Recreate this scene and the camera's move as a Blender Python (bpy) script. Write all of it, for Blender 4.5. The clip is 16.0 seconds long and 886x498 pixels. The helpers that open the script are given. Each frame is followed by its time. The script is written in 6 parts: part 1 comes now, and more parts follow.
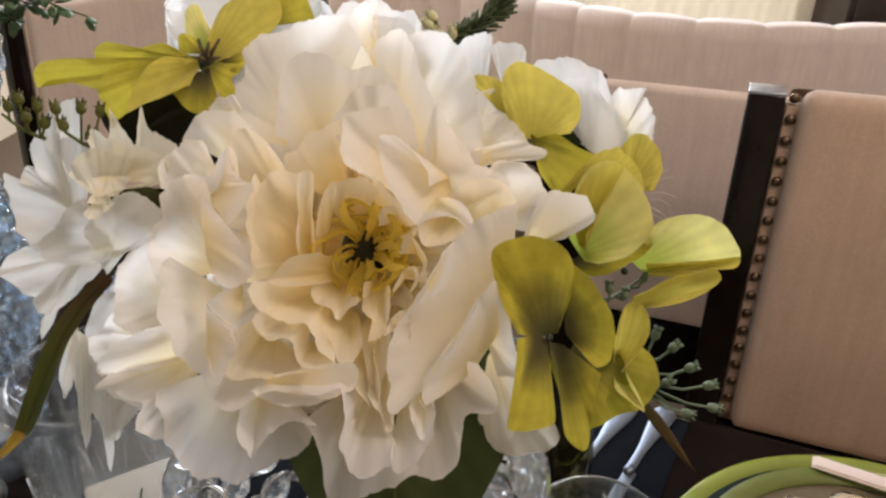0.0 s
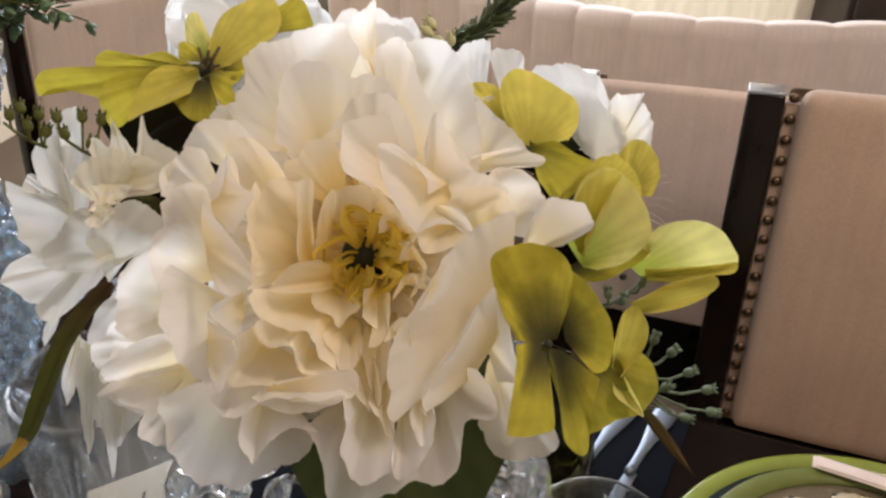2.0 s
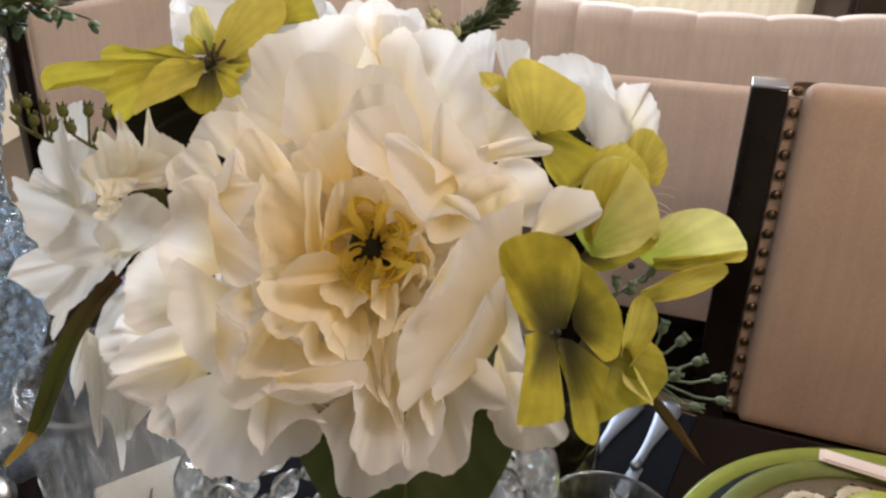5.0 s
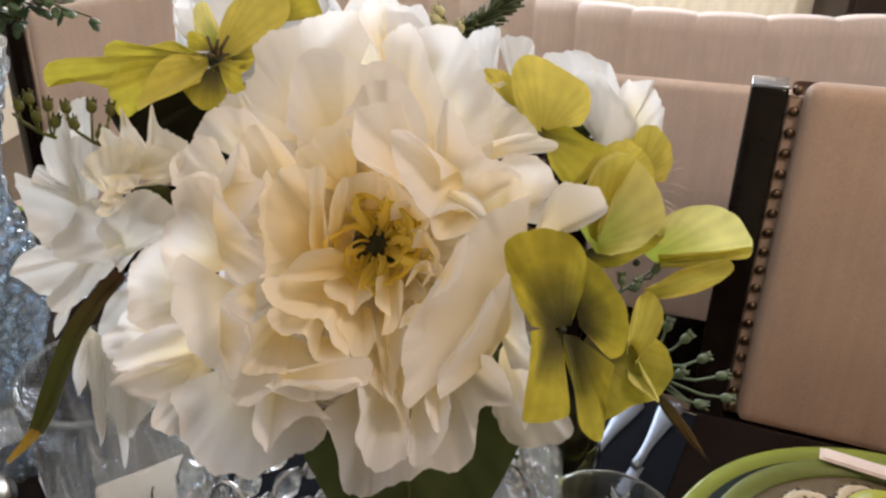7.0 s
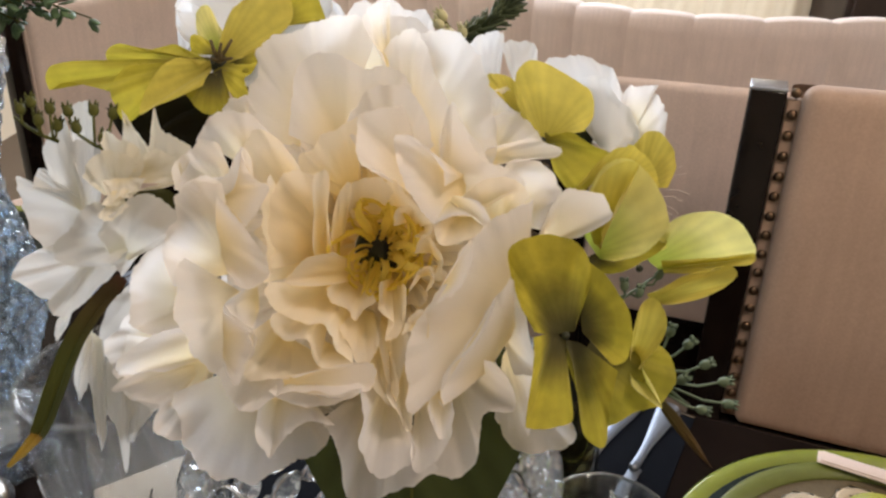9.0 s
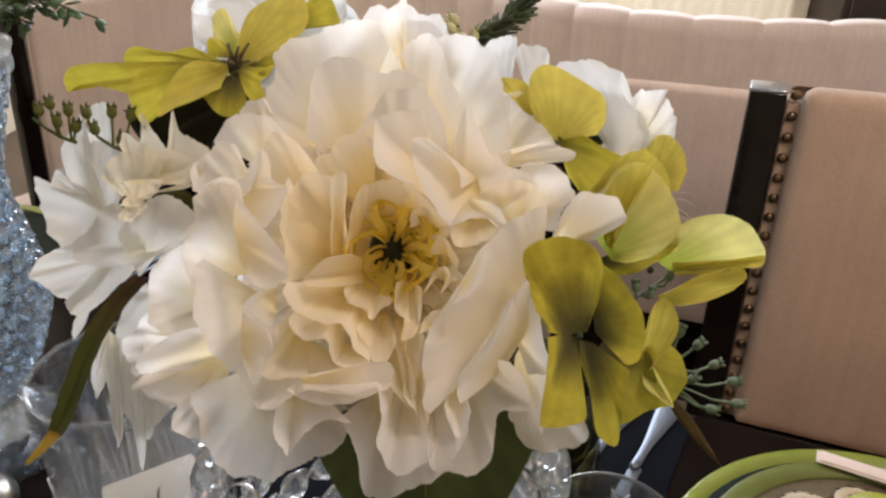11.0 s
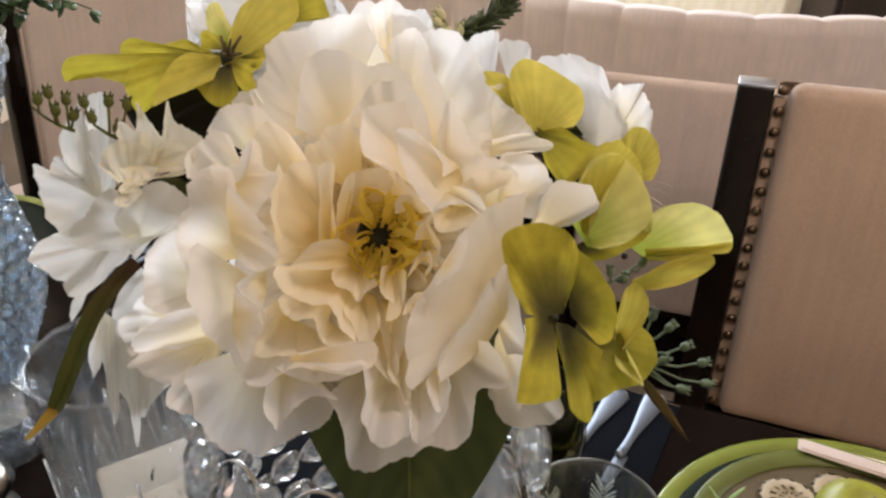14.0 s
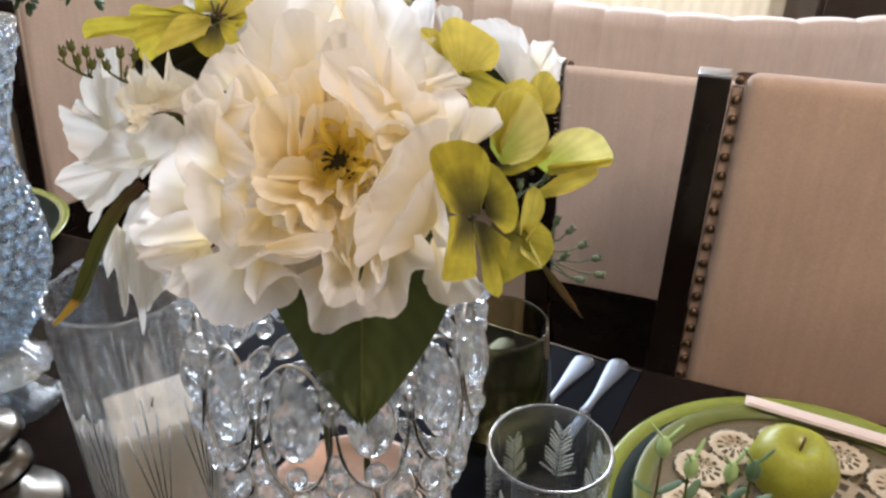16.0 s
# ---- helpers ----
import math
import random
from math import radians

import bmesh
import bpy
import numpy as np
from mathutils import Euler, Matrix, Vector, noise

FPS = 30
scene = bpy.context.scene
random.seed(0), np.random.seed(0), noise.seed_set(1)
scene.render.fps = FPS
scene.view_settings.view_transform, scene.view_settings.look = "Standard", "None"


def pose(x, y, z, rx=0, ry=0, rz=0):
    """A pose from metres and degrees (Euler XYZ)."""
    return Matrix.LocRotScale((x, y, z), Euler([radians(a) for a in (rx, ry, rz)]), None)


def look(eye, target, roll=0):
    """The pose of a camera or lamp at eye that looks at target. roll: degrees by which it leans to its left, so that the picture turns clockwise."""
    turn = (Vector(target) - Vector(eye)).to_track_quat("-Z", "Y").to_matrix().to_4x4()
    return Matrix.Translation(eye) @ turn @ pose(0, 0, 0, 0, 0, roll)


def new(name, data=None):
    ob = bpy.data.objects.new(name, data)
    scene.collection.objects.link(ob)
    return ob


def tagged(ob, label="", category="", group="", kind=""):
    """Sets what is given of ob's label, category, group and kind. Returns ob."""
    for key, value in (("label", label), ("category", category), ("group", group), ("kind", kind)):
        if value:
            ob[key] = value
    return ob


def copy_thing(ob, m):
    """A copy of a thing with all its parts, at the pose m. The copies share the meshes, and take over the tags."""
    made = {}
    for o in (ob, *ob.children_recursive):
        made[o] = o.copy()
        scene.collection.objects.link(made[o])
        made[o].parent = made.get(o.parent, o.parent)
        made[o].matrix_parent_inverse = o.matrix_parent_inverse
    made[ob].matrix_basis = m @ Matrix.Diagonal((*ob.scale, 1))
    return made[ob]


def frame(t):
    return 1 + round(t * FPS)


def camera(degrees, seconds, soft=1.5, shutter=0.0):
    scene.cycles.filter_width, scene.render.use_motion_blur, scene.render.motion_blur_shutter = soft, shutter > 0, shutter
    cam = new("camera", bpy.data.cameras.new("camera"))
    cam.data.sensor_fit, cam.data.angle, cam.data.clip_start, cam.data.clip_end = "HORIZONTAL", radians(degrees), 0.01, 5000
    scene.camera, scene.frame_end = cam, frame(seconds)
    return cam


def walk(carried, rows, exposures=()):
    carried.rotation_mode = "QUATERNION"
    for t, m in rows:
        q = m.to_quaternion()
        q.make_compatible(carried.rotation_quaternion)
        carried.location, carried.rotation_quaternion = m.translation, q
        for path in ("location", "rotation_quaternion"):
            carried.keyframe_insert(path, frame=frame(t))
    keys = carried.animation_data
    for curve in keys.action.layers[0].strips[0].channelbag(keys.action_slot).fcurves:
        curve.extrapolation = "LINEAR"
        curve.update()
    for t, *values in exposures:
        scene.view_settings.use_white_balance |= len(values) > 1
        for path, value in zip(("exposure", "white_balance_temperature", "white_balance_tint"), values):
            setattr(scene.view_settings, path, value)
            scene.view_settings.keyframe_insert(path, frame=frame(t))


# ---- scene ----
cam = camera(63.74, 16.0, soft=2.5, shutter=0.6)
# seconds, eye in metres, yaw, pitch, roll in degrees
PATH = [
    (0.0, 0.00737, 0.02421, 1.23580, 1.868, -27.779, 0.321),
    (0.5, 0.00760, 0.02469, 1.23599, 1.880, -27.760, 0.248),
    (1.0, 0.00809, 0.02477, 1.23734, 1.914, -27.792, 0.172),
    (1.5, 0.00758, 0.02430, 1.23745, 1.940, -27.832, 0.114),
    (2.0, 0.00771, 0.02408, 1.23810, 1.935, -27.822, 0.033),
    (2.5, 0.00869, 0.02361, 1.23923, 2.057, -27.813, -0.107),
    (3.0, 0.00739, 0.02351, 1.23905, 2.130, -27.898, -0.353),
    (3.5, 0.00783, 0.02447, 1.23827, 2.237, -27.961, -0.524),
    (4.0, 0.00670, 0.02341, 1.23749, 2.205, -27.918, -0.589),
    (6.5, 0.00577, 0.02317, 1.23473, 2.048, -27.968, -0.422),
    (7.0, 0.00462, 0.02328, 1.23499, 2.048, -27.963, -0.447),
    (7.5, 0.00365, 0.02333, 1.23568, 1.946, -27.946, -0.432),
    (8.0, 0.00146, 0.02305, 1.23529, 1.991, -27.926, -0.376),
    (8.5, 0.00200, 0.02391, 1.23531, 1.870, -27.968, -0.278),
    (9.0, 0.00289, 0.02401, 1.23612, 1.780, -27.930, -0.143),
    (11.5, -0.00263, 0.02093, 1.23811, 1.363, -28.003, 0.332),
    (12.0, -0.00162, 0.02113, 1.23814, 1.245, -28.135, 0.551),
    (12.5, -0.00086, 0.02113, 1.24055, 1.115, -28.135, 0.569),
    (13.0, -0.00213, 0.02064, 1.24038, 1.046, -28.213, 0.663),
    (13.5, -0.00099, 0.01954, 1.24016, 0.957, -28.404, 0.754),
    (14.0, 0.00123, 0.01206, 1.24049, 0.925, -28.498, 0.733),
    (14.5, 0.00146, -0.00099, 1.24434, 0.838, -28.469, 0.833),
    (15.0, 0.00948, -0.01936, 1.24732, 0.540, -28.297, 0.974),
    (15.5, 0.01566, -0.03786, 1.24305, 0.470, -28.176, 0.907),
    (16.0, 0.02139, -0.05200, 1.23763, 0.438, -27.947, 0.739),
]
walk(cam, [(t, pose(x, y, z, 90 + pitch, 0, yaw) @ pose(0, 0, 0, 0, 0, roll)) for t, x, y, z, yaw, pitch, roll in PATH],
     exposures=[(0, -0.10, 6500, 10), (14.6, -0.10, 6500, 10), (15.5, -0.05, 6380, 10), (16, 0.17, 6230, 10)])

# ---------------------------------------------------------------- world and light
world = bpy.data.worlds.new("sky")
scene.world = world
world.use_nodes = True
wn = world.node_tree.nodes
sky = wn.new("ShaderNodeTexSky")
sky.sky_type = "NISHITA"
sky.sun_disc = False
sky.sun_elevation, sky.sun_rotation = radians(40), radians(-60)
world.node_tree.links.new(sky.outputs[0], wn["Background"].inputs[0])
wn["Background"].inputs[1].default_value = 0.12


def lamp(name, eye, target, sx, sy, watts, colour):
    data = bpy.data.lights.new(name, "AREA")
    data.shape, data.size, data.size_y, data.energy, data.color = "RECTANGLE", sx, sy, watts, colour
    ob = new(name, data)
    ob.matrix_world = look(eye, target)
    return ob


# daylight in the openings of the windows, and an assumed, unseen warm ceiling lamp of the dining room
lamp("window_light", (-2.36, -0.3, 1.6), (0, 0.3, 1.05), 2.3, 1.5, 8, (0.88, 0.92, 1.0))
lamp("window_light", (-0.3, 4.32, 2.25), (-0.1, 0, 0.9), 2.4, 1.6, 205, (0.83, 0.89, 1.0))
lamp("window_light", (1.27, 4.36, 1.0), (1.2, 3.0, 0.9), 1.2, 1.5, 7, (1.0, 0.95, 0.9))
# unseen east window, added to brighten the angled chair's back
lamp("window_light", (3.16, 1.1, 1.6), (0, 1.0, 0.9), 2.0, 1.4, 11, (0.97, 0.95, 0.98))
globe = bpy.data.lights.new("assumed_pendant_light", "POINT")
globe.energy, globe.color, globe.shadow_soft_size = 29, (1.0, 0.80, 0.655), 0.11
new("assumed_pendant_light", globe).location = (0.50, 0.12, 2.0)

# ---------------------------------------------------------------- materials


def material(name, colour, rough=0.6, metal=0.0, grain=60.0, vary=0.15, bump=0.1, blotch=6.0, coat=0.0, spec=0.5):
    """A surface with grain and larger blotches in its colour, and fine relief."""
    m = bpy.data.materials.new(name)
    m.use_nodes = True
    n, l = m.node_tree.nodes, m.node_tree.links
    p = n["Principled BSDF"]
    tc = n.new("ShaderNodeTexCoord")
    fine, big = n.new("ShaderNodeTexNoise"), n.new("ShaderNodeTexNoise")
    fine.inputs["Scale"].default_value, big.inputs["Scale"].default_value = grain, blotch
    fine.inputs["Detail"].default_value = 4
    add = n.new("ShaderNodeMath")
    add.operation = "ADD"
    ramp = n.new("ShaderNodeMapRange")
    ramp.inputs["From Min"].default_value, ramp.inputs["From Max"].default_value = 0.6, 1.4
    ramp.inputs["To Min"].default_value, ramp.inputs["To Max"].default_value = 1 - vary, 1 + vary
    mul = n.new("ShaderNodeVectorMath")
    mul.operation = "SCALE"
    mul.inputs[0].default_value = colour
    l.new(tc.outputs["Object"], fine.inputs["Vector"])
    l.new(tc.outputs["Object"], big.inputs["Vector"])
    l.new(fine.outputs[0], add.inputs[0])
    l.new(big.outputs[0], add.inputs[1])
    l.new(add.outputs[0], ramp.inputs[0])
    l.new(ramp.outputs[0], mul.inputs["Scale"])
    l.new(mul.outputs[0], p.inputs["Base Color"])
    p.inputs["Roughness"].default_value, p.inputs["Metallic"].default_value = rough, metal
    p.inputs["Coat Weight"].default_value = coat
    p.inputs["Specular IOR Level"].default_value = spec
    if bump:
        b = n.new("ShaderNodeBump")
        b.inputs["Strength"].default_value, b.inputs["Distance"].default_value = bump, 0.002
        l.new(fine.outputs[0], b.inputs["Height"])
        l.new(b.outputs[0], p.inputs["Normal"])
    return m


def weave(name, colour, scale):
    """Linen: two crossed sets of threads in colour and relief."""
    m = material(name, colour, 0.9, grain=300, vary=0.12, bump=0, blotch=9)
    n, l = m.node_tree.nodes, m.node_tree.links
    p, tc = n["Principled BSDF"], n["Texture Coordinate"]
    p.inputs["Sheen Weight"].default_value, p.inputs["Sheen Roughness"].default_value = 0.45, 0.3
    waves = []
    for axis in ("X", "Z"):
        w = n.new("ShaderNodeTexWave")
        w.bands_direction = axis
        w.inputs["Scale"].default_value, w.inputs["Distortion"].default_value, w.inputs["Detail"].default_value = scale, 3.0, 2
        l.new(tc.outputs["Object"], w.inputs["Vector"])
        waves.append(w)
    add = n.new("ShaderNodeMath")
    l.new(waves[0].outputs["Fac"], add.inputs[0])
    l.new(waves[1].outputs["Fac"], add.inputs[1])
    slub = n.new("ShaderNodeTexNoise")
    slub.inputs["Scale"].default_value = 14
    stretch = n.new("ShaderNodeMapping")
    stretch.inputs["Scale"].default_value = (6, 6, 0.4)
    l.new(tc.outputs["Object"], stretch.inputs[0])
    l.new(stretch.outputs[0], slub.inputs["Vector"])
    old = p.inputs["Base Color"].links[0].from_socket
    scale_by = n.new("ShaderNodeMapRange")
    scale_by.inputs["To Min"].default_value, scale_by.inputs["To Max"].default_value = 0.895, 1.08
    l.new(slub.outputs[0], scale_by.inputs[0])
    mul = n.new("ShaderNodeVectorMath")
    mul.operation = "SCALE"
    l.new(old, mul.inputs[0])
    l.new(scale_by.outputs[0], mul.inputs["Scale"])
    l.new(mul.outputs[0], p.inputs["Base Color"])
    b = n.new("ShaderNodeBump")
    b.inputs["Strength"].default_value, b.inputs["Distance"].default_value = 0.16, 0.001
    l.new(add.outputs[0], b.inputs["Height"])
    l.new(b.outputs[0], p.inputs["Normal"])
    return m


def glass(name, colour=(1, 1, 1), clear=0.6, rough=0.0, ior=1.5, milk=0.0, bump=0.0, scale=80):
    """Glass: part plain see-through sheet (which lets light on), part refracting body, with Fresnel gloss; milk: frosted share."""
    m = bpy.data.materials.new(name)
    m.use_nodes = True
    n, l = m.node_tree.nodes, m.node_tree.links
    p, out = n["Principled BSDF"], n["Material Output"]
    p.inputs["Base Color"].default_value = (*colour, 1)
    p.inputs["Transmission Weight"].default_value, p.inputs["IOR"].default_value, p.inputs["Roughness"].default_value = 1, ior, rough
    see, gloss, fres = n.new("ShaderNodeBsdfTransparent"), n.new("ShaderNodeBsdfGlossy"), n.new("ShaderNodeLayerWeight")
    see.inputs[0].default_value = (*colour, 1)
    gloss.inputs["Roughness"].default_value = max(rough, 0.02)
    power, share_of = n.new("ShaderNodeMath"), n.new("ShaderNodeMath")
    power.operation, share_of.operation = "POWER", "MULTIPLY_ADD"
    power.inputs[1].default_value, share_of.inputs[1].default_value, share_of.inputs[2].default_value = 3.5, 0.75, ((ior - 1) / (ior + 1)) ** 2
    l.new(fres.outputs["Facing"], power.inputs[0])
    l.new(power.outputs[0], share_of.inputs[0])
    sheet, body = n.new("ShaderNodeMixShader"), n.new("ShaderNodeMixShader")
    l.new(share_of.outputs[0], sheet.inputs[0])
    l.new(see.outputs[0], sheet.inputs[1])
    l.new(gloss.outputs[0], sheet.inputs[2])
    body.inputs[0].default_value = clear
    l.new(p.outputs[0], body.inputs[1])
    l.new(sheet.outputs[0], body.inputs[2])
    last = body
    if milk:
        frost, add = n.new("ShaderNodeBsdfTranslucent"), n.new("ShaderNodeMixShader")
        frost.inputs[0].default_value = (0.9, 0.93, 0.95, 1)
        add.inputs[0].default_value = milk
        l.new(body.outputs[0], add.inputs[1])
        l.new(frost.outputs[0], add.inputs[2])
        last = add
    l.new(last.outputs[0], out.inputs[0])
    if bump:
        t, b = n.new("ShaderNodeTexVoronoi"), n.new("ShaderNodeBump")
        t.inputs["Scale"].default_value = scale
        b.inputs["Strength"].default_value, b.inputs["Distance"].default_value = bump, 0.003
        l.new(t.outputs[0], b.inputs["Height"])
        for s in (p, gloss, fres):
            l.new(b.outputs[0], s.inputs["Normal"])
    return m


def cloth_petal(name, tip, root, root_to=0.5, through_light=0.35, veins=0.0, shade=None, rough=0.75, root_from=0.12, ribs=0.0, shade_to=0.75, mottle=0.0):
    """Coloured fabric petal: the colour runs from the root colour to the tip colour along the petal, light passes
    through the cloth.
    """
    m = bpy.data.materials.new(name)
    m.use_nodes = True
    n, l = m.node_tree.nodes, m.node_tree.links
    p, out = n["Principled BSDF"], n["Material Output"]
    at = n.new("ShaderNodeAttribute")
    at.attribute_name = "along"
    sep = n.new("ShaderNodeSeparateXYZ")
    l.new(at.outputs["Vector"], sep.inputs[0])
    tc, info = n.new("ShaderNodeTexCoord"), n.new("ShaderNodeObjectInfo")
    fine, big = n.new("ShaderNodeTexNoise"), n.new("ShaderNodeTexNoise")
    fine.inputs["Scale"].default_value, big.inputs["Scale"].default_value = 900, 45
    for t in (fine, big):
        l.new(tc.outputs["Object"], t.inputs["Vector"])
    # the colour front wanders with the blotches
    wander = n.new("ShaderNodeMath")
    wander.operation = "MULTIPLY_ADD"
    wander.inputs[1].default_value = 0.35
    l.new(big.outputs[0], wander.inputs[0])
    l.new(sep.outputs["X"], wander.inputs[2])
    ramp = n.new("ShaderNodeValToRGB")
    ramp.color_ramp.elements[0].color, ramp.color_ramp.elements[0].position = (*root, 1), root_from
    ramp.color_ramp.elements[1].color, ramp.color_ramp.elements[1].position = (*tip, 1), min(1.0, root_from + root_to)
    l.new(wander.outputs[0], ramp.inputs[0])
    hue = n.new("ShaderNodeHueSaturation")
    each = n.new("ShaderNodeMapRange")
    each.inputs["To Min"].default_value, each.inputs["To Max"].default_value = 0.9, 1.06
    l.new(info.outputs["Random"], each.inputs[0])
    l.new(each.outputs[0], hue.inputs["Value"])
    l.new(ramp.outputs[0], hue.inputs["Color"])
    colour = hue.outputs[0]
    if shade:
        # a second, darker colour airbrushed over the petal's heart: dye, and painted shade in the olive cloths
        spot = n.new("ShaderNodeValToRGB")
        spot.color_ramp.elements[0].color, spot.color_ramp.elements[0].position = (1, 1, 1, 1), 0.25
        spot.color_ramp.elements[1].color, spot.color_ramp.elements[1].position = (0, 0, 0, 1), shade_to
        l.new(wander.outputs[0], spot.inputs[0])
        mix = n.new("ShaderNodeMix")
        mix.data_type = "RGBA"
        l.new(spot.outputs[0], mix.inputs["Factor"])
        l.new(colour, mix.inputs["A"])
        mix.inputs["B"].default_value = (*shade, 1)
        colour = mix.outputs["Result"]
    if mottle:
        # the dye has taken unevenly
        cloud, span, blot = n.new("ShaderNodeTexNoise"), n.new("ShaderNodeMapRange"), n.new("ShaderNodeVectorMath")
        cloud.inputs["Scale"].default_value, cloud.inputs["Detail"].default_value = 150, 5
        span.inputs["From Min"].default_value, span.inputs["From Max"].default_value = 0.3, 0.7
        span.inputs["To Min"].default_value, span.inputs["To Max"].default_value = 1 - mottle, 1 + mottle * 0.6
        blot.operation = "SCALE"
        l.new(tc.outputs["Object"], cloud.inputs["Vector"])
        l.new(cloud.outputs[0], span.inputs[0])
        l.new(colour, blot.inputs[0])
        l.new(span.outputs[0], blot.inputs["Scale"])
        colour = blot.outputs[0]
    b = n.new("ShaderNodeBump")
    b.inputs["Strength"].default_value, b.inputs["Distance"].default_value = 0.35, 0.0004
    height = fine.outputs[0]
    if veins:
        w = n.new("ShaderNodeTexWave")
        w.inputs["Scale"].default_value, w.inputs["Distortion"].default_value, w.inputs["Detail"].default_value = 1.7, 7.0, 4
        fan = n.new("ShaderNodeCombineXYZ")
        l.new(sep.outputs["Y"], fan.inputs[0])
        if ribs:
            # side veins that leave the midrib at a slant
            side, slant = n.new("ShaderNodeMath"), n.new("ShaderNodeMath")
            side.operation, slant.operation = "ABSOLUTE", "MULTIPLY_ADD"
            slant.inputs[1].default_value = -0.35
            l.new(sep.outputs["Y"], side.inputs[0])
            l.new(side.outputs[0], slant.inputs[0])
            l.new(sep.outputs["X"], slant.inputs[2])
            l.new(slant.outputs[0], fan.inputs[0])
            w.inputs["Scale"].default_value, w.inputs["Distortion"].default_value = ribs, 0.8
        l.new(fan.outputs[0], w.inputs["Vector"])
        vein = n.new("ShaderNodeMath")
        vein.operation = "MULTIPLY_ADD"
        vein.inputs[1].default_value = veins
        l.new(w.outputs["Fac"], vein.inputs[0])
        l.new(fine.outputs[0], vein.inputs[2])
        height = vein.outputs[0]
        tone = n.new("ShaderNodeMapRange")
        tone.inputs["To Min"].default_value, tone.inputs["To Max"].default_value = (0.90, 1.04) if ribs else (0.94, 1.02)
        l.new(w.outputs["Fac"], tone.inputs[0])
        mul = n.new("ShaderNodeVectorMath")
        mul.operation = "SCALE"
        l.new(colour, mul.inputs[0])
        l.new(tone.outputs[0], mul.inputs["Scale"])
        colour = mul.outputs[0]
    l.new(height, b.inputs["Height"])
    l.new(colour, p.inputs["Base Color"])
    l.new(b.outputs[0], p.inputs["Normal"])
    p.inputs["Roughness"].default_value = rough
    p.inputs["Specular IOR Level"].default_value = 0.3 if rough > 0.7 else 0.12
    p.inputs["Sheen Weight"].default_value = 0.25 if rough > 0.7 else 0.0
    tr, ms = n.new("ShaderNodeBsdfTranslucent"), n.new("ShaderNodeMixShader")
    l.new(colour, tr.inputs[0])
    ms.inputs[0].default_value = through_light
    l.new(p.outputs[0], ms.inputs[1])
    l.new(tr.outputs[0], ms.inputs[2])
    l.new(ms.outputs[0], out.inputs[0])
    return m


M_WALL = material("wall_paint", (0.74, 0.62, 0.45), 0.85, grain=200, vary=0.06, bump=0.08, blotch=1.5)
M_CEIL = material("ceiling_paint", (0.78, 0.77, 0.74), 0.9, grain=150, vary=0.04, bump=0.05, blotch=1)
M_FLOOR = material("carpet", (0.11, 0.075, 0.045), 0.95, grain=400, vary=0.2, bump=0.6, blotch=3)
M_WOOD = material("espresso_wood", (0.008, 0.005, 0.004), 0.12, grain=40, vary=0.35, bump=0.01, blotch=5, spec=0.17)
M_CAP = material("sky_glint_post_top", (0.34, 0.37, 0.44), 0.34, metal=0.75, grain=40, vary=0.15, bump=0.01, spec=1.0, coat=0.6)
M_TABLE = material("table_lacquer", (0.009, 0.006, 0.005), 0.22, grain=30, vary=0.3, bump=0.015, blotch=4, spec=0.03)
M_LINEN = weave("linen_upholstery", (0.455, 0.327, 0.25), 260)
M_SOFA = weave("sofa_linen", (0.76, 0.63, 0.56), 200)
M_CURTAIN = cloth_petal("cream_curtain_cloth", (0.80, 0.71, 0.56), (0.80, 0.71, 0.56), 0.5, 0.5)
M_NAIL = material("aged_brass_nail", (0.17, 0.115, 0.075), 0.38, 1.0, grain=500, vary=0.3, bump=0.1)
M_WINFRAME = material("white_joinery", (0.8, 0.8, 0.78), 0.5, grain=100, vary=0.05, bump=0.03)
M_CABINET = material("dark_cabinet_wood", (0.03, 0.017, 0.011), 0.4, grain=25, vary=0.35, bump=0.05)
M_PANE = glass("window_pane", (1, 1, 1), 1.0)
M_THICKGLASS = glass("thick_cut_glass", (0.96, 0.975, 0.975), 0.78, 0.0, 1.5, 0.008)
M_RIMGLASS = glass("rounded_rim_glass", (0.42, 0.46, 0.48), 0.4, 0.22, 1.45, 0.0)
M_FLUTED = glass("fluted_glass", (0.97, 0.985, 1.0), 0.74, 0.0, 1.55, 0.01)
M_CRYSTAL = glass("cut_crystal", (0.92, 0.965, 1.0), 0.26, 0.0, 1.68, 0.065)
M_CUTGLASS = glass("pressed_glass", (0.88, 0.94, 1.0), 0.6, 0.02, 1.6, 0.0, 0.8, 130)
M_BEAD = glass("cut_bead_glass", (0.90, 0.955, 1.0), 0.2, 0.0, 1.6, 0.015)
M_ETCH = glass("frosted_etching", (0.86, 0.90, 0.88), 0.45, 0.35, 1.4, 0.3)
M_PEWTER = material("aged_pewter", (0.15, 0.138, 0.12), 0.27, 1.0, grain=90, vary=0.2, bump=0.05, blotch=25)
M_SMOKE = glass("smoky_glass", (0.62, 0.59, 0.45), 0.95, 0.0, 1.4, 0.0)
M_RUNNER = material("slate_runner_cloth", (0.003, 0.0042, 0.0075), 0.7, grain=500, vary=0.3, bump=0.2, spec=0.05)
M_SILVER = material("silver_plate", (0.17, 0.19, 0.225), 0.42, 1.0, grain=120, vary=0.08, bump=0.03, blotch=20)
M_WIRE = material("chrome_wire", (0.55, 0.54, 0.53), 0.2, 1.0, grain=200, vary=0.1, bump=0.02)
M_ROSE = material("rose_mirror_base", (0.62, 0.42, 0.32), 0.28, 0.7, grain=90, vary=0.15, bump=0.03)
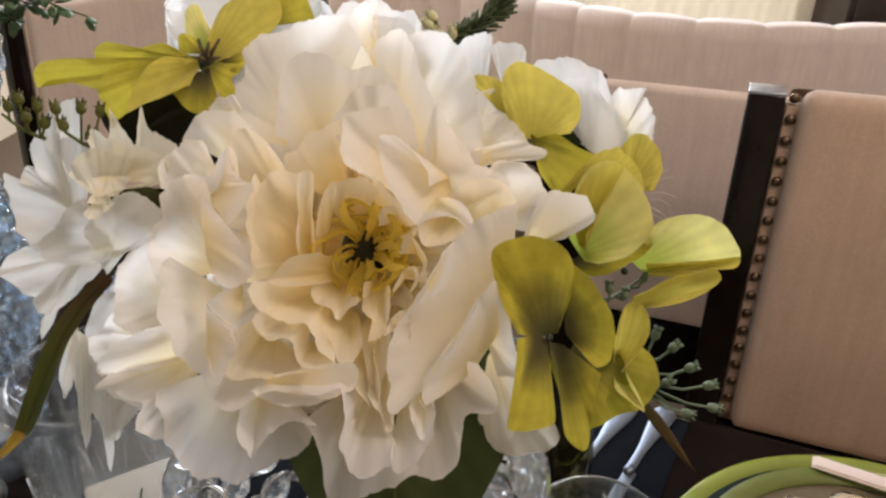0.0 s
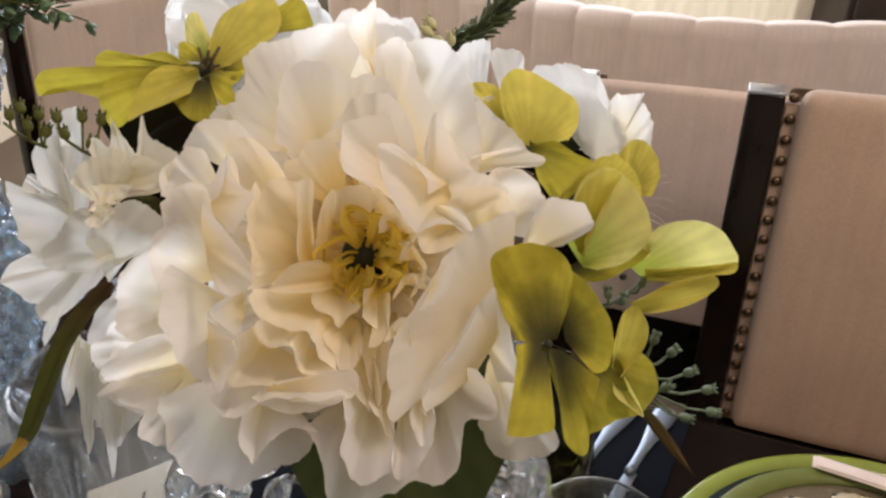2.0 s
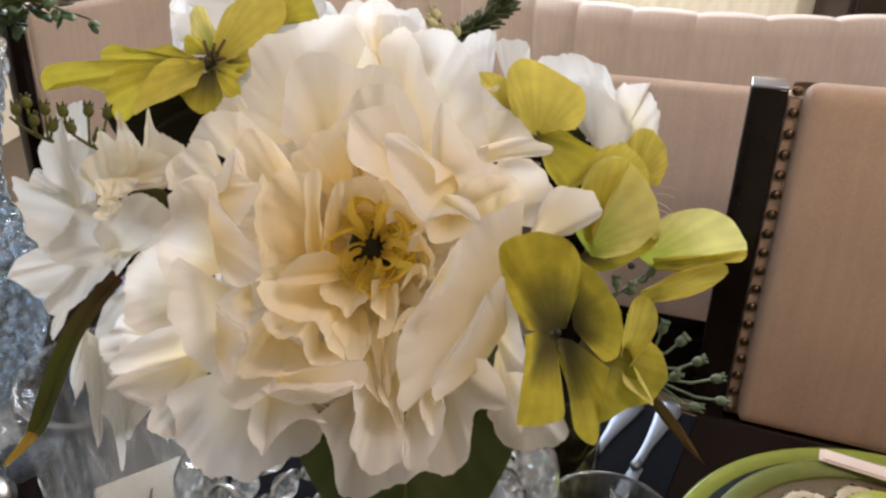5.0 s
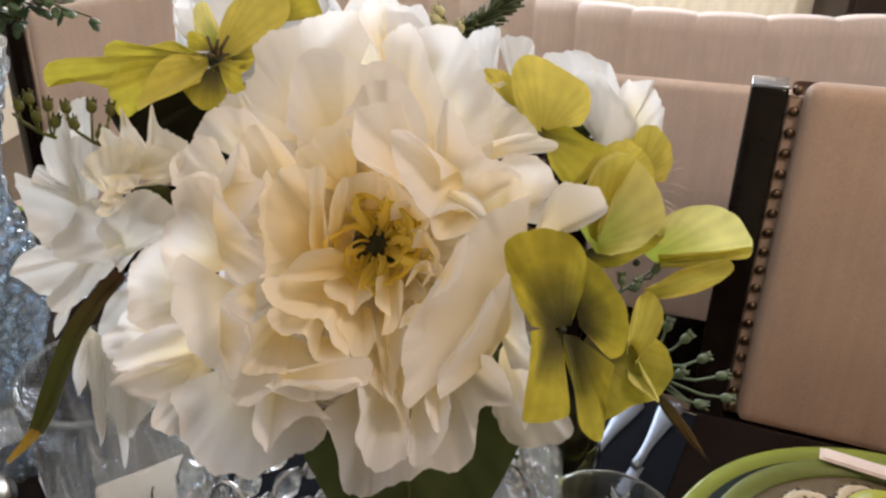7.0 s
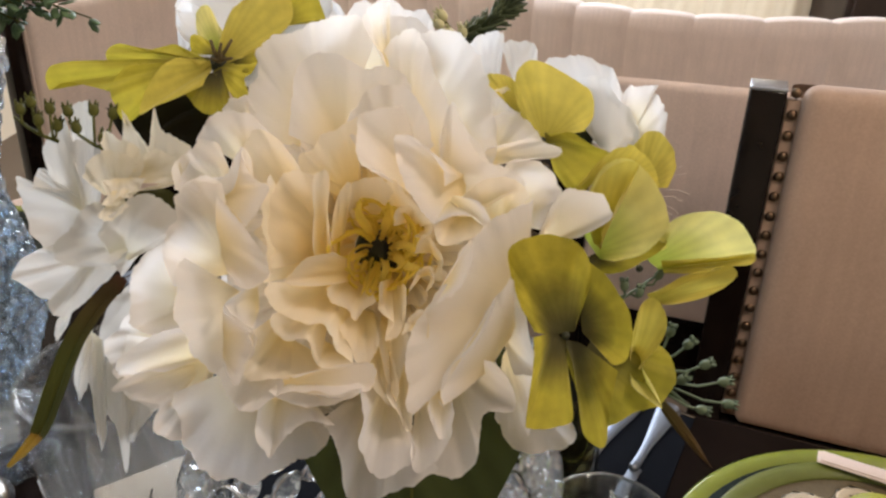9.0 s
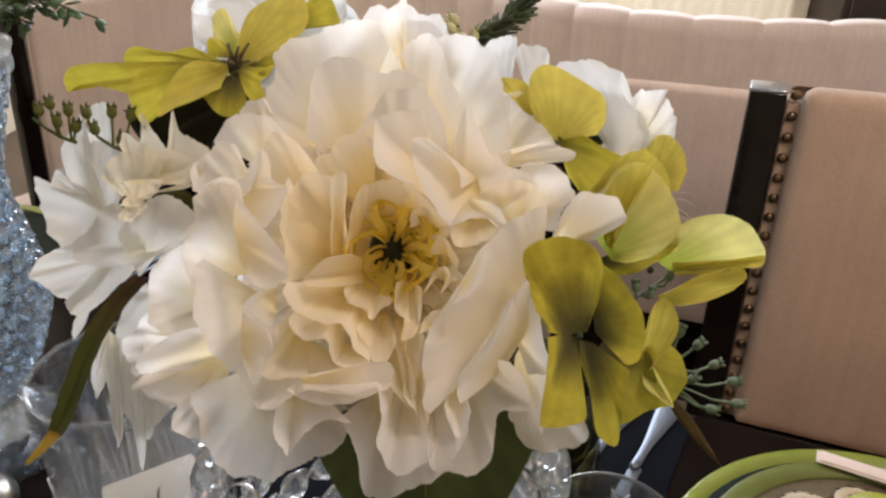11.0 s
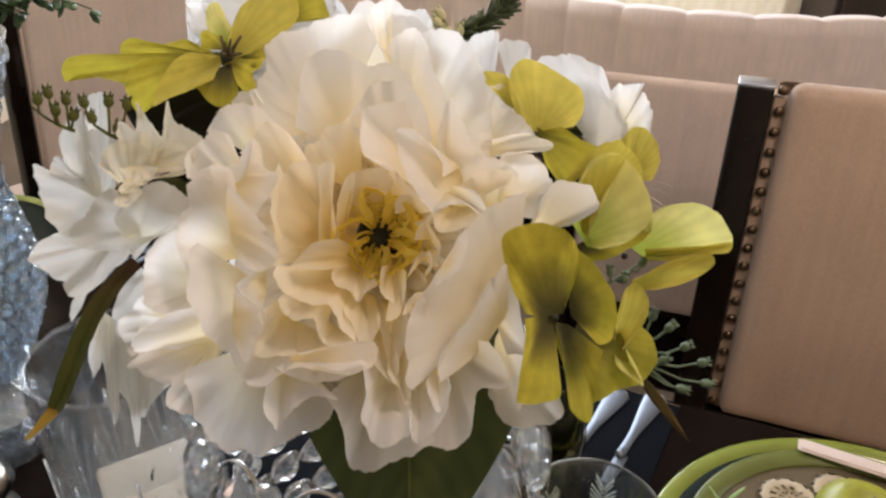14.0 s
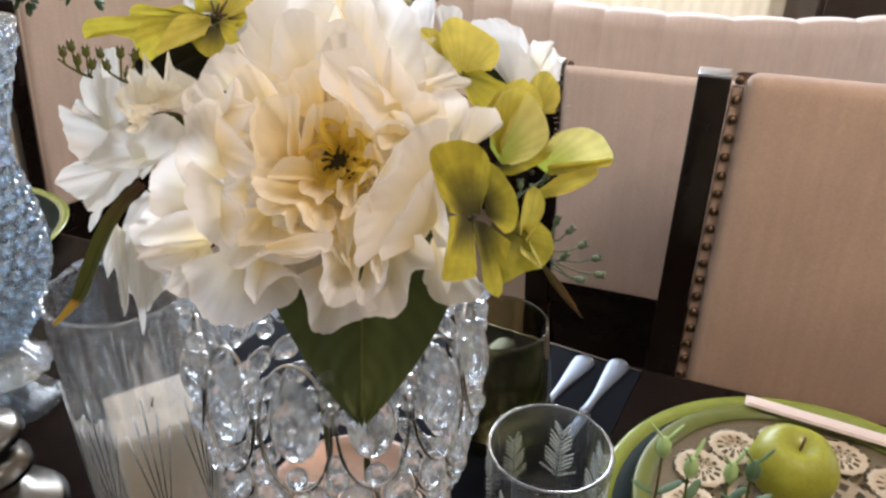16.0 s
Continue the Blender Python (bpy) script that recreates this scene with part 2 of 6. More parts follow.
M_CANDLE = material("ivory_wax", (0.92, 0.81, 0.65), 0.45, grain=60, vary=0.05, bump=0.05, blotch=15)
M_GREENRIM = material("lime_green_glaze", (0.22, 0.27, 0.035), 0.25, grain=60, vary=0.12, bump=0.02, blotch=12, coat=0.4)
M_DARKPLATE = material("dark_green_glaze", (0.007, 0.013, 0.010), 0.45, grain=60, vary=0.2, bump=0.02, spec=0.05)
M_OLIVERIM = material("olive_green_band", (0.13, 0.155, 0.035), 0.3, grain=60, vary=0.15, bump=0.02, blotch=14)
M_DOILY = material("ecru_lace", (0.60, 0.51, 0.38), 0.9, grain=700, vary=0.15, bump=0.4, blotch=40)
M_DOILYBASE = material("taupe_plate_centre", (0.15, 0.125, 0.08), 0.35, grain=300, vary=0.2, bump=0.1)
M_NAPKIN = material("blush_napkin_cloth", (0.68, 0.58, 0.54), 0.9, grain=600, vary=0.06, bump=0.3, blotch=20)
M_APPLE = material("green_apple_skin", (0.30, 0.31, 0.022), 0.5, grain=260, vary=0.2, bump=0.03, blotch=26, coat=0.12)
M_STALK = material("brown_stalk", (0.11, 0.08, 0.03), 0.7, grain=200, vary=0.3)
M_FOAM = material("moss_filler", (0.03, 0.04, 0.015), 0.95, grain=150, vary=0.5, bump=0.6, blotch=40)
M_PEONY = cloth_petal("peony_cream_cloth", (0.96, 0.935, 0.91), (0.975, 0.865, 0.56), 0.72, 0.63, root_from=0.28)
M_PEONYIN = cloth_petal("peony_inner_cloth", (0.97, 0.91, 0.78), (0.985, 0.84, 0.45), 0.7, 0.65, root_from=0.33)
M_WHITE = cloth_petal("white_bloom_cloth", (0.90, 0.91, 0.92), (0.90, 0.88, 0.80), 0.5, 0.62)
M_DULLWHITE = cloth_petal("soft_white_cloth", (0.79, 0.79, 0.765), (0.80, 0.77, 0.62), 0.5, 0.48)
M_CREAM = cloth_petal("cream_bloom_cloth", (0.92, 0.88, 0.76), (0.90, 0.80, 0.52), 0.6, 0.5)
M_STAMEN = cloth_petal("yellow_stamen", (1.0, 0.88, 0.25), (0.98, 0.78, 0.12), 0.3, 0.66)
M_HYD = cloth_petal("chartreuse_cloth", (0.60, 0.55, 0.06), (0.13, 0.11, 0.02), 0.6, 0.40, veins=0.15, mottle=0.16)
# olive cloths: a dyed dark heart with the petals' own shade painted in
M_HYDDARK = cloth_petal("shade_hearted_olive_cloth", (0.37, 0.33, 0.03), (0.10, 0.09, 0.02), 0.7, 0.3, veins=0.15, shade=(0.055, 0.048, 0.014), shade_to=1.02, mottle=0.25)
M_HYDHALF = cloth_petal("shade_rooted_olive_cloth", (0.56, 0.49, 0.05), (0.12, 0.10, 0.02), 0.7, 0.34, veins=0.15, shade=(0.07, 0.06, 0.016), shade_to=0.8, mottle=0.25)
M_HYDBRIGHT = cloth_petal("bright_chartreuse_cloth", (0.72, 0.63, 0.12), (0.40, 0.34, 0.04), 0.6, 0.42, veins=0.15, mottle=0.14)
M_HYDPALE = cloth_petal("pale_chartreuse_cloth", (0.93, 0.89, 0.33), (0.72, 0.66, 0.12), 0.6, 0.58, veins=0.15, shade=(0.46, 0.56, 0.09), shade_to=0.85, mottle=0.10)
M_LEAF = cloth_petal("dark_leaf_cloth", (0.062, 0.064, 0.020), (0.048, 0.050, 0.015), 0.5, 0.15, veins=0.6, rough=0.55)
M_BROADLEAF = cloth_petal("broad_leaf_cloth", (0.050, 0.064, 0.020), (0.034, 0.042, 0.014), 0.5, 0.12, veins=2.5, rough=0.5, ribs=2.6)
M_STRAP = cloth_petal("strap_leaf_cloth", (0.060, 0.068, 0.016), (0.060, 0.024, 0.014), 0.6, 0.12, veins=1.2, rough=0.45)
M_STRAPTIP = cloth_petal("bronze_tip_cloth", (0.30, 0.20, 0.03), (0.24, 0.10, 0.016), 0.5, 0.15, rough=0.45)
M_DARKLEAF = cloth_petal("shaded_gap_leaf_cloth", (0.012, 0.010, 0.005), (0.012, 0.006, 0.004), 0.5, 0.05, veins=0.4, rough=0.6)
M_REDLEAF = cloth_petal("bronze_leaf_cloth", (0.085, 0.05, 0.016), (0.03, 0.032, 0.010), 1.0, 0.15, veins=0.6, rough=0.5)
M_SPRIG = material("sprig_green", (0.085, 0.09, 0.02), 0.7, grain=300, vary=0.3, bump=0.2, blotch=60, spec=0.15)
M_BERRY = material("grey_green_bud", (0.11, 0.16, 0.10), 0.6, grain=400, vary=0.25, bump=0.3, blotch=80)
M_FOLIAGE = material("foliage_green", (0.085, 0.15, 0.07), 0.6, grain=300, vary=0.35, bump=0.2, blotch=50)
M_PALEBUD = material("pale_green_bud", (0.36, 0.52, 0.22), 0.5, grain=200, vary=0.15, bump=0.1, blotch=60)
M_NEEDLE = material("needle_green", (0.055, 0.075, 0.030), 0.6, grain=300, vary=0.5, bump=0.2, blotch=120)
M_CREAMBUD = material("cream_green_bud", (0.50, 0.48, 0.27), 0.6, grain=300, vary=0.2, bump=0.2, blotch=90)
M_POD = material("black_seed_heart", (0.02, 0.025, 0.01), 0.6, grain=500, vary=0.5, bump=0.5)

# ---------------------------------------------------------------- mesh helpers


def part(name, bm, mat, parent=None, label="", smooth=True, at=None):
    me = bpy.data.meshes.new(name)
    bm.normal_update()
    bm.to_mesh(me)
    bm.free()
    me.materials.append(mat)
    if smooth:
        me.polygons.foreach_set("use_smooth", [True] * len(me.polygons))
    ob = new(name, me)
    if parent:
        ob.parent = parent
    if at:
        ob.matrix_basis = at
    if label:
        ob["label"] = label
    return ob


def share(name, ob, parent, at):
    """Another object on the same mesh."""
    o = new(name, ob.data)
    o.parent = parent
    o.matrix_basis = at
    return o


def thing(name, m, label, category, group=""):
    ob = new(name)
    ob.empty_display_size = 0.05
    ob.matrix_basis = m
    return tagged(ob, label, category, group)


def box(sx, sy, sz, cx=0, cy=0, cz=0, bevel=0.0, seg=2):
    bm = bmesh.new()
    bmesh.ops.create_cube(bm, size=1, matrix=Matrix.Translation((cx, cy, cz)) @ Matrix.Diagonal((sx, sy, sz, 1)))
    if bevel:
        bmesh.ops.bevel(bm, geom=bm.edges[:], offset=bevel, segments=seg, affect="EDGES", profile=0.6)
    return bm


def lathe(profile, n=48, flute=0.0, lobes=0):
    """Turned body from (radius, height) pairs; flute and lobes cut the side into ribs."""
    bm = bmesh.new()
    rings = []
    for r, z in profile:
        if r < 1e-6:
            rings.append([bm.verts.new((0, 0, z))])
            continue
        ring = []
        for i in range(n):
            a = 2 * math.pi * i / n
            k = r * (1 + flute * math.cos(lobes * a)) if lobes else r
            ring.append(bm.verts.new((k * math.cos(a), k * math.sin(a), z)))
        rings.append(ring)
    for a, b in zip(rings, rings[1:]):
        for i in range(n):
            j = (i + 1) % n
            if len(a) == 1 and len(b) == 1:
                continue
            if len(a) == 1:
                bm.faces.new((a[0], b[i], b[j]))
            elif len(b) == 1:
                bm.faces.new((a[j], a[i], b[0]))
            else:
                bm.faces.new((a[j], a[i], b[i], b[j]))
    bmesh.ops.recalc_face_normals(bm, faces=bm.faces[:])
    return bm


def tube(points, radius, n=8, taper=1.0, closed=False):
    """A round bar along points."""
    bm = bmesh.new()
    pts = [Vector(p) for p in points]
    rings, count = [], len(pts)
    for i, p in enumerate(pts):
        if closed:
            d = pts[(i + 1) % count] - pts[i - 1]
        else:
            d = pts[min(i + 1, count - 1)] - pts[max(i - 1, 0)]
        d.normalize()
        s = d.cross((0, 0, 1) if abs(d.z) < 0.9 else (1, 0, 0)).normalized()
        u = s.cross(d)
        r = radius * (1 + (taper - 1) * i / max(count - 1, 1))
        rings.append([bm.verts.new(p + r * (math.cos(2 * math.pi * k / n) * s + math.sin(2 * math.pi * k / n) * u)) for k in range(n)])
    pairs = list(zip(rings, rings[1:])) + ([(rings[-1], rings[0])] if closed else [])
    for a, b in pairs:
        for k in range(n):
            bm.faces.new((a[k], a[(k + 1) % n], b[(k + 1) % n], b[k]))
    if not closed:
        bm.faces.new(rings[0][::-1])
        bm.faces.new(rings[-1])
    return bm


def ball(r, sx=1, sy=1, sz=1, seg=14, rings=9, at=(0, 0, 0)):
    bm = bmesh.new()
    bmesh.ops.create_uvsphere(bm, u_segments=seg, v_segments=rings, radius=r, matrix=Matrix.Translation(at) @ Matrix.Diagonal((sx, sy, sz, 1)))
    return bm


def join(*bms):
    out = bms[0]
    for b in bms[1:]:
        me = bpy.data.meshes.new("piece")
        b.to_mesh(me)
        out.from_mesh(me)
        bpy.data.meshes.remove(me)
        b.free()
    return out


# ---------------------------------------------------------------- the room
X0, X1, Y0, Y1, H = -2.4, 3.2, -2.6, 4.4, 3.3
tagged(part("floor", box(X1 - X0 + 0.6, Y1 - Y0 + 0.6, 0.1, (X0 + X1) / 2, (Y0 + Y1) / 2, -0.05), M_FLOOR, smooth=False), "dark brown carpeted dining room floor", "floor", kind="structure")
tagged(part("ceiling", box(X1 - X0 + 0.6, Y1 - Y0 + 0.6, 0.1, (X0 + X1) / 2, (Y0 + Y1) / 2, H + 0.05), M_CEIL, smooth=False), "plain off-white painted ceiling", "ceiling", kind="structure")
tagged(part("wall_south", box(X1 - X0, 0.15, H, (X0 + X1) / 2, Y0 - 0.075, H / 2), M_WALL, smooth=False), "plain cream painted wall", "wall", kind="structure")


def holed_wall(name, along, lo, hi, w0, w1, z0, z1, place):
    """A wall with one window opening, of four blocks."""
    bms = []
    for a, b, c, d in ((lo, w0, 0, H), (w1, hi, 0, H), (w0, w1, 0, z0), (w0, w1, z1, H)):
        if along == "y":
            bms.append(box(0.15, b - a, d - c, place, (a + b) / 2, (c + d) / 2))
        else:
            bms.append(box(b - a, 0.15, d - c, (a + b) / 2, place, (c + d) / 2))
    return tagged(part(name, join(*bms), M_WALL, smooth=False), "cream painted wall with a window opening", "wall", kind="structure")


holed_wall("wall_west", "y", Y0 - 0.15, Y1 + 0.15, -1.5, 0.9, 0.8, 2.35, X0 - 0.075)
holed_wall("wall_east", "y", Y0 - 0.15, Y1 + 0.15, 0.1, 2.1, 0.85, 2.3, X1 + 0.075)
holed_wall("wall_north", "x", X0, X1, -1.55, 1.9, 0.12, 3.1, Y1 + 0.075)


def window(name, m, w, h):
    win = thing(name, m, "white-framed window letting in daylight", "window")
    win["kind"] = "structure"
    for sx, sz, cx, cz in ((w, 0.06, 0, -h / 2 + 0.03), (w, 0.06, 0, h / 2 - 0.03), (0.06, h - 0.12, -w / 2 + 0.03, 0), (0.06, h - 0.12, w / 2 - 0.03, 0), (0.05, h - 0.12, 0, 0)):
        part("window_frame", box(sx, 0.07, sz, cx, 0, cz, 0.006), M_WINFRAME, win)
    for cx in (-1, 1):
        pane = part("pane", box(w / 2 - 0.09, 0.006, h - 0.125, cx * (w / 4 - 0.004), 0.02, 0), M_PANE, win, smooth=False)
        pane.visible_shadow = False
    part("window_sill", box(w + 0.1, 0.16, 0.03, 0, -0.07, -h / 2 - 0.012, 0.006), M_WINFRAME, win)


window("window_1", pose(X0 - 0.09, -0.3, 1.575, 0, 0, 90), 2.4, 1.55)
# unseen window, added to carry the extra light from the east
window("added_window_3", pose(X1 + 0.09, 1.1, 1.575, 0, 0, -90), 2.0, 1.45)
window("window_2", pose(0.175, Y1 + 0.09, 1.61), 3.45, 2.98)

# cream curtain drawn over one side of the tall window
cu = thing("curtain", pose(1.27, Y1 - 0.12, 0), "cream cloth curtain hanging over the tall window", "curtain")
bm = bmesh.new()
lay = bm.verts.layers.float_vector.new("along")
cols = []
for i in range(121):
    x = -0.68 + 1.36 * i / 120
    y = 0.012 * math.sin(i * 0.35) + 0.006 * math.sin(i * 0.9 + 1)
    cols.append([bm.verts.new((x, y * (1 - 0.3 * z / 3.1), z)) for z in (0.03, 1.1, 2.2, 3.12)])
for p, q in zip(cols, cols[1:]):
    for k in range(3):
        bm.faces.new((p[k], q[k], q[k + 1], p[k + 1]))
part("cloth", bm, M_CURTAIN, cu)
part("rod", tube([(-0.75, 0, 3.14), (0.75, 0, 3.14)], 0.012, 10), M_WOOD, cu)

# dark cabinet against the far wall
cab = thing("cabinet", pose(2.50, 4.12, 0), "dark wooden cabinet against the cream wall", "cabinet")
part("body", box(1.1, 0.45, 1.0, 0, 0, 0.55, 0.01), M_CABINET, cab)
part("top", box(1.16, 0.5, 0.04, 0, -0.01, 1.072, 0.008), M_CABINET, cab)
for cx in (-1, 1):
    door = part("door", box(0.5, 0.02, 0.86, cx * 0.265, -0.237, 0.57, 0.006), M_CABINET, cab)
    part("handle", ball(0.014, at=(cx * 0.05, -0.262, 0.62)), M_NAIL, door)
    for cy in (-1, 1):
        part("foot", lathe([(0, 0), (0.03, 0), (0.035, 0.03), (0.028, 0.05), (0, 0.05)], 16), M_CABINET, cab, at=pose(cx * 0.48, cy * 0.17, 0))

# assumed pendant lamp over the table, out of view
cl = thing("pendant_lamp", pose(0.50, 0.12, H - 0.05), "assumed warm pendant lamp with a clear glass globe, out of view over the table", "lamp")
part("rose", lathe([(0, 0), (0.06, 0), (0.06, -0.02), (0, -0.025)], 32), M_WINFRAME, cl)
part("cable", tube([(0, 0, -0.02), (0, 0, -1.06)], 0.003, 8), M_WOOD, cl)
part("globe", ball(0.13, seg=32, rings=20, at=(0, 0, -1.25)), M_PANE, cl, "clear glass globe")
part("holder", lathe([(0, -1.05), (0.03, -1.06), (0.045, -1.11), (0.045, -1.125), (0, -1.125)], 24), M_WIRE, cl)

# ---------------------------------------------------------------- curved channel-backed settee behind the chairs
SR = 0.9
sofa = thing("settee", pose(1.05, 2.15 + SR, 0), "curved pale pink-beige settee with an upright channelled back", "sofa")
part("plinth", lathe([(0, 0.0), (SR + 0.035, 0.0), (SR + 0.045, 0.33), (SR + 0.03, 0.34), (0, 0.34)], 96), M_WOOD, sofa)
part("seat_cushion", lathe([(0, 0.342), (SR - 0.09, 0.342), (SR - 0.08, 0.40), (SR - 0.11, 0.45), (0, 0.46)], 64), M_SOFA, sofa)


def channel(w, h, d):
    """One upright padded channel with a rolled top; its outer side looks along -y."""
    bm = bmesh.new()
    nu, nv = 10, 22
    grid = []
    for j in range(nv + 1):
        row = []
        for i in range(nu + 1):
            u = -1 + 2 * i / nu
            puff = d * (1 - u * u) ** 0.6 if abs(u) < 1 else 0
            s = j / nv * (2 * h + 0.12)
            if s < h - 0.02:
                y, z = -0.03 - puff, s
            elif s < h + 0.1:
                q = (s - h + 0.02) / 0.12 * math.pi
                y, z = -(0.03 + puff) * math.cos(q), h - 0.02 + (0.03 + puff * 0.8) * math.sin(q)
            else:
                y, z = 0.03 + puff, max(0.0, h - 0.02 - (s - h - 0.1))
            row.append(bm.verts.new((u * w / 2, y, z)))
        grid.append(row)
    for p, q in zip(grid, grid[1:]):
        for i in range(nu):
            bm.faces.new((p[i], p[i + 1], q[i + 1], q[i]))
    return bm


one = None
END = radians(-138)   # where the round back runs out into a straight wing
spots = [pose(SR * math.cos(radians(g)), SR * math.sin(radians(g)), 0.342, 0, 0, g + 90) for g in range(-132, 7, 12)]
for k in range(8):
    d = 0.19 * (k + 0.5)
    spots.append(pose(SR * math.cos(END) + d * math.sin(END), SR * math.sin(END) - d * math.cos(END), 0.342, 0, 0, -48))
for at in spots:
    if one is None:
        one = part("back_channel", channel(0.1965, 0.508, 0.013), M_SOFA, sofa, at=at)
    else:
        share("back_channel", one, sofa, at)
wing = pose(SR * math.cos(END), SR * math.sin(END), 0, 0, 0, -48)
part("wing_plinth", box(1.58, 0.60, 0.338, -0.80, 0.262, 0.169, 0.01), M_WOOD, sofa, at=wing)
part("wing_cushion", box(1.56, 0.48, 0.11, -0.80, 0.31, 0.397, 0.03, 3), M_SOFA, sofa, at=wing)

# ---------------------------------------------------------------- dining chairs
CHAIRS = "dining chairs"


def padded(w, h, d, nu=26, nv=26, roll=0.016):
    """An upholstered panel: flat middle, rounded rim."""
    bm = bmesh.new()
    grid = []
    for j in range(nv + 1):
        row = []
        for i in range(nu + 1):
            u, v = -1 + 2 * i / nu, -1 + 2 * j / nv
            uu, vv = math.copysign(1 - (1 - abs(u)) ** 1.7, u), math.copysign(1 - (1 - abs(v)) ** 1.7, v)
            ex, ez = (1 - abs(uu)) * w / 2, (1 - abs(vv)) * h / 2
            e = min(ex, ez)
            corner = roll * 1.1
            x, z = uu * w / 2, vv * h / 2
            if ex < corner and ez < corner:
                k = math.hypot(corner - ex, corner - ez)
                if k > corner:
                    x -= math.copysign((corner - ex) * (1 - corner / k), u)
                    z -= math.copysign((corner - ez) * (1 - corner / k), v)
            y = -d * (math.sqrt(max(0, 1 - (1 - min(e, roll) / roll) ** 2))) - 0.006 * (1 - uu * uu) * (1 - vv * vv)
            y += 0.0012 * noise.noise((x * 14, z * 14, 3))
            row.append(bm.verts.new((x, y, z)))
        grid.append(row)
    for a, b in zip(grid, grid[1:]):
        for i in range(nu):
            bm.faces.new((a[i], a[i + 1], b[i + 1], b[i]))
    return bm


def dining_chair(m, w=0.47, top=1.03, low=0.60, lean=9.0, cloth=M_LINEN, post=0.050, away=0.0):
    """Dark framed chair; its front looks along -y, the back pivots at seat height."""
    ch = thing("dining_chair", m, "dark wood dining chair with beige linen back and brass nailhead trim", "chair", CHAIRS)
    tilt = pose(0, 0, 0.46, -lean)
    hgt = (top - 0.46) / math.cos(radians(lean))
    mid, ph = ((top + low) / 2 - 0.46) / math.cos(radians(lean)), (top - low) / math.cos(radians(lean)) - 0.004
    for s in (-1, 1):
        bm = box(post, min(post, 0.05), hgt - 0.012, s * (w / 2 - post / 2), 0, hgt / 2 - 0.006, 0.003)
        leg_post = part("back_post", bm, M_WOOD, ch, at=tilt)
        # the lacquer's sky reflection, put into a pale blue metal colour
        part("post_cap", box(post, min(post, 0.05), 0.004, 0, 0, 0, 0.001), M_CAP, leg_post, "post top coloured pale blue like the reflected sky", at=pose(s * (w / 2 - post / 2), 0, hgt - 0.008, lean))
        part("rear_leg", box(post, 0.045, 0.46, s * (w / 2 - post / 2), 0.0, 0.23, 0.003), M_WOOD, ch)
        part("front_leg", box(0.042, 0.042, 0.42, s * (w / 2 - 0.022), -0.42, 0.21, 0.003), M_WOOD, ch)
        part("side_rail", box(0.025, 0.36, 0.06, s * (w / 2 - 0.022), -0.21, 0.40, 0.003), M_WOOD, ch)
    pw = w - 2 * post - 0.004
    part("lower_rail", box(pw, 0.036, 0.055, 0, 0.002, mid - ph / 2 - 0.03, 0.003), M_WOOD, ch, at=tilt)
    part("back_board", box(pw, 0.024, ph - 0.022 - away, 0, 0.006, mid - 0.008 - away / 2, 0.003), cloth, ch, at=tilt)
    part("back_panel", padded(pw - 0.030, ph - 0.004 - away, 0.03), cloth, ch, "beige linen padded back panel", at=tilt @ pose(0, -0.008, mid + 0.002 - away / 2))
    part("outer_back", padded(pw - 0.006, ph - 0.006, 0.012, 26, 26, 0.006), cloth, ch, at=tilt @ pose(0, 0.018, mid, 0, 0, 180))
    part("lower_back", box(pw, 0.02, low - 0.36, 0, 0.004, (low + 0.30) / 2 - 0.46 - 0.03, 0.003), M_WOOD, ch, at=tilt)
    part("front_rail", box(w - 0.09, 0.025, 0.06, 0, -0.42, 0.40, 0.003), M_WOOD, ch)
    part("seat", box(w - 0.01, 0.44, 0.075, 0, -0.218, 0.462, 0.025, 4), M_LINEN, ch, "beige linen padded seat")
    nail = None
    spots = []
    k = int(ph / 0.0245)
    for i in range(k):
        z = mid - ph / 2 + 0.012 + i * (ph - 0.024) / (k - 1)
        spots += [(-pw / 2 + 0.008, z), (pw / 2 - 0.008, z)]
    k = int(pw / 0.0245)
    spots += [(-pw / 2 + 0.03 + i * (pw - 0.06) / (k - 1), mid - ph / 2 + 0.006) for i in range(k)]
    for x, z in spots:
        at = tilt @ pose(x, -0.008, z)
        if nail is None:
            nail = part("nailhead", ball(0.0062, 1, 0.62, 1, 10, 6), M_NAIL, ch, at=at)
        else:
            share("nailhead", nail, ch, at)
    k = int(pw / 0.0245)
    for i in range(k):
        share("nailhead", nail, ch, tilt @ pose(-pw / 2 + 0.03 + i * (pw - 0.06) / (k - 1), 0.02, mid - ph / 2 + 0.006))
    return ch


dining_chair(pose(0.5442, 0.7105, 0, 0, 0, -20), w=0.491, top=1.020, low=0.575, post=0.041)
second = dining_chair(pose(0.425, 1.150, 0, 0, 0, 160), w=0.50, top=0.967, low=0.515, cloth=M_SOFA, away=0.03)
second["label"] = "dark wood dining chair turned away, with a plain pale linen back"
third = dining_chair(pose(-0.722, 1.53, 0, 0, 0, 240), w=0.56, top=1.04, cloth=M_SOFA, post=0.03)
third["label"] = "pale linen-backed dark wood dining chair standing at an angle"

def smooth01(x):
    x = min(1, max(0, x))
    return x * x * (3 - 2 * x)


# ---------------------------------------------------------------- dining table
TOP = 0.75
TABLE = pose(0.19, 0.612, 0, 0, 0, -21)   # a point of the far edge
table = thing("dining_table", TABLE, "long dark lacquered wooden dining table", "table")
part("tabletop", box(2.6, 1.15, 0.04, -0.35, -0.575, TOP - 0.02, 0.005), M_TABLE, table)
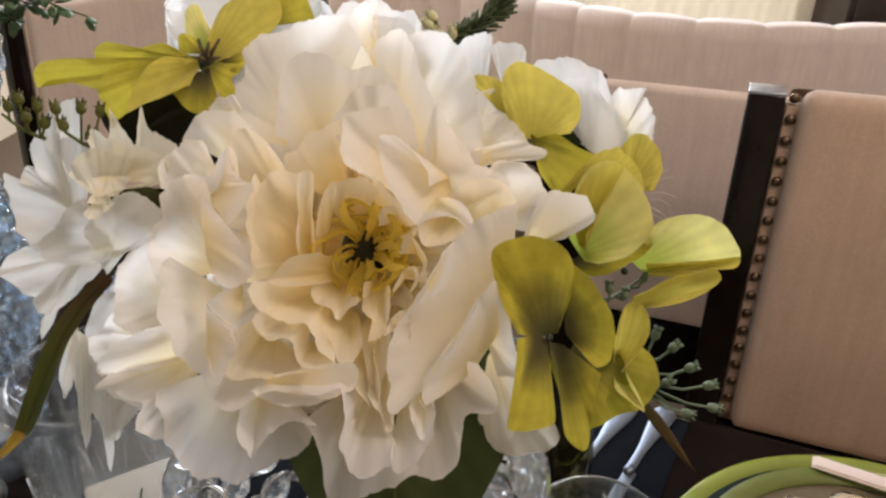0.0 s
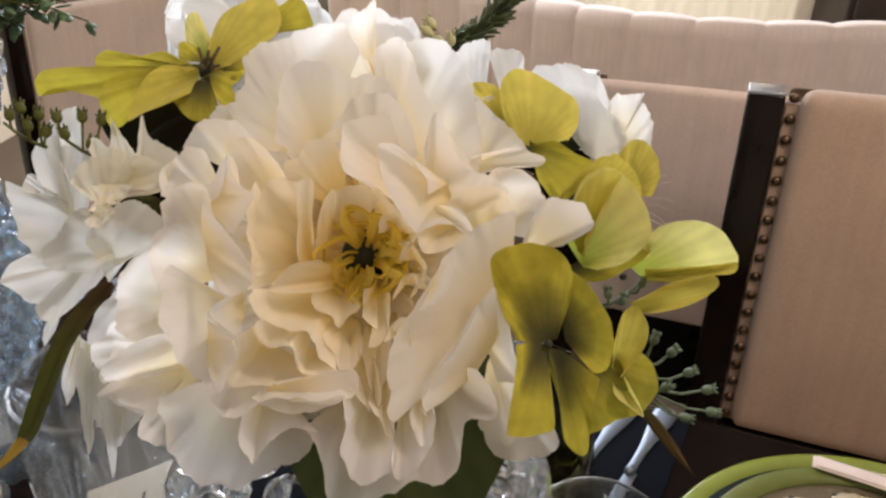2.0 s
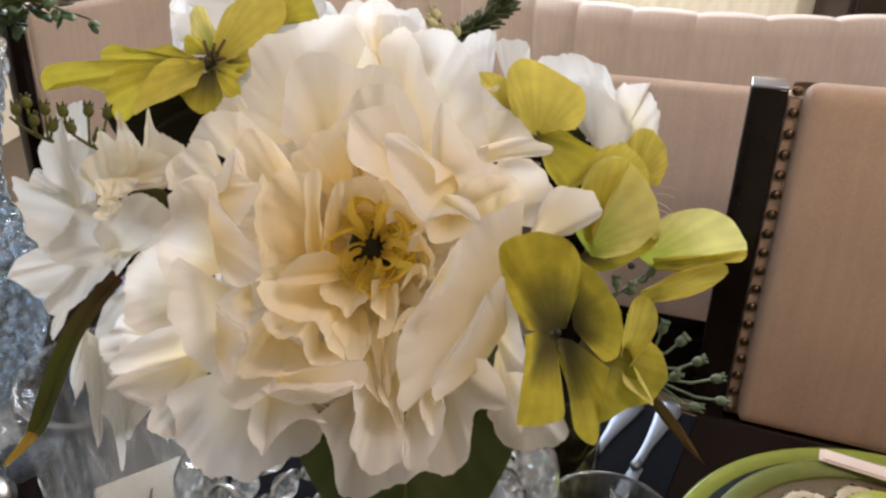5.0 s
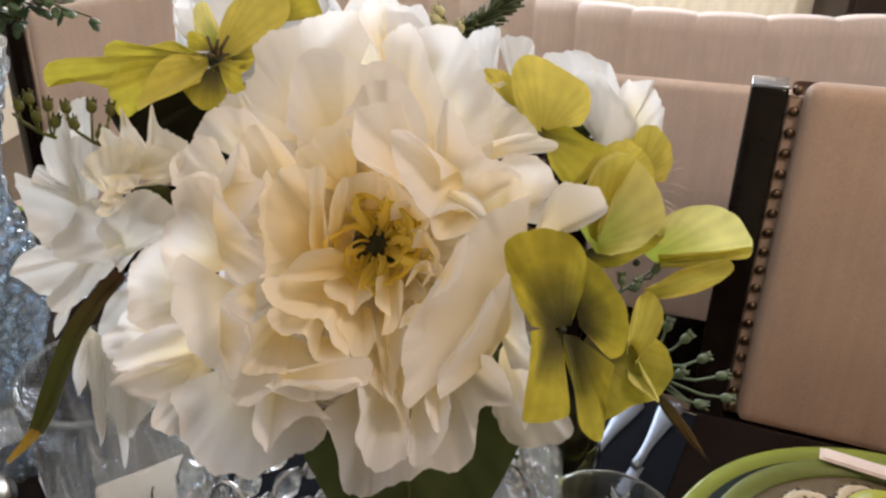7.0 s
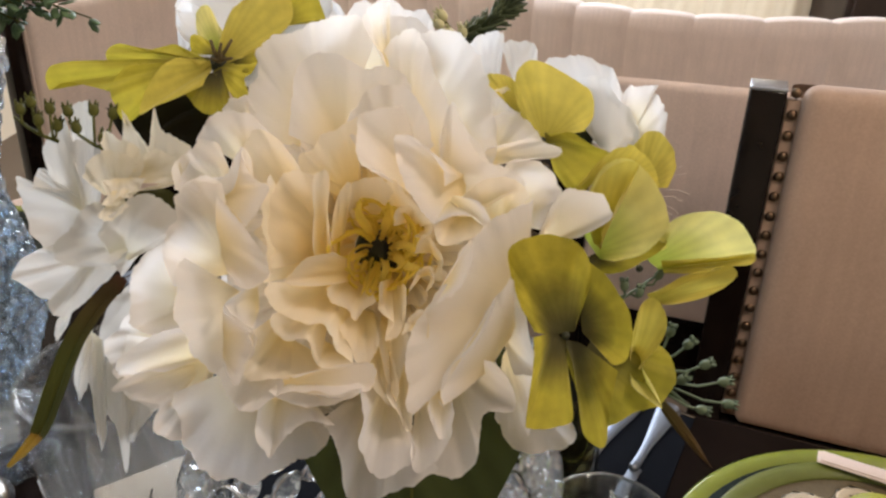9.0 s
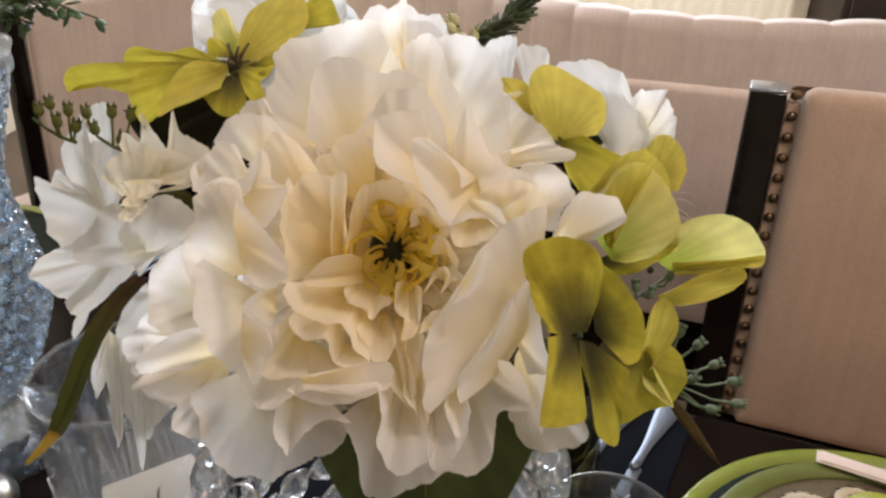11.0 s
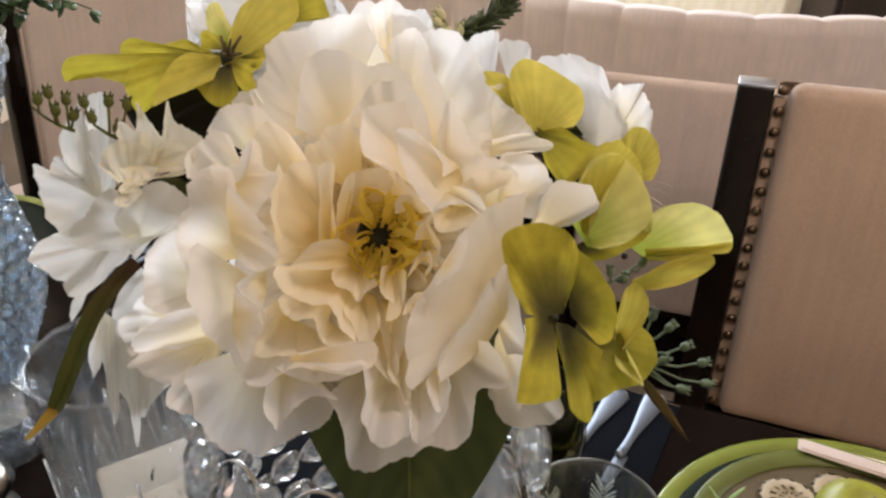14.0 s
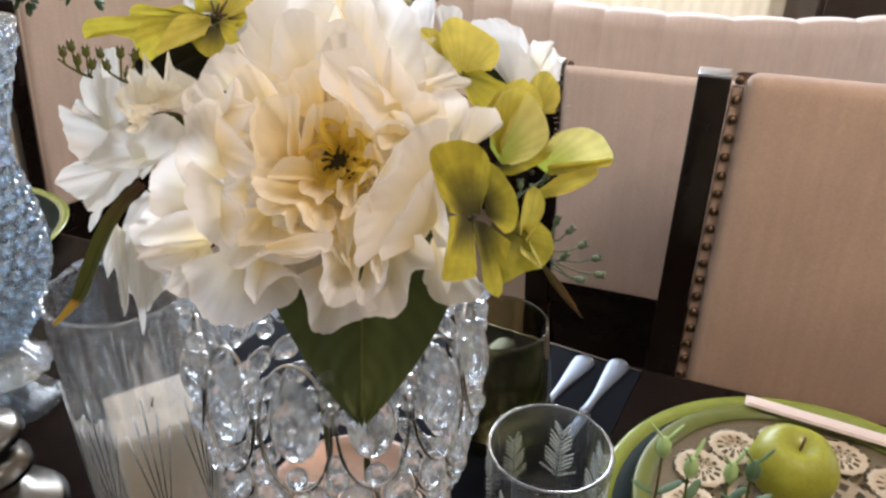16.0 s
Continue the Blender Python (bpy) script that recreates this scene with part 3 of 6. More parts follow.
for cx in (-1, 1):
    for cy in (-1, 1):
        part("leg", box(0.08, 0.08, TOP - 0.04, -0.35 + cx * 1.15, -0.575 + cy * 0.45, (TOP - 0.04) / 2, 0.005), M_WOOD, table)
part("apron", box(2.2, 0.025, 0.08, -0.35, -1.03, TOP - 0.08, 0.003), M_WOOD, table)
part("apron", box(2.2, 0.025, 0.08, -0.35, -0.12, TOP - 0.08, 0.003), M_WOOD, table)

rn = thing("placemat", pose(0.237, 0.582, TOP, 0, 0, -28), "dark slate-blue woven placemat with a thin light hem on the table", "placemat")
part("cloth", box(0.42, 0.30, 0.0012, -0.21, -0.15, 0.0006, 0.0004), M_RUNNER, rn)
part("hem", box(0.42, 0.003, 0.0022, -0.21, 0.0015, 0.0011, 0.0006), M_PEWTER, rn, "thin light hem")

# ---------------------------------------------------------------- place setting


def plate_profile(r, rim, lift):
    return [(0, 0.003), (r * 0.55, 0.003), (r * 0.62, 0.0), (r * 0.66, 0.004), (r - rim, lift * 0.6), (r, lift), (r + 0.001, lift + 0.0015), (r - 0.001, lift + 0.003), (r - rim, lift * 0.6 + 0.003), (r * 0.66, 0.008), (r * 0.6, 0.0065), (0, 0.0065)]


ch = thing("charger_plate", pose(0.332, 0.341, TOP), "dark charger plate with a lime green rim on the table", "plate")
part("dish", lathe(plate_profile(0.174, 0.02, 0.009), 72), M_DARKPLATE, ch)
part("rim", lathe([(0.174, 0.0085), (0.187, 0.0115), (0.188, 0.0135), (0.186, 0.0145), (0.174, 0.0115), (0.173, 0.010), (0.174, 0.0085)], 72), M_GREENRIM, ch, "lime green glazed rim")

far = copy_thing(ch, pose(-0.735, 0.86, TOP))
far["label"] = "dark charger plate with a lime green rim at another place"

pl = thing("dinner_plate", pose(0.322, 0.350, TOP + 0.012), "glass dinner plate with a green band over a lace pattern", "plate")
part("dish", lathe(plate_profile(0.142, 0.02, 0.012), 72), M_DOILYBASE, pl)
part("rim", lathe([(0.131, 0.0122), (0.143, 0.0148), (0.1455, 0.0155), (0.1465, 0.0175), (0.145, 0.0185), (0.131, 0.0152), (0.1305, 0.0136), (0.131, 0.0122)], 72), M_OLIVERIM, pl, "olive green band")


def lace(radii, n, holes, scallop, thick=0.0014):
    """Crochet in one piece: rings of n stitches; holes gives, ring by ring, every which stitch is left open (0: none)."""
    bm = bmesh.new()
    rings = []
    for j, r in enumerate(radii):
        k = scallop if j == len(radii) - 1 else 0.0
        rings.append([bm.verts.new(((r + k * math.cos(n / 2 * 2 * math.pi * i / n)) * math.cos(2 * math.pi * i / n), (r + k * math.cos(n / 2 * 2 * math.pi * i / n)) * math.sin(2 * math.pi * i / n), 0.0006 * (j % 2))) for i in range(n)])
        for vert in rings[-1]:
            vert.co += 0.0016 * noise.noise_vector(vert.co * 330) * min(1.0, r / 0.008)
    for j, (p, q) in enumerate(zip(rings, rings[1:])):
        for i in range(n):
            if holes[j] and (i + j) % holes[j] == 0:
                continue
            bm.faces.new((p[i], q[i], q[(i + 1) % n], p[(i + 1) % n]))
    bmesh.ops.solidify(bm, geom=bm.faces[:], thickness=thick)
    return bm


dl = thing("doily", pose(0.322, 0.350, TOP + 0.012 + 0.0125), "ecru crocheted lace doily on the dinner plate", "doily")
ro = random.Random(3)
rosette = None
for i in range(13):
    a = 2 * math.pi * i / 13
    at = pose(0.0985 * math.cos(a), 0.0985 * math.sin(a), 0.0016, 0, 0, ro.uniform(0, 30)) @ Matrix.Diagonal((1, ro.uniform(0.94, 1.04), 0.7, 1))
    if rosette is None:
        rosette = part("rosette", lace((0.0012, 0.0045, 0.0090, 0.0108, 0.0160, 0.0190, 0.0240), 24, (0, 2, 0, 2, 0, 0), 0.0012), M_DOILY, dl, at=at)
    else:
        share("rosette", rosette, dl, at)
part("lace_centre", lace((0.006, 0.016, 0.024, 0.028, 0.038, 0.044, 0.052, 0.056, 0.066, 0.074), 56, (0, 2, 0, 2, 0, 3, 0, 2, 0), 0.0025), M_DOILY, dl, at=pose(0, 0, 0.0012))


def apple(m):
    ap = thing("apple", m, "shiny green apple with a short stalk", "apple")
    prof = []
    for i in range(25):
        a = -math.pi / 2 + math.pi * i / 24
        r = 0.041 * math.cos(a) ** 0.75 if i not in (0, 24) else 0
        z = 0.036 * math.sin(a) - 0.011 * math.exp(-(r / 0.012) ** 2) * (1 if a > 0 else -0.6)
        prof.append((r * (1 + 0.07 * math.sin(a)), z + 0.034))
    prof = [(r * 0.84, z * 0.84) for r, z in prof]
    part("flesh", lathe(prof, 40, 0.018, 5), M_APPLE, ap)
    part("stalk", tube([(0, 0, 0.044), (0.001, 0, 0.053), (0.0035, 0.001, 0.062)], 0.0012, 7), M_STALK, ap)
    return ap


apple(pose(0.3115, 0.395, TOP + 0.024, 6, -4, 30))

nb = thing("napkin", pose(0.427, 0.443, TOP + 0.0325, 0, 0, -27), "folded blush pink cloth napkin laid across the plate rim", "napkin")
for k in range(2):
    part("fold", box(0.25 - 0.006 * k, 0.015 - 0.002 * k, 0.0013, 0.0, 0.001 * k, 0.00065 + k * 0.0012, 0.0006), M_NAPKIN, nb)


def cutlery(m, long=0.205):
    """A flat-handled silver knife or spoon, the handle end at the origin, running along -y."""
    c = thing("table_knife", m, "silver table knife with a flared handle", "cutlery", "cutlery")
    bm = bmesh.new()
    prev = None
    for i in range(15):
        v = i / 14
        hw = (0.0125 - 0.008 * smooth01(v * 1.25)) * (1 if v > 0.07 else 0.55 + 6.4 * v)
        th = 0.0028 - 0.0012 * v
        y = -long * 0.5 * v
        ring = [bm.verts.new((hw * math.cos(a), y, th + th * math.sin(a) * (0.8 if hw > 0.004 else 1))) for a in np.linspace(0, 2 * math.pi, 13)[:-1]]
        if prev:
            for k in range(12):
                bm.faces.new((prev[k], prev[(k + 1) % 12], ring[(k + 1) % 12], ring[k]))
        else:
            bm.faces.new(ring)
        prev = ring
    bm.faces.new(prev[::-1])
    part("handle", bm, M_SILVER, c)
    part("bolster", ball(0.005, 1, 1.3, 0.8, at=(0, -long * 0.5, 0.0032)), M_SILVER, c)
    part("blade", box(0.011, long * 0.2, 0.0014, 0.002, -long * 0.6, 0.0016, 0.0006), M_SILVER, c)
    return c


cutlery(pose(0.219, 0.600, TOP, 0, 0, -33))
cutlery(pose(0.182, 0.606, TOP, 0, 0, -35))
cutlery(pose(0.096, 0.638, TOP, 0, 0, -40))
cutlery(pose(-0.49, 0.79, TOP, 0, 0, 150))
cutlery(pose(-0.465, 0.80, TOP, 0, 0, 152))

# ---------------------------------------------------------------- drinking glasses


def tumbler(m, body_mat, r=0.047, h=0.105, label="smoky glass tumbler with a thick base", etched=False):
    g = thing("tumbler", m, label, "glass", "tumblers")
    t = 0.0038 if etched else 0.0024
    foot = (r * 1.14, r * 1.23, r * 1.13) if not etched else (r * 0.8, r * 0.86, r * 0.95)
    part("body", lathe([(0, 0), (foot[0], 0), (foot[1], 0.004 if etched else 0.009), (foot[2], h * 0.5), (r, h - 0.002), (r - t * 0.4, h), (r - t, h - 0.002), (foot[2] - t, h * 0.5), (foot[1] - t * 1.2, 0.018), (r * 0.6, 0.012), (0, 0.011)], 96, 0.012 if etched else 0.0, 24), body_mat, g)
    part("rim", tube([((r - t * 0.5) * math.cos(q), (r - t * 0.4) * math.sin(q), h - 0.001) for q in np.linspace(0, 2 * math.pi, 49)[:-1]], t * 0.34, 8, closed=True), M_RIMGLASS if etched else M_SMOKE, g, "rounded glass rim")
    if etched:
        for i in range(7):
            a = 2 * math.pi * i / 7 + 0.3
            bits = []
            for k in range(11):
                z = 0.022 + 0.004 * (i % 2) + k * (h - 0.044 - 0.006 * (i % 3)) / 11
                rr = r * (0.885 + 0.1 * z / h) + 0.0011
                for s in (-1, 1):
                    d = (0.36 - 0.04 * (i % 3)) * (1 - 0.6 * k / 11) * (0.85 + 0.08 * ((k * 5 + i * 3) % 4))
                    pts = [(rr * math.cos(a + s * d * q), rr * math.sin(a + s * d * q), z + 0.012 * q) for q in (0.05, 0.4, 0.75, 1.0)]
                    bits.append(tube(pts, 0.0011 + 0.0005 * ((k * 7 + i * 5) % 4) / 3, 5, 0.5))
            part("etched_frond", join(*bits), M_ETCH, g, "frosted fern frond cut in the glass")
    return g


tumbler(pose(0.1025, 0.361, TOP), M_THICKGLASS, 0.0485, 0.100, "clear tumbler with frosted fern etching round its side", True)
tumbler(pose(0.0704, 0.500, TOP), M_SMOKE, 0.046, 0.121)

# tall cut-glass hurricane with a block candle
hu = thing("hurricane_vase", pose(-0.163, 0.290, TOP), "tall tapering cut-glass hurricane vase on the table", "vase")
prof = [(0, 0), (0.040, 0), (0.042, 0.006), (0.0385, 0.02), (0.039, 0.06), (0.0402, 0.14), (0.0408, 0.235), (0.0412, 0.277), (0.0402, 0.280), (0.0390, 0.277), (0.0385, 0.235), (0.0378, 0.14), (0.0368, 0.06), (0.0364, 0.03), (0, 0.026)]
part("body", lathe(prof, 128, 0.022, 16), M_FLUTED, hu)
facet = None
for j, z in enumerate((0.055, 0.098)):
    rr = 0.0390 + 0.0120 * (z - 0.06)
    for i in range(16):
        a = 2 * math.pi * (i + 0.5 * (j % 2)) / 16
        at = pose(rr * math.cos(a), rr * math.sin(a), z, 0, 3, math.degrees(a))
        if facet is None:
            facet = part("cut_facet", ball(0.006, 0.35, 0.8, 4.4, 6, 6), M_FLUTED, hu, smooth=False, at=at)
        else:
            share("cut_facet", facet, hu, at)
for i in range(9):
    a = 2 * math.pi * i / 9 + 0.25
    for s in (-2, -1, 0, 1, 2):
        pts = []
        for k in range(7):
            q = k / 6
            z = 0.125 + (0.105 - 0.012 * abs(s)) * q
            rr = 0.0390 + 0.0120 * (z - 0.06) + 0.0009
            pts.append((rr * math.cos(a + s * 0.14 * q), rr * math.sin(a + s * 0.14 * q), z))
        part("cut_groove", tube(pts, 0.0005, 5, 1.4), M_CRYSTAL, hu)
part("rim", tube([(0.0401 * math.cos(q), 0.0401 * math.sin(q), 0.2785) for q in np.linspace(0, 2 * math.pi, 49)[:-1]], 0.0011, 8, closed=True), M_FLUTED, hu, "ground glass rim")
cn = thing("block_candle", pose(-0.161, 0.291, TOP + 0.0275, 0, 0, 34), "square ivory block candle standing inside the glass vase", "candle")
part("wax", box(0.050, 0.050, 0.164, 0, 0, 0.082, 0.0025), M_CANDLE, cn)
part("wick", tube([(0, 0, 0.163), (0.0005, 0, 0.167), (0.002, 0.001, 0.170)], 0.0007, 6), M_POD, cn)

# crystal trumpet vase that carries the other bouquet
VX, VY = -0.4173, 0.5133
tv = thing("crystal_vase", pose(VX, VY, TOP), "tall cut crystal trumpet vase with a ribbed round foot", "vase")
part("foot", lathe([(0, 0), (0.040, 0), (0.042, 0.004), (0.036, 0.012), (0.022, 0.022), (0.013, 0.03), (0, 0.03)], 80, 0.035, 20), M_CUTGLASS, tv, "ribbed round glass foot")
part("collar", lathe([(0, 0.03), (0.014, 0.03), (0.028, 0.038), (0.043, 0.046), (0.044, 0.05), (0.03, 0.058), (0.018, 0.072), (0, 0.072)], 72, 0.05, 18), M_CRYSTAL, tv, "scalloped glass collar")
VR = ([0.072, 0.081, 0.096, 0.119, 0.154, 0.181, 0.218, 0.251, 0.280, 0.312, 0.345, 0.375], [0.018, 0.026, 0.036, 0.049, 0.063, 0.0675, 0.0630, 0.0570, 0.0570, 0.0660, 0.0770, 0.089])
side = [(float(np.interp(z, *VR)), z) for z in np.linspace(0.072, 0.375, 32)]
part("bowl", lathe([(0, 0.072)] + side + [(r - 0.004, z) for r, z in reversed(side)] + [(0, 0.078)], 64), M_CUTGLASS, tv, "bead-cut flaring glass bowl")
cut, rest = None, []
for j in range(21):
    z = 0.088 + j * 0.0136
    rr = float(np.interp(z, *VR))
    n = 28
    for i in range(n):
        a = 2 * math.pi * (i + 0.5 * (j % 2)) / n
        at = pose(rr * math.cos(a), rr * math.sin(a), z, 0, 0, math.degrees(a)) @ Matrix.Diagonal((1, rr / 0.066, 1, 1))
        if math.cos(a + math.pi / 3) < 0.05:
            b = ball(0.0078, 0.55, 1.0, 0.95, 6, 4)
            bmesh.ops.transform(b, matrix=at, verts=b.verts[:])
            rest.append(b)
        elif cut is None:
            cut = part("cut_bead", ball(0.0078, 0.55, 1.0, 0.95, 7, 5), M_BEAD, tv, smooth=False, at=at)
        else:
            share("cut_bead", cut, tv, at)
part("cut_beads", join(*rest), M_BEAD, tv, smooth=False)["kind"] = "stuff"

# turned silver candlestick
ca = thing("silver_candlestick", pose(-0.352, 0.372, TOP), "low turned silver candlestick with stepped rings", "candlestick")
part("base", lathe([(0, 0), (0.05, 0), (0.052, 0.004), (0.046, 0.012), (0.03, 0.02), (0.022, 0.03), (0, 0.03)], 48), M_PEWTER, ca)
part("stem", lathe([(0, 0.03), (0.02, 0.03), (0.026, 0.045), (0.034, 0.05), (0.034, 0.056), (0.026, 0.062), (0.02, 0.07), (0.03, 0.08), (0.036, 0.086), (0.03, 0.094), (0.016, 0.1), (0.012, 0.112), (0, 0.113)], 48), M_PEWTER, ca)

# ---------------------------------------------------------------- crystal pedestal under the flowers
CX, CY = -0.031, 0.234
TRAY = 0.172
pd = thing("crystal_pedestal", pose(CX, CY, TOP), "chrome wire pedestal bowl hung with oval crystals and beads", "centerpiece stand")
part("base_plate", lathe([(0, 0), (0.07, 0), (0.072, 0.003), (0.066, 0.008), (0.02, 0.014), (0.01, 0.02), (0, 0.02)], 48), M_WIRE, pd)
part("pole", lathe([(0, 0.02), (0.007, 0.02), (0.007, TRAY), (0, TRAY)], 20), M_WIRE, pd)
for k in range(4):
    part("stem_crystal", ball(0.02, 1, 1, 0.85, 12, 7, (0, 0, 0.043 + 0.036 * k)), M_CRYSTAL, pd, smooth=False)
part("tray", lathe([(0, TRAY), (0.043, TRAY), (0.047, TRAY + 0.003), (0.048, TRAY + 0.008), (0.046, TRAY + 0.0085), (0.043, TRAY + 0.005), (0, TRAY + 0.0045)], 60), M_ROSE, pd, "rose-tinted mirrored tray")


def crystal_gem(rx, rz, d, n=14):
    """A faceted oval: flat table, rows of triangular facets each side."""
    bm = bmesh.new()
    rings = []
    for q, (k, y) in enumerate(((0.42, -d), (0.78, -d * 0.62), (1.0, 0), (0.78, d * 0.62), (0.42, d))):
        rings.append([bm.verts.new((rx * k * math.cos(2 * math.pi * (i + 0.5 * q) / n), y, rz * k * math.sin(2 * math.pi * (i + 0.5 * q) / n))) for i in range(n)])
    for a, b in zip(rings, rings[1:]):
        for i in range(n):
            j = (i + 1) % n
            bm.faces.new((a[i], b[i], a[j]))
            bm.faces.new((a[j], b[i], b[j]))
    bm.faces.new(rings[0])
    bm.faces.new(rings[-1][::-1])
    bmesh.ops.recalc_face_normals(bm, faces=bm.faces[:])
    return bm


def ringlet(rx, rz, bar):
    return tube([(rx * math.cos(q), 0, rz * math.sin(q)) for q in np.linspace(0, 2 * math.pi, 33)[:-1]], bar, 6, closed=True)


RB = 0.0665
N = 13
oval = None
for i in range(N):
    a = 2 * math.pi * i / N - math.pi / 2 - 0.13
    at = pose(RB * math.cos(a), RB * math.sin(a), 0.286, 0, 0, math.degrees(a) + 90) @ pose(0, 0, 0, -7)
    if oval is None:
        oval = part("oval_ring", ringlet(0.0152, 0.0305, 0.0008), M_WIRE, pd, at=at)
        gem = part("oval_crystal", crystal_gem(0.0112, 0.0200, 0.0072), M_CRYSTAL, oval, smooth=False, at=pose(0, 0, 0.004))
        drop = part("ring_bead", crystal_gem(0.0052, 0.0052, 0.004, 9), M_CRYSTAL, oval, smooth=False, at=pose(0, 0, -0.0235))
    else:
        o = share("oval_ring", oval, pd, at)
        share("oval_crystal", gem, o, pose(0, 0, 0.004))
        share("ring_bead", drop, o, pose(0, 0, -0.0235))
small = None
for z, r, n, s in ((0.2435, 0.0640, 21, 1.0), (0.2255, 0.0605, 20, 0.98), (0.208, 0.056, 19, 0.96), (0.191, 0.051, 17, 0.96)):
    for i in range(n):
        a = 2 * math.pi * (i + 0.5 * (n % 2)) / n
        at = pose(r * math.cos(a), r * math.sin(a), z, 0, 0, math.degrees(a) + 90) @ pose(0, 0, 0, -12) @ Matrix.Diagonal((s, s, s, 1))
        if small is None:
            small = part("round_ring", ringlet(0.0092, 0.0092, 0.0007), M_WIRE, pd, at=at)
            stone = part("round_crystal", crystal_gem(0.0080, 0.0080, 0.0055, 11), M_CRYSTAL, small, smooth=False)
        else:
            o = share("round_ring", small, pd, at)
            share("round_crystal", stone, o, Matrix.Identity(4))
bead = None
for i in range(N):
    a = 2 * math.pi * (i + 0.5) / N - math.pi / 2 - 0.13
    for dr, dz, s in ((0.001, 0.304, 1.0), (0.0, 0.2935, 0.8), (0.0, 0.268, 0.8), (0.0, 0.259, 1.0), (0.0015, 0.3135, 0.9)):
        at = pose((RB + dr) * math.cos(a), (RB + dr) * math.sin(a), dz, 0, 0, math.degrees(a) + 90) @ Matrix.Diagonal((s, s, s, 1))
        if bead is None:
            bead = part("bead", crystal_gem(0.0056, 0.0056, 0.0045, 9), M_CRYSTAL, pd, smooth=False, at=at)
        else:
            share("bead", bead, pd, at)

# ---------------------------------------------------------------- the bouquet of cloth flowers
BASE = Vector((CX, CY, TOP + TRAY + 0.0045))
fa = thing("flower_arrangement", Matrix.Translation(BASE), "artificial bouquet of cream peonies and chartreuse hydrangea on the pedestal", "flowers")
# the bouquet's own frame: origin in the heart of the big peony, x to its side, y up its face, z out of its face; millimetres
FACE = Matrix.Translation(-BASE) @ pose(-0.0240, 0.2050, 1.1400, 62.22, 0, 1.87) @ pose(0, 0, 0, 0, 0, 0.32)
MM = 0.001


def petal(parent, mat, base, tip, width, bulge=4, cup=0.2, ruffle=1.5, waves=2.0, blunt=2.6, widest=0.62, curl=0.0, twist=0.0,
          neck=0.3, hint=(0, 0, 1), seed=0, name="petal", label="", jag=0.25, nu=18, nv=15):
    """One petal from base to tip (mm). bulge: how far its middle stands out along hint; cup: rise of its sides; ruffle: depth of the
    waves at its rim; curl: roll of the tip, mm; twist: turn of the tip about its length, degrees."""
    b, t, up = Vector(base), Vector(tip), Vector(hint).normalized()
    axis = t - b
    length = axis.length
    axis.normalize()
    up = (up - axis * up.dot(axis)).normalized()
    side = axis.cross(up).normalized()
    mid = (b + t) / 2 + up * bulge
    rnd = random.Random(seed * 7919 + 13)
    ph = [rnd.uniform(0, 6.28) for _ in range(5)]
    bm = bmesh.new()
    lay = bm.verts.layers.float_vector.new("along")
    rows = []
    for j in range(nv + 1):
        v = j / nv
        v = 1 - (1 - v) ** 1.25
        c = b * (1 - v) ** 2 + mid * 2 * v * (1 - v) + t * v * v
        tan = ((mid - b) * (1 - v) + (t - mid) * v).normalized()
        nor = side.cross(tan).normalized()
        if nor.dot(up) < 0:
            nor.negate()
        if v < widest:
            half = neck + (1 - neck) * smooth01(v / widest)
        else:
            s = (v - widest) / (1 - widest)
            half = max(0.0, 1 - s ** blunt) ** (1 / blunt)
        half = max(half, 0.04) * width / 2
        row = []
        for i in range(nu + 1):
            u = -1 + 2 * i / nu
            u = math.copysign(abs(u) ** 0.85, u)
            tw = radians(twist) * v * v
            lat = side * math.cos(tw) + nor * math.sin(tw)
            nn = nor * math.cos(tw) - side * math.sin(tw)
            edge = max(abs(u) ** 2.2 * smooth01(v * 1.6), smooth01((v - 0.5) / 0.5))
            wave = math.sin(waves * math.pi * u + ph[0]) + 0.55 * math.sin(waves * 2.3 * math.pi * u + ph[1] + 3 * v) + 0.5 * math.sin(5 * v * waves / 2 + ph[2]) * u
            rip = 0.35 * noise.noise((u * 2.2 + seed * 3.1, v * 3.2, seed * 1.7))
            h = cup * width * 0.5 * u * u * smooth01(v * 1.4) + ruffle * edge * wave * 0.6 + ruffle * rip * smooth01(v * 2)
            h += -curl * smooth01((v - 0.68) / 0.32) ** 2
            push = jag * noise.noise((u * 5 + seed, v * 2, seed)) * smooth01((v - 0.5) * 2) * 3
            p = c + lat * (half * u) + nn * h + tan * (push + ruffle * 0.35 * edge * math.sin(waves * 1.7 * math.pi * u + ph[3]))
            vert = bm.verts.new(p * MM)
            vert[lay] = (v, u, length)
            row.append(vert)
        rows.append(row)
    for a, c in zip(rows, rows[1:]):
        for i in range(nu):
            bm.faces.new((a[i], a[i + 1], c[i + 1], c[i]))
    return part(name, bm, mat, parent, label)


def flower(name, label, heart, r, mat):
    """The knot that holds a flower's petals together, in the bouquet's frame."""
    bm = ball(r * MM, 1, 1, 0.8, 12, 8, Vector(heart) * MM)
    return part(name, bm, mat, fa, label, at=FACE)


# stems and moss that hold the blooms
part("moss", ball(0.030, 1, 0.9, 0.75, 24, 16), M_FOAM, fa, "dark moss filler", at=Matrix.Translation(Vector((-0.026, 0.262, 1.085)) - BASE))
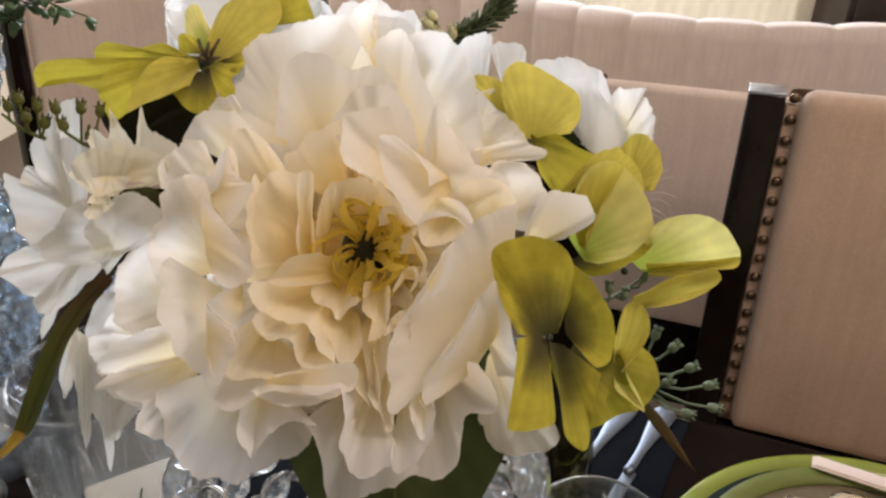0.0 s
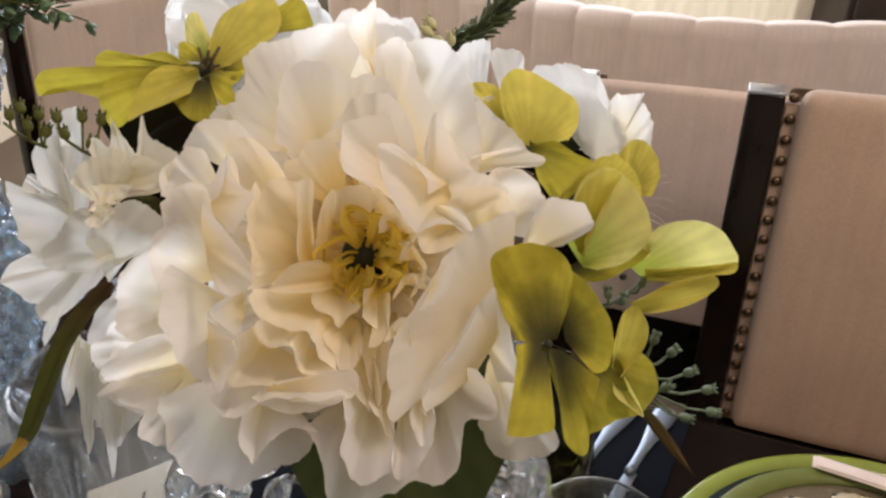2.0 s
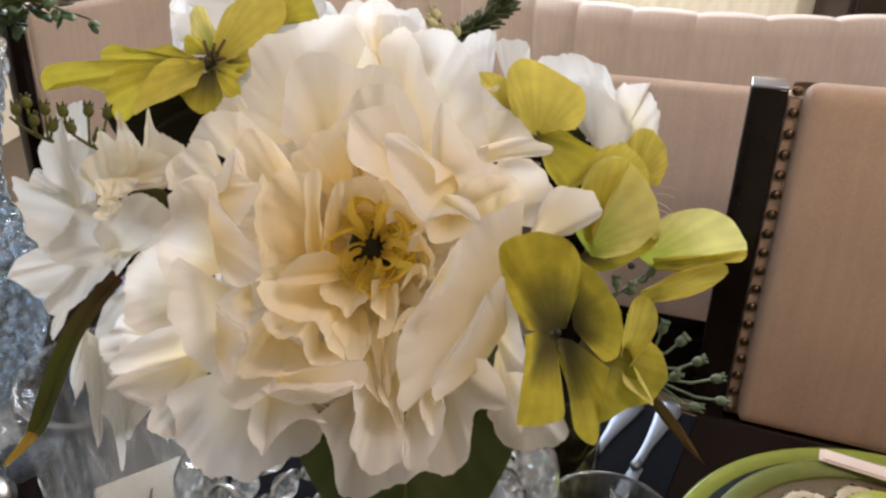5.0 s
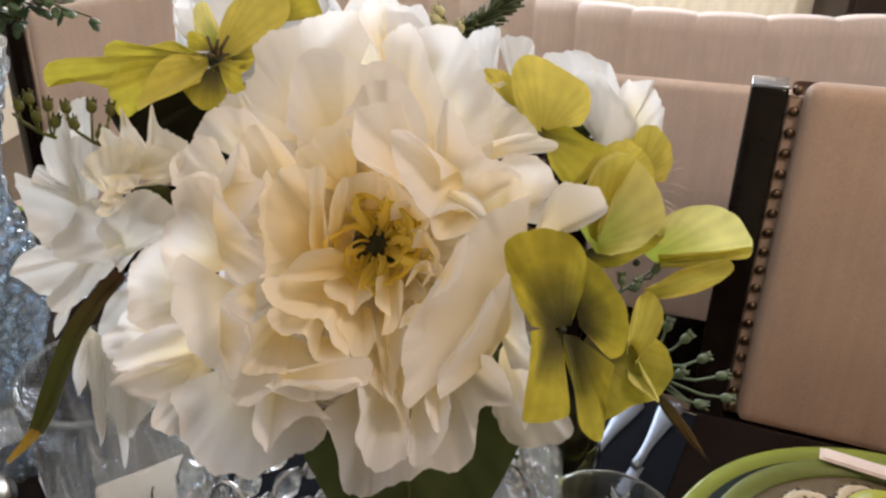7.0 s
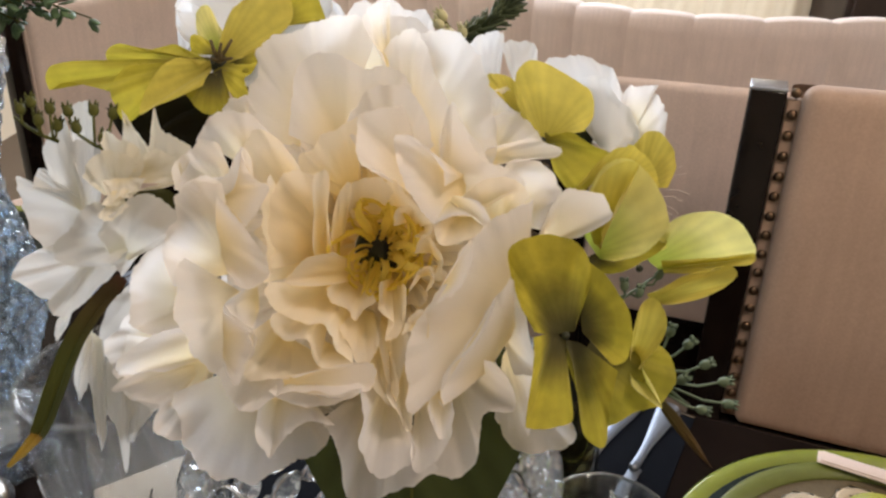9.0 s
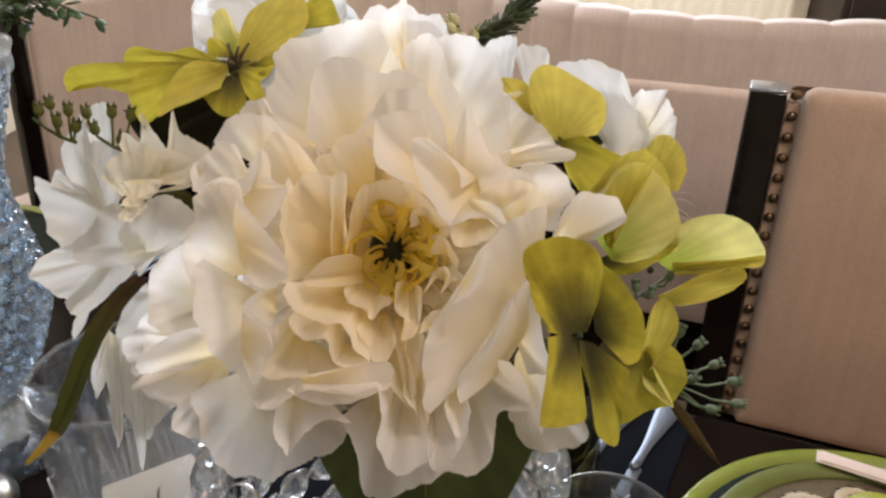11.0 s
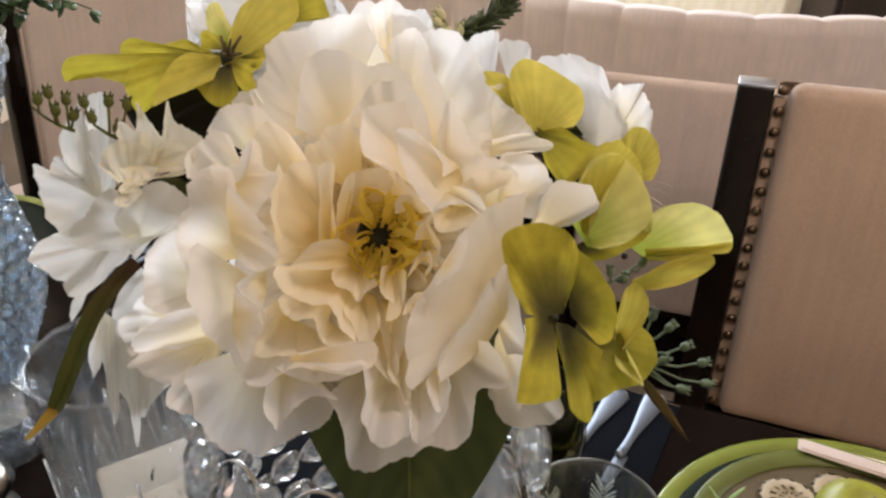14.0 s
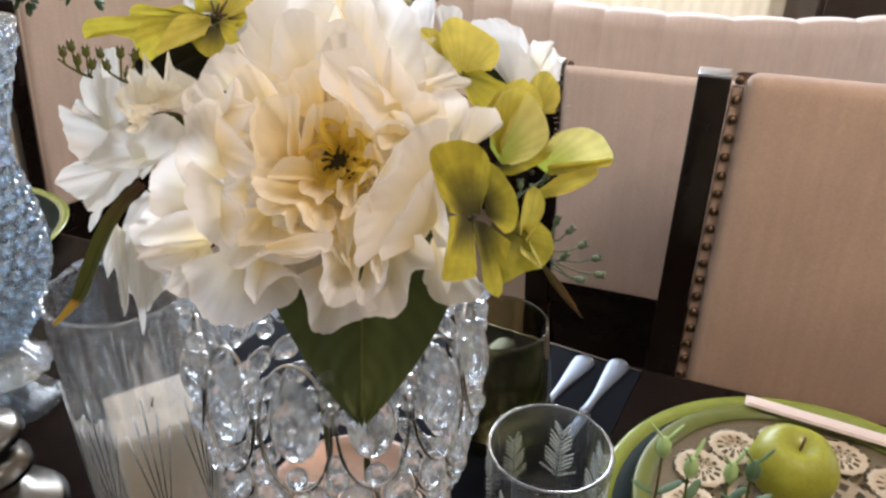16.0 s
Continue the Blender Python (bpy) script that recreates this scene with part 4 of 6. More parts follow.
for i in range(4):
    a = 2 * math.pi * i / 4 + 0.8
    part("stem", tube([Vector((0.016 * math.cos(a), 0.016 * math.sin(a), 0.0)), Vector((0.012 * math.cos(a + 0.5), 0.012 * math.sin(a + 0.5), 0.08)), Vector((0.005 + 0.014 * math.cos(a + 1), 0.026 + 0.014 * math.sin(a + 1), 0.155))], 0.0016, 6), M_SPRIG, fa)

# ---- the big cream peony
peony = flower("peony", "large open cream peony with a yellow centre", (2, 0, -15), 8, M_POD)


def loft(parent, mat, base, rim, bulge=-4, neck=5, seed=1, lip=0.0, ripple=1.5, pleat=0.25, folds=0, frill=2.1, jag=0.6, flare=1.6, hint=(0, 0, 1), name="petal", nv=16, step=11):
    """A petal that spreads from its base to a free, wavy rim drawn through a few points (mm). bulge: how far the middle stands
    out along hint (minus: hollow); lip: how far the last part of the rim rolls over."""
    pts = [Vector(p) for p in rim]
    ext = [2 * pts[0] - pts[1]] + pts + [2 * pts[-1] - pts[-2]]
    line = []
    for a, b, c, d in zip(ext, ext[1:], ext[2:], ext[3:]):
        for k in range(step):
            s = k / step
            line.append(0.5 * (2 * b + (c - a) * s + (2 * a - 5 * b + 4 * c - d) * s * s + (3 * b - a - 3 * c + d) * s ** 3))
    line.append(pts[-1])
    b, up = Vector(base), Vector(hint).normalized()
    across = (pts[-1] - pts[0])
    across = across.normalized() if across.length > 1e-6 else Vector((1, 0, 0))
    folds = folds or 2.5 + (seed * 0.618 % 1) * 4
    bm = bmesh.new()
    lay = bm.verts.layers.float_vector.new("along")
    n = len(line) - 1
    run = [0.0]
    for p, q in zip(line, line[1:]):
        run.append(run[-1] + (q - p).length)
    rows = []
    for j in range(nv + 1):
        v = j / nv
        v = 1 - (1 - v) ** 1.35
        row = []
        for i, r in enumerate(line):
            u = -1 + 2 * i / n
            root = b + across * (neck * u * 0.5) + up * (0.1 * neck * u * u)
            mid = (root + r) * 0.5 + up * bulge + (r - root) * 0.08
            p = root * (1 - v) ** 2 + mid * (2 * v * (1 - v)) + r * v * v
            w = smooth01(v * 1.8)
            p += up * (ripple * w * (1.6 * noise.noise((u * 1.7 + seed * 5.3, v * 2.3, seed * 2.9)) + 0.6 * noise.noise((u * 5.5, v * 3 + seed, seed * 1.3)) * v))
            p += up * (pleat * smooth01(v * 1.3) * (math.sin(folds * u + seed * 1.9 + 1.5 * noise.noise((u * 2, v, seed * 0.7))) + 0.6 * math.sin(2.3 * folds * u + seed * 4.1)))
            s = run[i]
            wave = noise.noise((s / 7.0, seed * 2.7, 1.0 + 1.2 * v)) + 0.45 * noise.noise((s / 3.2, seed * 1.1, 4.0 + 1.5 * v))
            near = smooth01((v - 0.5) / 0.5) ** 1.6
            p += (up + (r - root).normalized() * 0.35) * (frill * 1.9 * wave * near)
            scallop = noise.noise((s / 5.2, seed * 1.9, 7.0)) - 0.5 * max(0, abs(noise.noise((s / 7.5, seed * 0.8, 9.0))) * -4 + 0.6)
            p += (r - root).normalized() * (frill * 1.0 * scallop * near)
            if flare:
                roll = flare * (0.55 + 1.5 * noise.noise((s / 16, seed * 1.3, 2.0))) * smooth01((v - 0.72) / 0.28) ** 1.6
                p += (r - root).normalized() * roll - up * (0.45 * abs(roll))
            if lip:
                p += up * (-lip * smooth01((v - 0.72) / 0.28) ** 2)
            p += (r - root).normalized() * (jag * noise.noise((i * 0.55, seed * 3.3, 0.5)) * smooth01((v - 0.8) / 0.2))
            vert = bm.verts.new(p * MM)
            vert[lay] = (v, u, 1)
            row.append(vert)
        rows.append(row)
    for p, q in zip(rows, rows[1:]):
        for i in range(n):
            bm.faces.new((p[i], p[i + 1], q[i + 1], q[i]))
    return part(name, bm, mat, parent)


def P(base, tip, width, **k):
    k.setdefault("seed", len(peony.children) + 1)
    return petal(peony, k.pop("mat", M_PEONY), base, tip, width, **k)


def R(base, *rim, **k):
    k.setdefault("seed", len(peony.children) + 1)
    k = {**dict(ripple=0.8, pleat=0.45, frill=1.0, jag=0.55, flare=1.3), **k}
    return loft(peony, k.pop("mat", M_PEONY), base, rim, **k)


# a back fan of guard petals
for i in range(15):
    a = 2 * math.pi * i / 15 + 0.1
    rr = 42 + 4 * math.sin(3 * a + 1)
    P((-2 + 8 * math.cos(a), 8 * math.sin(a), -24), (-6 + rr * math.cos(a), 1 + (rr + 6) * math.sin(a), -14 - 9 * math.sin(a) + 2 * (i % 3)), 32, bulge=2, cup=0.1, ruffle=1.6, waves=1.5)
# ruffled filling petals deep between the others
rf = random.Random(21)
HEIGHT = ([0, 18, 26, 34, 42, 52], [-6, -4, -1, -2, -8, -14])


def ruffled(angle, r, half, mat, drop=0.0):
    """A petal whose rim runs in loose bends round part of a ring about the peony's heart."""
    rim = []
    sway = rf.choice((-1, 1))
    for k, s in enumerate(np.linspace(-1, 1, 9)):
        a = angle + s * half
        rr = r * (1 - 0.22 * abs(s) ** 3) + sway * (2.2 if k % 4 < 2 else -2.2) * rf.uniform(0.3, 1.2)
        x, y = -2 + rr * math.cos(a), 1 + rr * 1.06 * math.sin(a)
        rim.append((x, y, float(np.interp(rr, *HEIGHT)) - 0.12 * y - drop + rf.uniform(-2.2, 2.2)))
    R((1 + 7 * math.cos(angle), 7 * math.sin(angle), -15), *rim, bulge=-4, neck=6, mat=mat, frill=1.2)


for n, r, half, mat in ((11, 45, 0.34, M_PEONY), (10, 37, 0.36, M_PEONY), (8, 29, 0.40, M_PEONYIN), (6, 21, 0.42, M_PEONYIN)):
    for i in range(n):
        a = 2 * math.pi * (i + rf.uniform(-0.2, 0.2)) / n + r
        ruffled(a, r * rf.uniform(0.93, 1.06), half * rf.uniform(0.8, 1.25), mat)
# outer petals at the top
R((-13.5, 31.4, -14.0), (-36.9, 33.6, -6.0), (-35.3, 41.6, -4.0), (-34.7, 46.1, -2.0), (-31.5, 51.2, -1.0), (-30.6, 56.3, 0.0), (-26.3, 60.4, 1.0), (-19.0, 63.6, 1.0), (-10.9, 65.3, 1.0), (-2.7, 65.3, 1.0), (2.8, 62.0, 0.0), bulge=-2)
R((8.8, 42.6, -18.0), (1.1, 69.5, -8.0), (5.3, 73.2, -8.0), (11.2, 72.0, -8.0), (17.2, 70.3, -8.0), (20.0, 65.3, -8.0), (23.1, 59.3, -8.0), bulge=-2)
R((6.3, 51.7, 2.0), (5.1, 53.9, 6.0), (2.8, 56.7, 7.0), (0.1, 61.9, 8.0), (1.0, 66.6, 8.0), (4.5, 69.0, 8.0), (7.3, 69.8, 8.0), (5.9, 64.6, 7.0), (5.0, 60.5, 5.0), bulge=-1, neck=3)
R((14.4, 31.1, -12.0), (15.5, 60.6, 2.0), (21.6, 61.7, 2.0), (27.2, 59.5, 2.0), (31.6, 53.9, 3.0), (34.1, 46.4, 4.0), (35.6, 38.2, 5.0), (36.2, 30.0, 7.0), (35.0, 22.7, 9.0), bulge=-2)
R((11.2, 27.2, -8.0), (4.1, 54.4, 4.0), (9.0, 58.3, 6.0), (14.5, 59.4, 6.0), (17.7, 52.0, 7.0), (21.7, 42.4, 8.0), (26.4, 34.3, 9.0), (30.3, 28.0, 10.0), (33.8, 23.2, 11.0), bulge=-2)
R((-5.7, 27.2, -8.0), (-21.5, 32.0, 4.0), (-20.7, 38.8, 6.0), (-18.4, 48.9, 7.0), (-12.7, 52.7, 8.0), (-6.5, 52.7, 8.0), (-1.0, 49.4, 8.0), (4.6, 49.6, 9.0), (10.5, 48.4, 9.0), (12.3, 43.1, 8.0), bulge=-3)
R((4.7, 18.5, -6.0), (-4.8, 32.0, 9.0), (-2.3, 39.6, 10.0), (1.7, 42.9, 11.0), (7.2, 43.3, 12.0), (12.6, 40.7, 12.0), (16.9, 34.6, 12.0), (18.7, 27.8, 11.0), bulge=-3)
R((-5.4, 16.0, -6.0), (-19.8, 20.4, 8.0), (-18.3, 25.8, 9.0), (-13.9, 27.7, 10.0), (-10.9, 31.5, 11.0), (-5.2, 34.3, 11.0), (-1.2, 36.5, 10.0), bulge=-3, mat=M_PEONYIN, frill=1.2)
R((23.2, 8.3, -2.0), (20.5, 28.0, 10.0), (23.6, 37.7, 12.0), (27.9, 30.6, 13.0), (33.7, 22.8, 14.0), (39.2, 20.5, 15.0), (43.7, 16.7, 15.0), bulge=-3)
R((18.3, 13.1, 0.0), (11.2, 38.0, 14.0), (3.8, 35.4, 16.0), (-0.2, 32.9, 17.0), (-1.0, 26.5, 18.0), (0.0, 22.0, 19.0), (4.6, 20.1, 20.0), (7.8, 18.0, 20.0), bulge=-2)
R((28.0, 17.7, 4.0), (22.0, 16.1, 22.0), (21.2, 20.4, 22.0), (15.4, 27.4, 22.0), (11.8, 28.7, 22.0), (9.2, 27.7, 22.0), (10.2, 21.6, 24.0), (12.3, 15.8, 25.0), (15.7, 10.0, 27.0), (19.0, 6.4, 28.0), (20.7, 6.8, 28.0), bulge=0, neck=8)
R((23.1, 12.3, 22.0), (19.0, 6.1, 28.0), (23.8, 7.7, 30.0), (28.4, 7.8, 31.0), (31.8, 4.9, 31.0), (32.2, 7.9, 31.0), (29.8, 11.5, 30.0), (25.6, 12.7, 28.0), bulge=1, neck=3, ripple=0.2)
R((28.1, 10.0, -2.0), (18.9, 6.8, 16.0), (20.4, 1.6, 18.0), (24.9, 1.3, 19.0), (30.0, 3.3, 20.0), (33.4, 6.0, 20.0), bulge=-3, mat=M_PEONYIN)
R((36.5, 5.1, -5.0), (25.6, 13.0, 14.0), (30.9, 16.9, 16.0), (36.8, 18.2, 18.0), (41.2, 17.2, 18.0), (44.2, 13.2, 18.0), bulge=-6, mat=M_PEONYIN)
# outer petals towards the hydrangea
R((35.0, 30.8, -10.0), (33.8, 43.5, -1.0), (37.8, 44.7, 0.0), (41.1, 44.7, 0.0), (43.5, 41.4, 1.0), (44.2, 36.4, 2.0), bulge=-1)
R((33.2, 25.2, -6.0), (35.2, 36.8, 4.0), (41.5, 37.6, 5.0), (46.0, 33.0, 8.0), (49.3, 28.6, 10.0), bulge=-1)
R((32.2, 25.1, -2.0), (35.0, 27.9, 8.0), (43.3, 29.1, 11.0), (48.4, 27.7, 14.0), (52.1, 25.5, 17.0), (51.0, 23.7, 17.0), (45.2, 23.9, 15.0), (38.7, 22.8, 12.0), bulge=-1)
R((41.4, 8.4, -4.0), (36.5, 21.0, 10.0), (41.7, 23.4, 12.0), (47.6, 21.6, 14.0), (52.2, 17.5, 14.0), (53.5, 14.6, 13.0), (50.4, 10.2, 10.0), (48.3, 4.8, 8.0), bulge=-2)
R((50.1, 1.3, 6.0), (47.5, 3.1, 12.0), (49.4, 9.7, 18.0), (52.2, 14.5, 24.0), (54.8, 14.7, 26.0), (59.7, 12.3, 30.0), (62.3, 7.7, 31.0), (59.7, 4.9, 30.0), (55.5, 2.3, 26.0), bulge=-1, ripple=0.3)
# broad petals with a folded edge
R((40.9, -16.0, 2.0), (13.4, -41.4, 30.0), (12.1, -34.7, 30.0), (12.3, -26.5, 29.0), (13.6, -21.0, 28.0), (17.2, -14.7, 28.0), (22.1, -8.3, 29.0), (27.0, 0.1, 30.0), (32.6, 5.4, 30.0), (38.3, 8.8, 28.0), (44.5, 12.0, 22.0), bulge=4, neck=16, ripple=0.8)
R((21.7, -8.9, 31.0), (16.3, -15.2, 30.0), (20.1, -10.3, 31.0), (23.5, -4.8, 32.0), (27.2, 0.3, 32.0), (26.3, -5.4, 33.0), (23.5, -10.6, 33.0), (19.4, -13.4, 32.0), bulge=0.5, neck=2, ripple=0.1, frill=0.1, pleat=0)
R((37.8, -28.4, 6.0), (21.7, -39.0, 28.0), (20.7, -34.9, 29.0), (21.4, -31.2, 30.0), (25.6, -25.5, 31.0), (29.7, -20.0, 31.0), (33.2, -13.1, 31.0), (34.9, -11.1, 30.0), (38.6, -8.1, 27.0), (39.6, -14.6, 20.0), bulge=3, neck=12, ripple=0.6)
R((27.4, -23.6, 32.0), (20.8, -34.8, 31.0), (21.7, -30.2, 32.0), (26.3, -24.3, 33.0), (30.4, -18.4, 33.0), (33.9, -12.2, 33.0), (32.4, -16.3, 34.0), (28.7, -22.4, 34.0), (24.2, -27.3, 33.0), bulge=0.5, neck=2, ripple=0.1, frill=0.1, pleat=0)
R((36.2, -22.7, 0.0), (35.6, -27.8, 12.0), (38.1, -10.1, 16.0), (40.9, -10.7, 16.0), (44.0, -24.1, 15.0), (45.9, -33.5, 13.0), (40.1, -34.3, 13.0), bulge=0)
R((23.2, -32.8, -2.0), (11.6, -60.5, 20.0), (19.1, -59.3, 22.0), (25.6, -58.8, 22.0), (29.2, -53.7, 22.0), (30.0, -47.9, 22.0), (32.2, -42.8, 22.0), (37.8, -41.4, 25.0), (38.8, -37.9, 26.0), (37.0, -33.6, 25.0), (33.9, -29.7, 22.0), bulge=-3)
R((41.6, -33.4, -6.0), (36.7, -43.4, 6.0), (37.1, -49.8, 12.0), (41.6, -54.3, 14.0), (47.6, -55.0, 14.0), (54.5, -53.8, 14.0), (56.7, -50.8, 14.0), (55.5, -46.7, 12.0), (52.5, -39.5, 6.0), bulge=-1)
R((39.6, -29.5, -2.0), (35.1, -46.1, 10.0), (39.5, -50.0, 11.0), (44.6, -50.0, 11.0), (46.2, -40.2, 10.0), (45.4, -29.5, 9.0), bulge=-1)
# petals hanging at the bottom
R((3.6, -39.0, 0.0), (-9.8, -44.0, 17.0), (-7.5, -48.5, 20.0), (-5.4, -53.0, 22.0), (-4.2, -60.4, 24.0), (-2.0, -63.5, 25.0), (3.5, -63.7, 26.0), (8.6, -60.2, 27.0), (14.3, -57.6, 28.0), (19.2, -55.1, 27.0), bulge=-2)
R((6.0, -38.3, 8.0), (0.1, -35.2, 26.0), (1.4, -41.9, 29.0), (0.4, -47.0, 31.0), (1.7, -51.2, 33.0), (4.3, -53.8, 34.0), (9.4, -52.9, 35.0), (13.0, -51.0, 35.0), (14.0, -48.2, 34.0), bulge=-3)
R((14.7, -39.1, 8.0), (13.0, -48.9, 34.0), (13.7, -52.4, 35.0), (15.7, -53.1, 35.0), (18.8, -50.2, 34.0), (21.9, -47.1, 33.0), (22.8, -42.1, 31.0), (20.0, -38.6, 28.0), bulge=-3)
R((20.5, -36.7, 20.0), (17.1, -39.4, 29.0), (18.7, -44.2, 31.0), (21.1, -46.0, 32.0), (23.5, -40.7, 31.0), (22.9, -38.0, 29.0), bulge=0)
R((2.5, -27.1, 4.0), (0.7, -31.6, 24.0), (4.9, -37.6, 25.0), (7.0, -39.7, 25.0), (8.6, -38.1, 24.0), (9.4, -34.6, 23.0), (8.4, -29.7, 22.0), bulge=-2, mat=M_PEONYIN)
R((7.4, -31.5, 6.0), (6.6, -37.1, 25.0), (9.6, -41.0, 27.0), (11.1, -45.0, 28.0), (12.7, -45.0, 28.0), (13.2, -41.4, 28.0), (12.4, -35.5, 26.0), bulge=-2, mat=M_PEONYIN)
# lower petals on the strap leaf's side
R((-31.7, -33.1, -4.0), (-53.1, -39.3, 7.0), (-50.2, -48.2, 9.0), (-46.4, -57.7, 11.0), (-41.9, -62.0, 12.0), (-35.4, -62.2, 13.0), (-30.6, -63.1, 14.0), (-24.2, -60.0, 15.0), (-18.9, -57.0, 15.0), (-12.7, -54.9, 16.0), (-8.6, -47.7, 17.0), bulge=-3)
R((-24.7, -37.5, 4.0), (-28.9, -41.2, 16.0), (-27.9, -48.2, 18.0), (-25.1, -52.9, 20.0), (-23.7, -52.9, 20.0), (-20.2, -47.9, 22.0), (-15.6, -44.8, 23.0), (-11.3, -43.6, 23.0), (-8.1, -45.2, 20.0), bulge=-3)
R((-23.6, -25.7, 2.0), (-37.3, -31.1, 18.0), (-35.7, -38.2, 20.0), (-31.8, -40.7, 22.0), (-27.9, -41.2, 23.0), (-24.0, -39.5, 24.0), (-19.5, -36.4, 25.0), (-12.1, -35.8, 26.0), (-6.4, -35.8, 26.0), (0.7, -34.4, 26.0), bulge=-4)
R((-15.1, -31.9, 4.0), (-24.1, -36.5, 21.0), (-17.1, -39.1, 23.0), (-9.6, -39.8, 24.0), (-3.7, -38.4, 25.0), (1.4, -35.5, 26.0), bulge=-3)
R((-20.7, -34.3, 20.0), (-17.1, -32.9, 23.0), (-9.5, -30.3, 25.0), (-3.6, -29.4, 26.0), (1.8, -29.5, 26.0), (1.0, -34.8, 26.0), (-5.0, -37.4, 26.0), (-10.9, -37.6, 25.0), (-16.1, -36.2, 24.0), bulge=1, neck=3, ripple=0.3)
R((-51.1, -13.7, -12.0), (-58.3, 2.5, 0.0), (-63.1, -0.7, 2.0), (-67.5, -6.3, 3.0), (-69.1, -11.9, 4.0), (-68.0, -17.4, 5.0), (-64.5, -21.7, 6.0), (-58.1, -23.1, 8.0), (-50.8, -21.6, 10.0), bulge=-3)
R((-62.2, -27.7, -14.0), (-69.8, -18.0, -2.0), (-73.9, -22.9, -2.0), (-76.4, -27.7, -1.0), (-75.4, -32.5, 0.0), (-71.2, -36.2, 2.0), bulge=-1)
R((-46.5, -29.2, -6.0), (-48.0, -20.6, 14.0), (-53.6, -21.6, 17.0), (-59.1, -25.2, 18.0), (-64.3, -29.7, 18.0), (-66.1, -32.9, 18.0), (-64.0, -34.0, 17.0), (-60.5, -32.7, 15.0), (-54.1, -32.9, 12.0), bulge=-1)
R((-49.5, -34.1, -10.0), (-67.5, -34.7, 8.0), (-69.4, -38.3, 8.0), (-65.2, -38.7, 8.0), (-61.3, -41.4, 8.0), (-58.1, -43.0, 8.0), (-58.9, -46.9, 8.0), (-57.8, -49.5, 8.0), (-54.7, -51.3, 8.0), (-49.5, -50.8, 8.0), bulge=-1)
R((-40.6, -4.9, -6.0), (-53.1, -10.1, 7.0), (-57.5, -2.3, 5.0), (-57.0, 3.3, 4.0), (-53.8, 8.1, 4.0), (-53.1, 14.3, 6.0), (-50.7, 18.0, 7.0), (-44.5, 18.5, 9.0), (-38.7, 16.7, 11.0), bulge=-3)
R((-35.0, -16.5, -4.0), (-49.9, -2.3, 9.0), (-51.4, -5.3, 10.0), (-51.2, -10.7, 12.0), (-50.0, -16.6, 14.0), (-47.2, -22.6, 15.0), (-45.7, -27.7, 16.0), (-41.6, -32.1, 17.0), (-36.4, -34.3, 17.0), bulge=-3)
R((-36.1, 34.9, -14.0), (-43.3, 40.8, -4.0), (-40.0, 44.6, -4.0), (-36.3, 45.3, -4.0), (-33.7, 41.6, -4.0), bulge=-1)
R((-36.7, 25.7, -10.0), (-49.5, 31.3, -2.0), (-47.2, 38.2, 0.0), (-40.5, 39.1, 2.0), (-34.3, 38.1, 4.0), (-30.8, 35.8, 5.0), (-26.6, 31.7, 6.0), bulge=-3)
R((-41.2, 13.6, -8.0), (-54.2, 17.0, 2.0), (-54.6, 22.7, 2.0), (-52.2, 27.1, 3.0), (-47.1, 30.1, 4.0), (-41.6, 29.3, 6.0), (-38.1, 22.8, 8.0), bulge=-4)
R((-36.7, 8.4, -4.0), (-50.0, 17.6, 8.0), (-44.9, 19.1, 10.0), (-39.3, 18.9, 12.0), (-35.9, 21.7, 13.0), (-32.5, 27.2, 13.0), (-30.4, 23.9, 12.0), bulge=-4)
R((-40.3, 16.9, 4.0), (-33.1, 27.4, 12.0), (-31.0, 21.2, 15.0), (-28.2, 18.3, 17.0), (-25.2, 16.9, 19.0), (-24.7, 14.5, 20.0), (-27.0, 10.7, 21.0), (-30.4, 6.4, 21.0), bulge=-2, neck=8, ripple=0.3)
R((-41.3, 2.5, 6.0), (-38.9, 14.4, 15.0), (-33.5, 9.2, 19.0), (-28.9, 4.1, 22.0), (-25.2, -1.1, 24.0), (-23.2, -5.1, 25.0), (-24.3, -7.7, 25.0), (-28.9, -9.6, 23.0), (-33.5, -8.3, 20.0), bulge=1, neck=9, ripple=0.3)
R((-31.6, -12.8, 2.0), (-29.4, -9.5, 23.0), (-32.6, -11.6, 22.0), (-35.2, -14.6, 22.0), (-31.5, -18.3, 24.0), (-27.8, -20.7, 25.0), bulge=-3, neck=8)
R((-38.0, -24.2, 14.0), (-35.2, -14.6, 22.0), (-31.5, -18.3, 24.0), (-27.8, -20.7, 25.0), (-27.2, -24.5, 25.0), (-29.5, -29.3, 25.0), (-30.9, -34.0, 25.0), (-33.4, -33.3, 24.0), (-35.3, -29.0, 22.0), bulge=1, neck=6, ripple=0.3)
R((-24.5, -19.6, -2.0), (-28.1, -21.2, 24.0), (-27.5, -25.1, 24.0), (-29.5, -29.4, 24.0), (-29.4, -32.9, 23.0), (-24.3, -32.9, 23.0), (-18.5, -33.5, 23.0), bulge=-4, mat=M_PEONYIN)
# inner petals
R((-19.2, 10.2, -8.0), (-33.6, 21.9, 9.0), (-32.5, 28.3, 10.0), (-28.8, 32.0, 12.0), (-24.7, 31.2, 13.0), (-20.6, 26.8, 13.0), (-17.6, 22.2, 13.0), bulge=-4, mat=M_PEONYIN)
R((-18.8, -4.9, -6.0), (-27.1, -9.0, 14.0), (-25.8, 0.1, 14.0), (-26.8, 6.1, 15.0), (-25.6, 13.7, 15.0), (-24.2, 18.5, 15.0), bulge=-4, mat=M_PEONYIN)
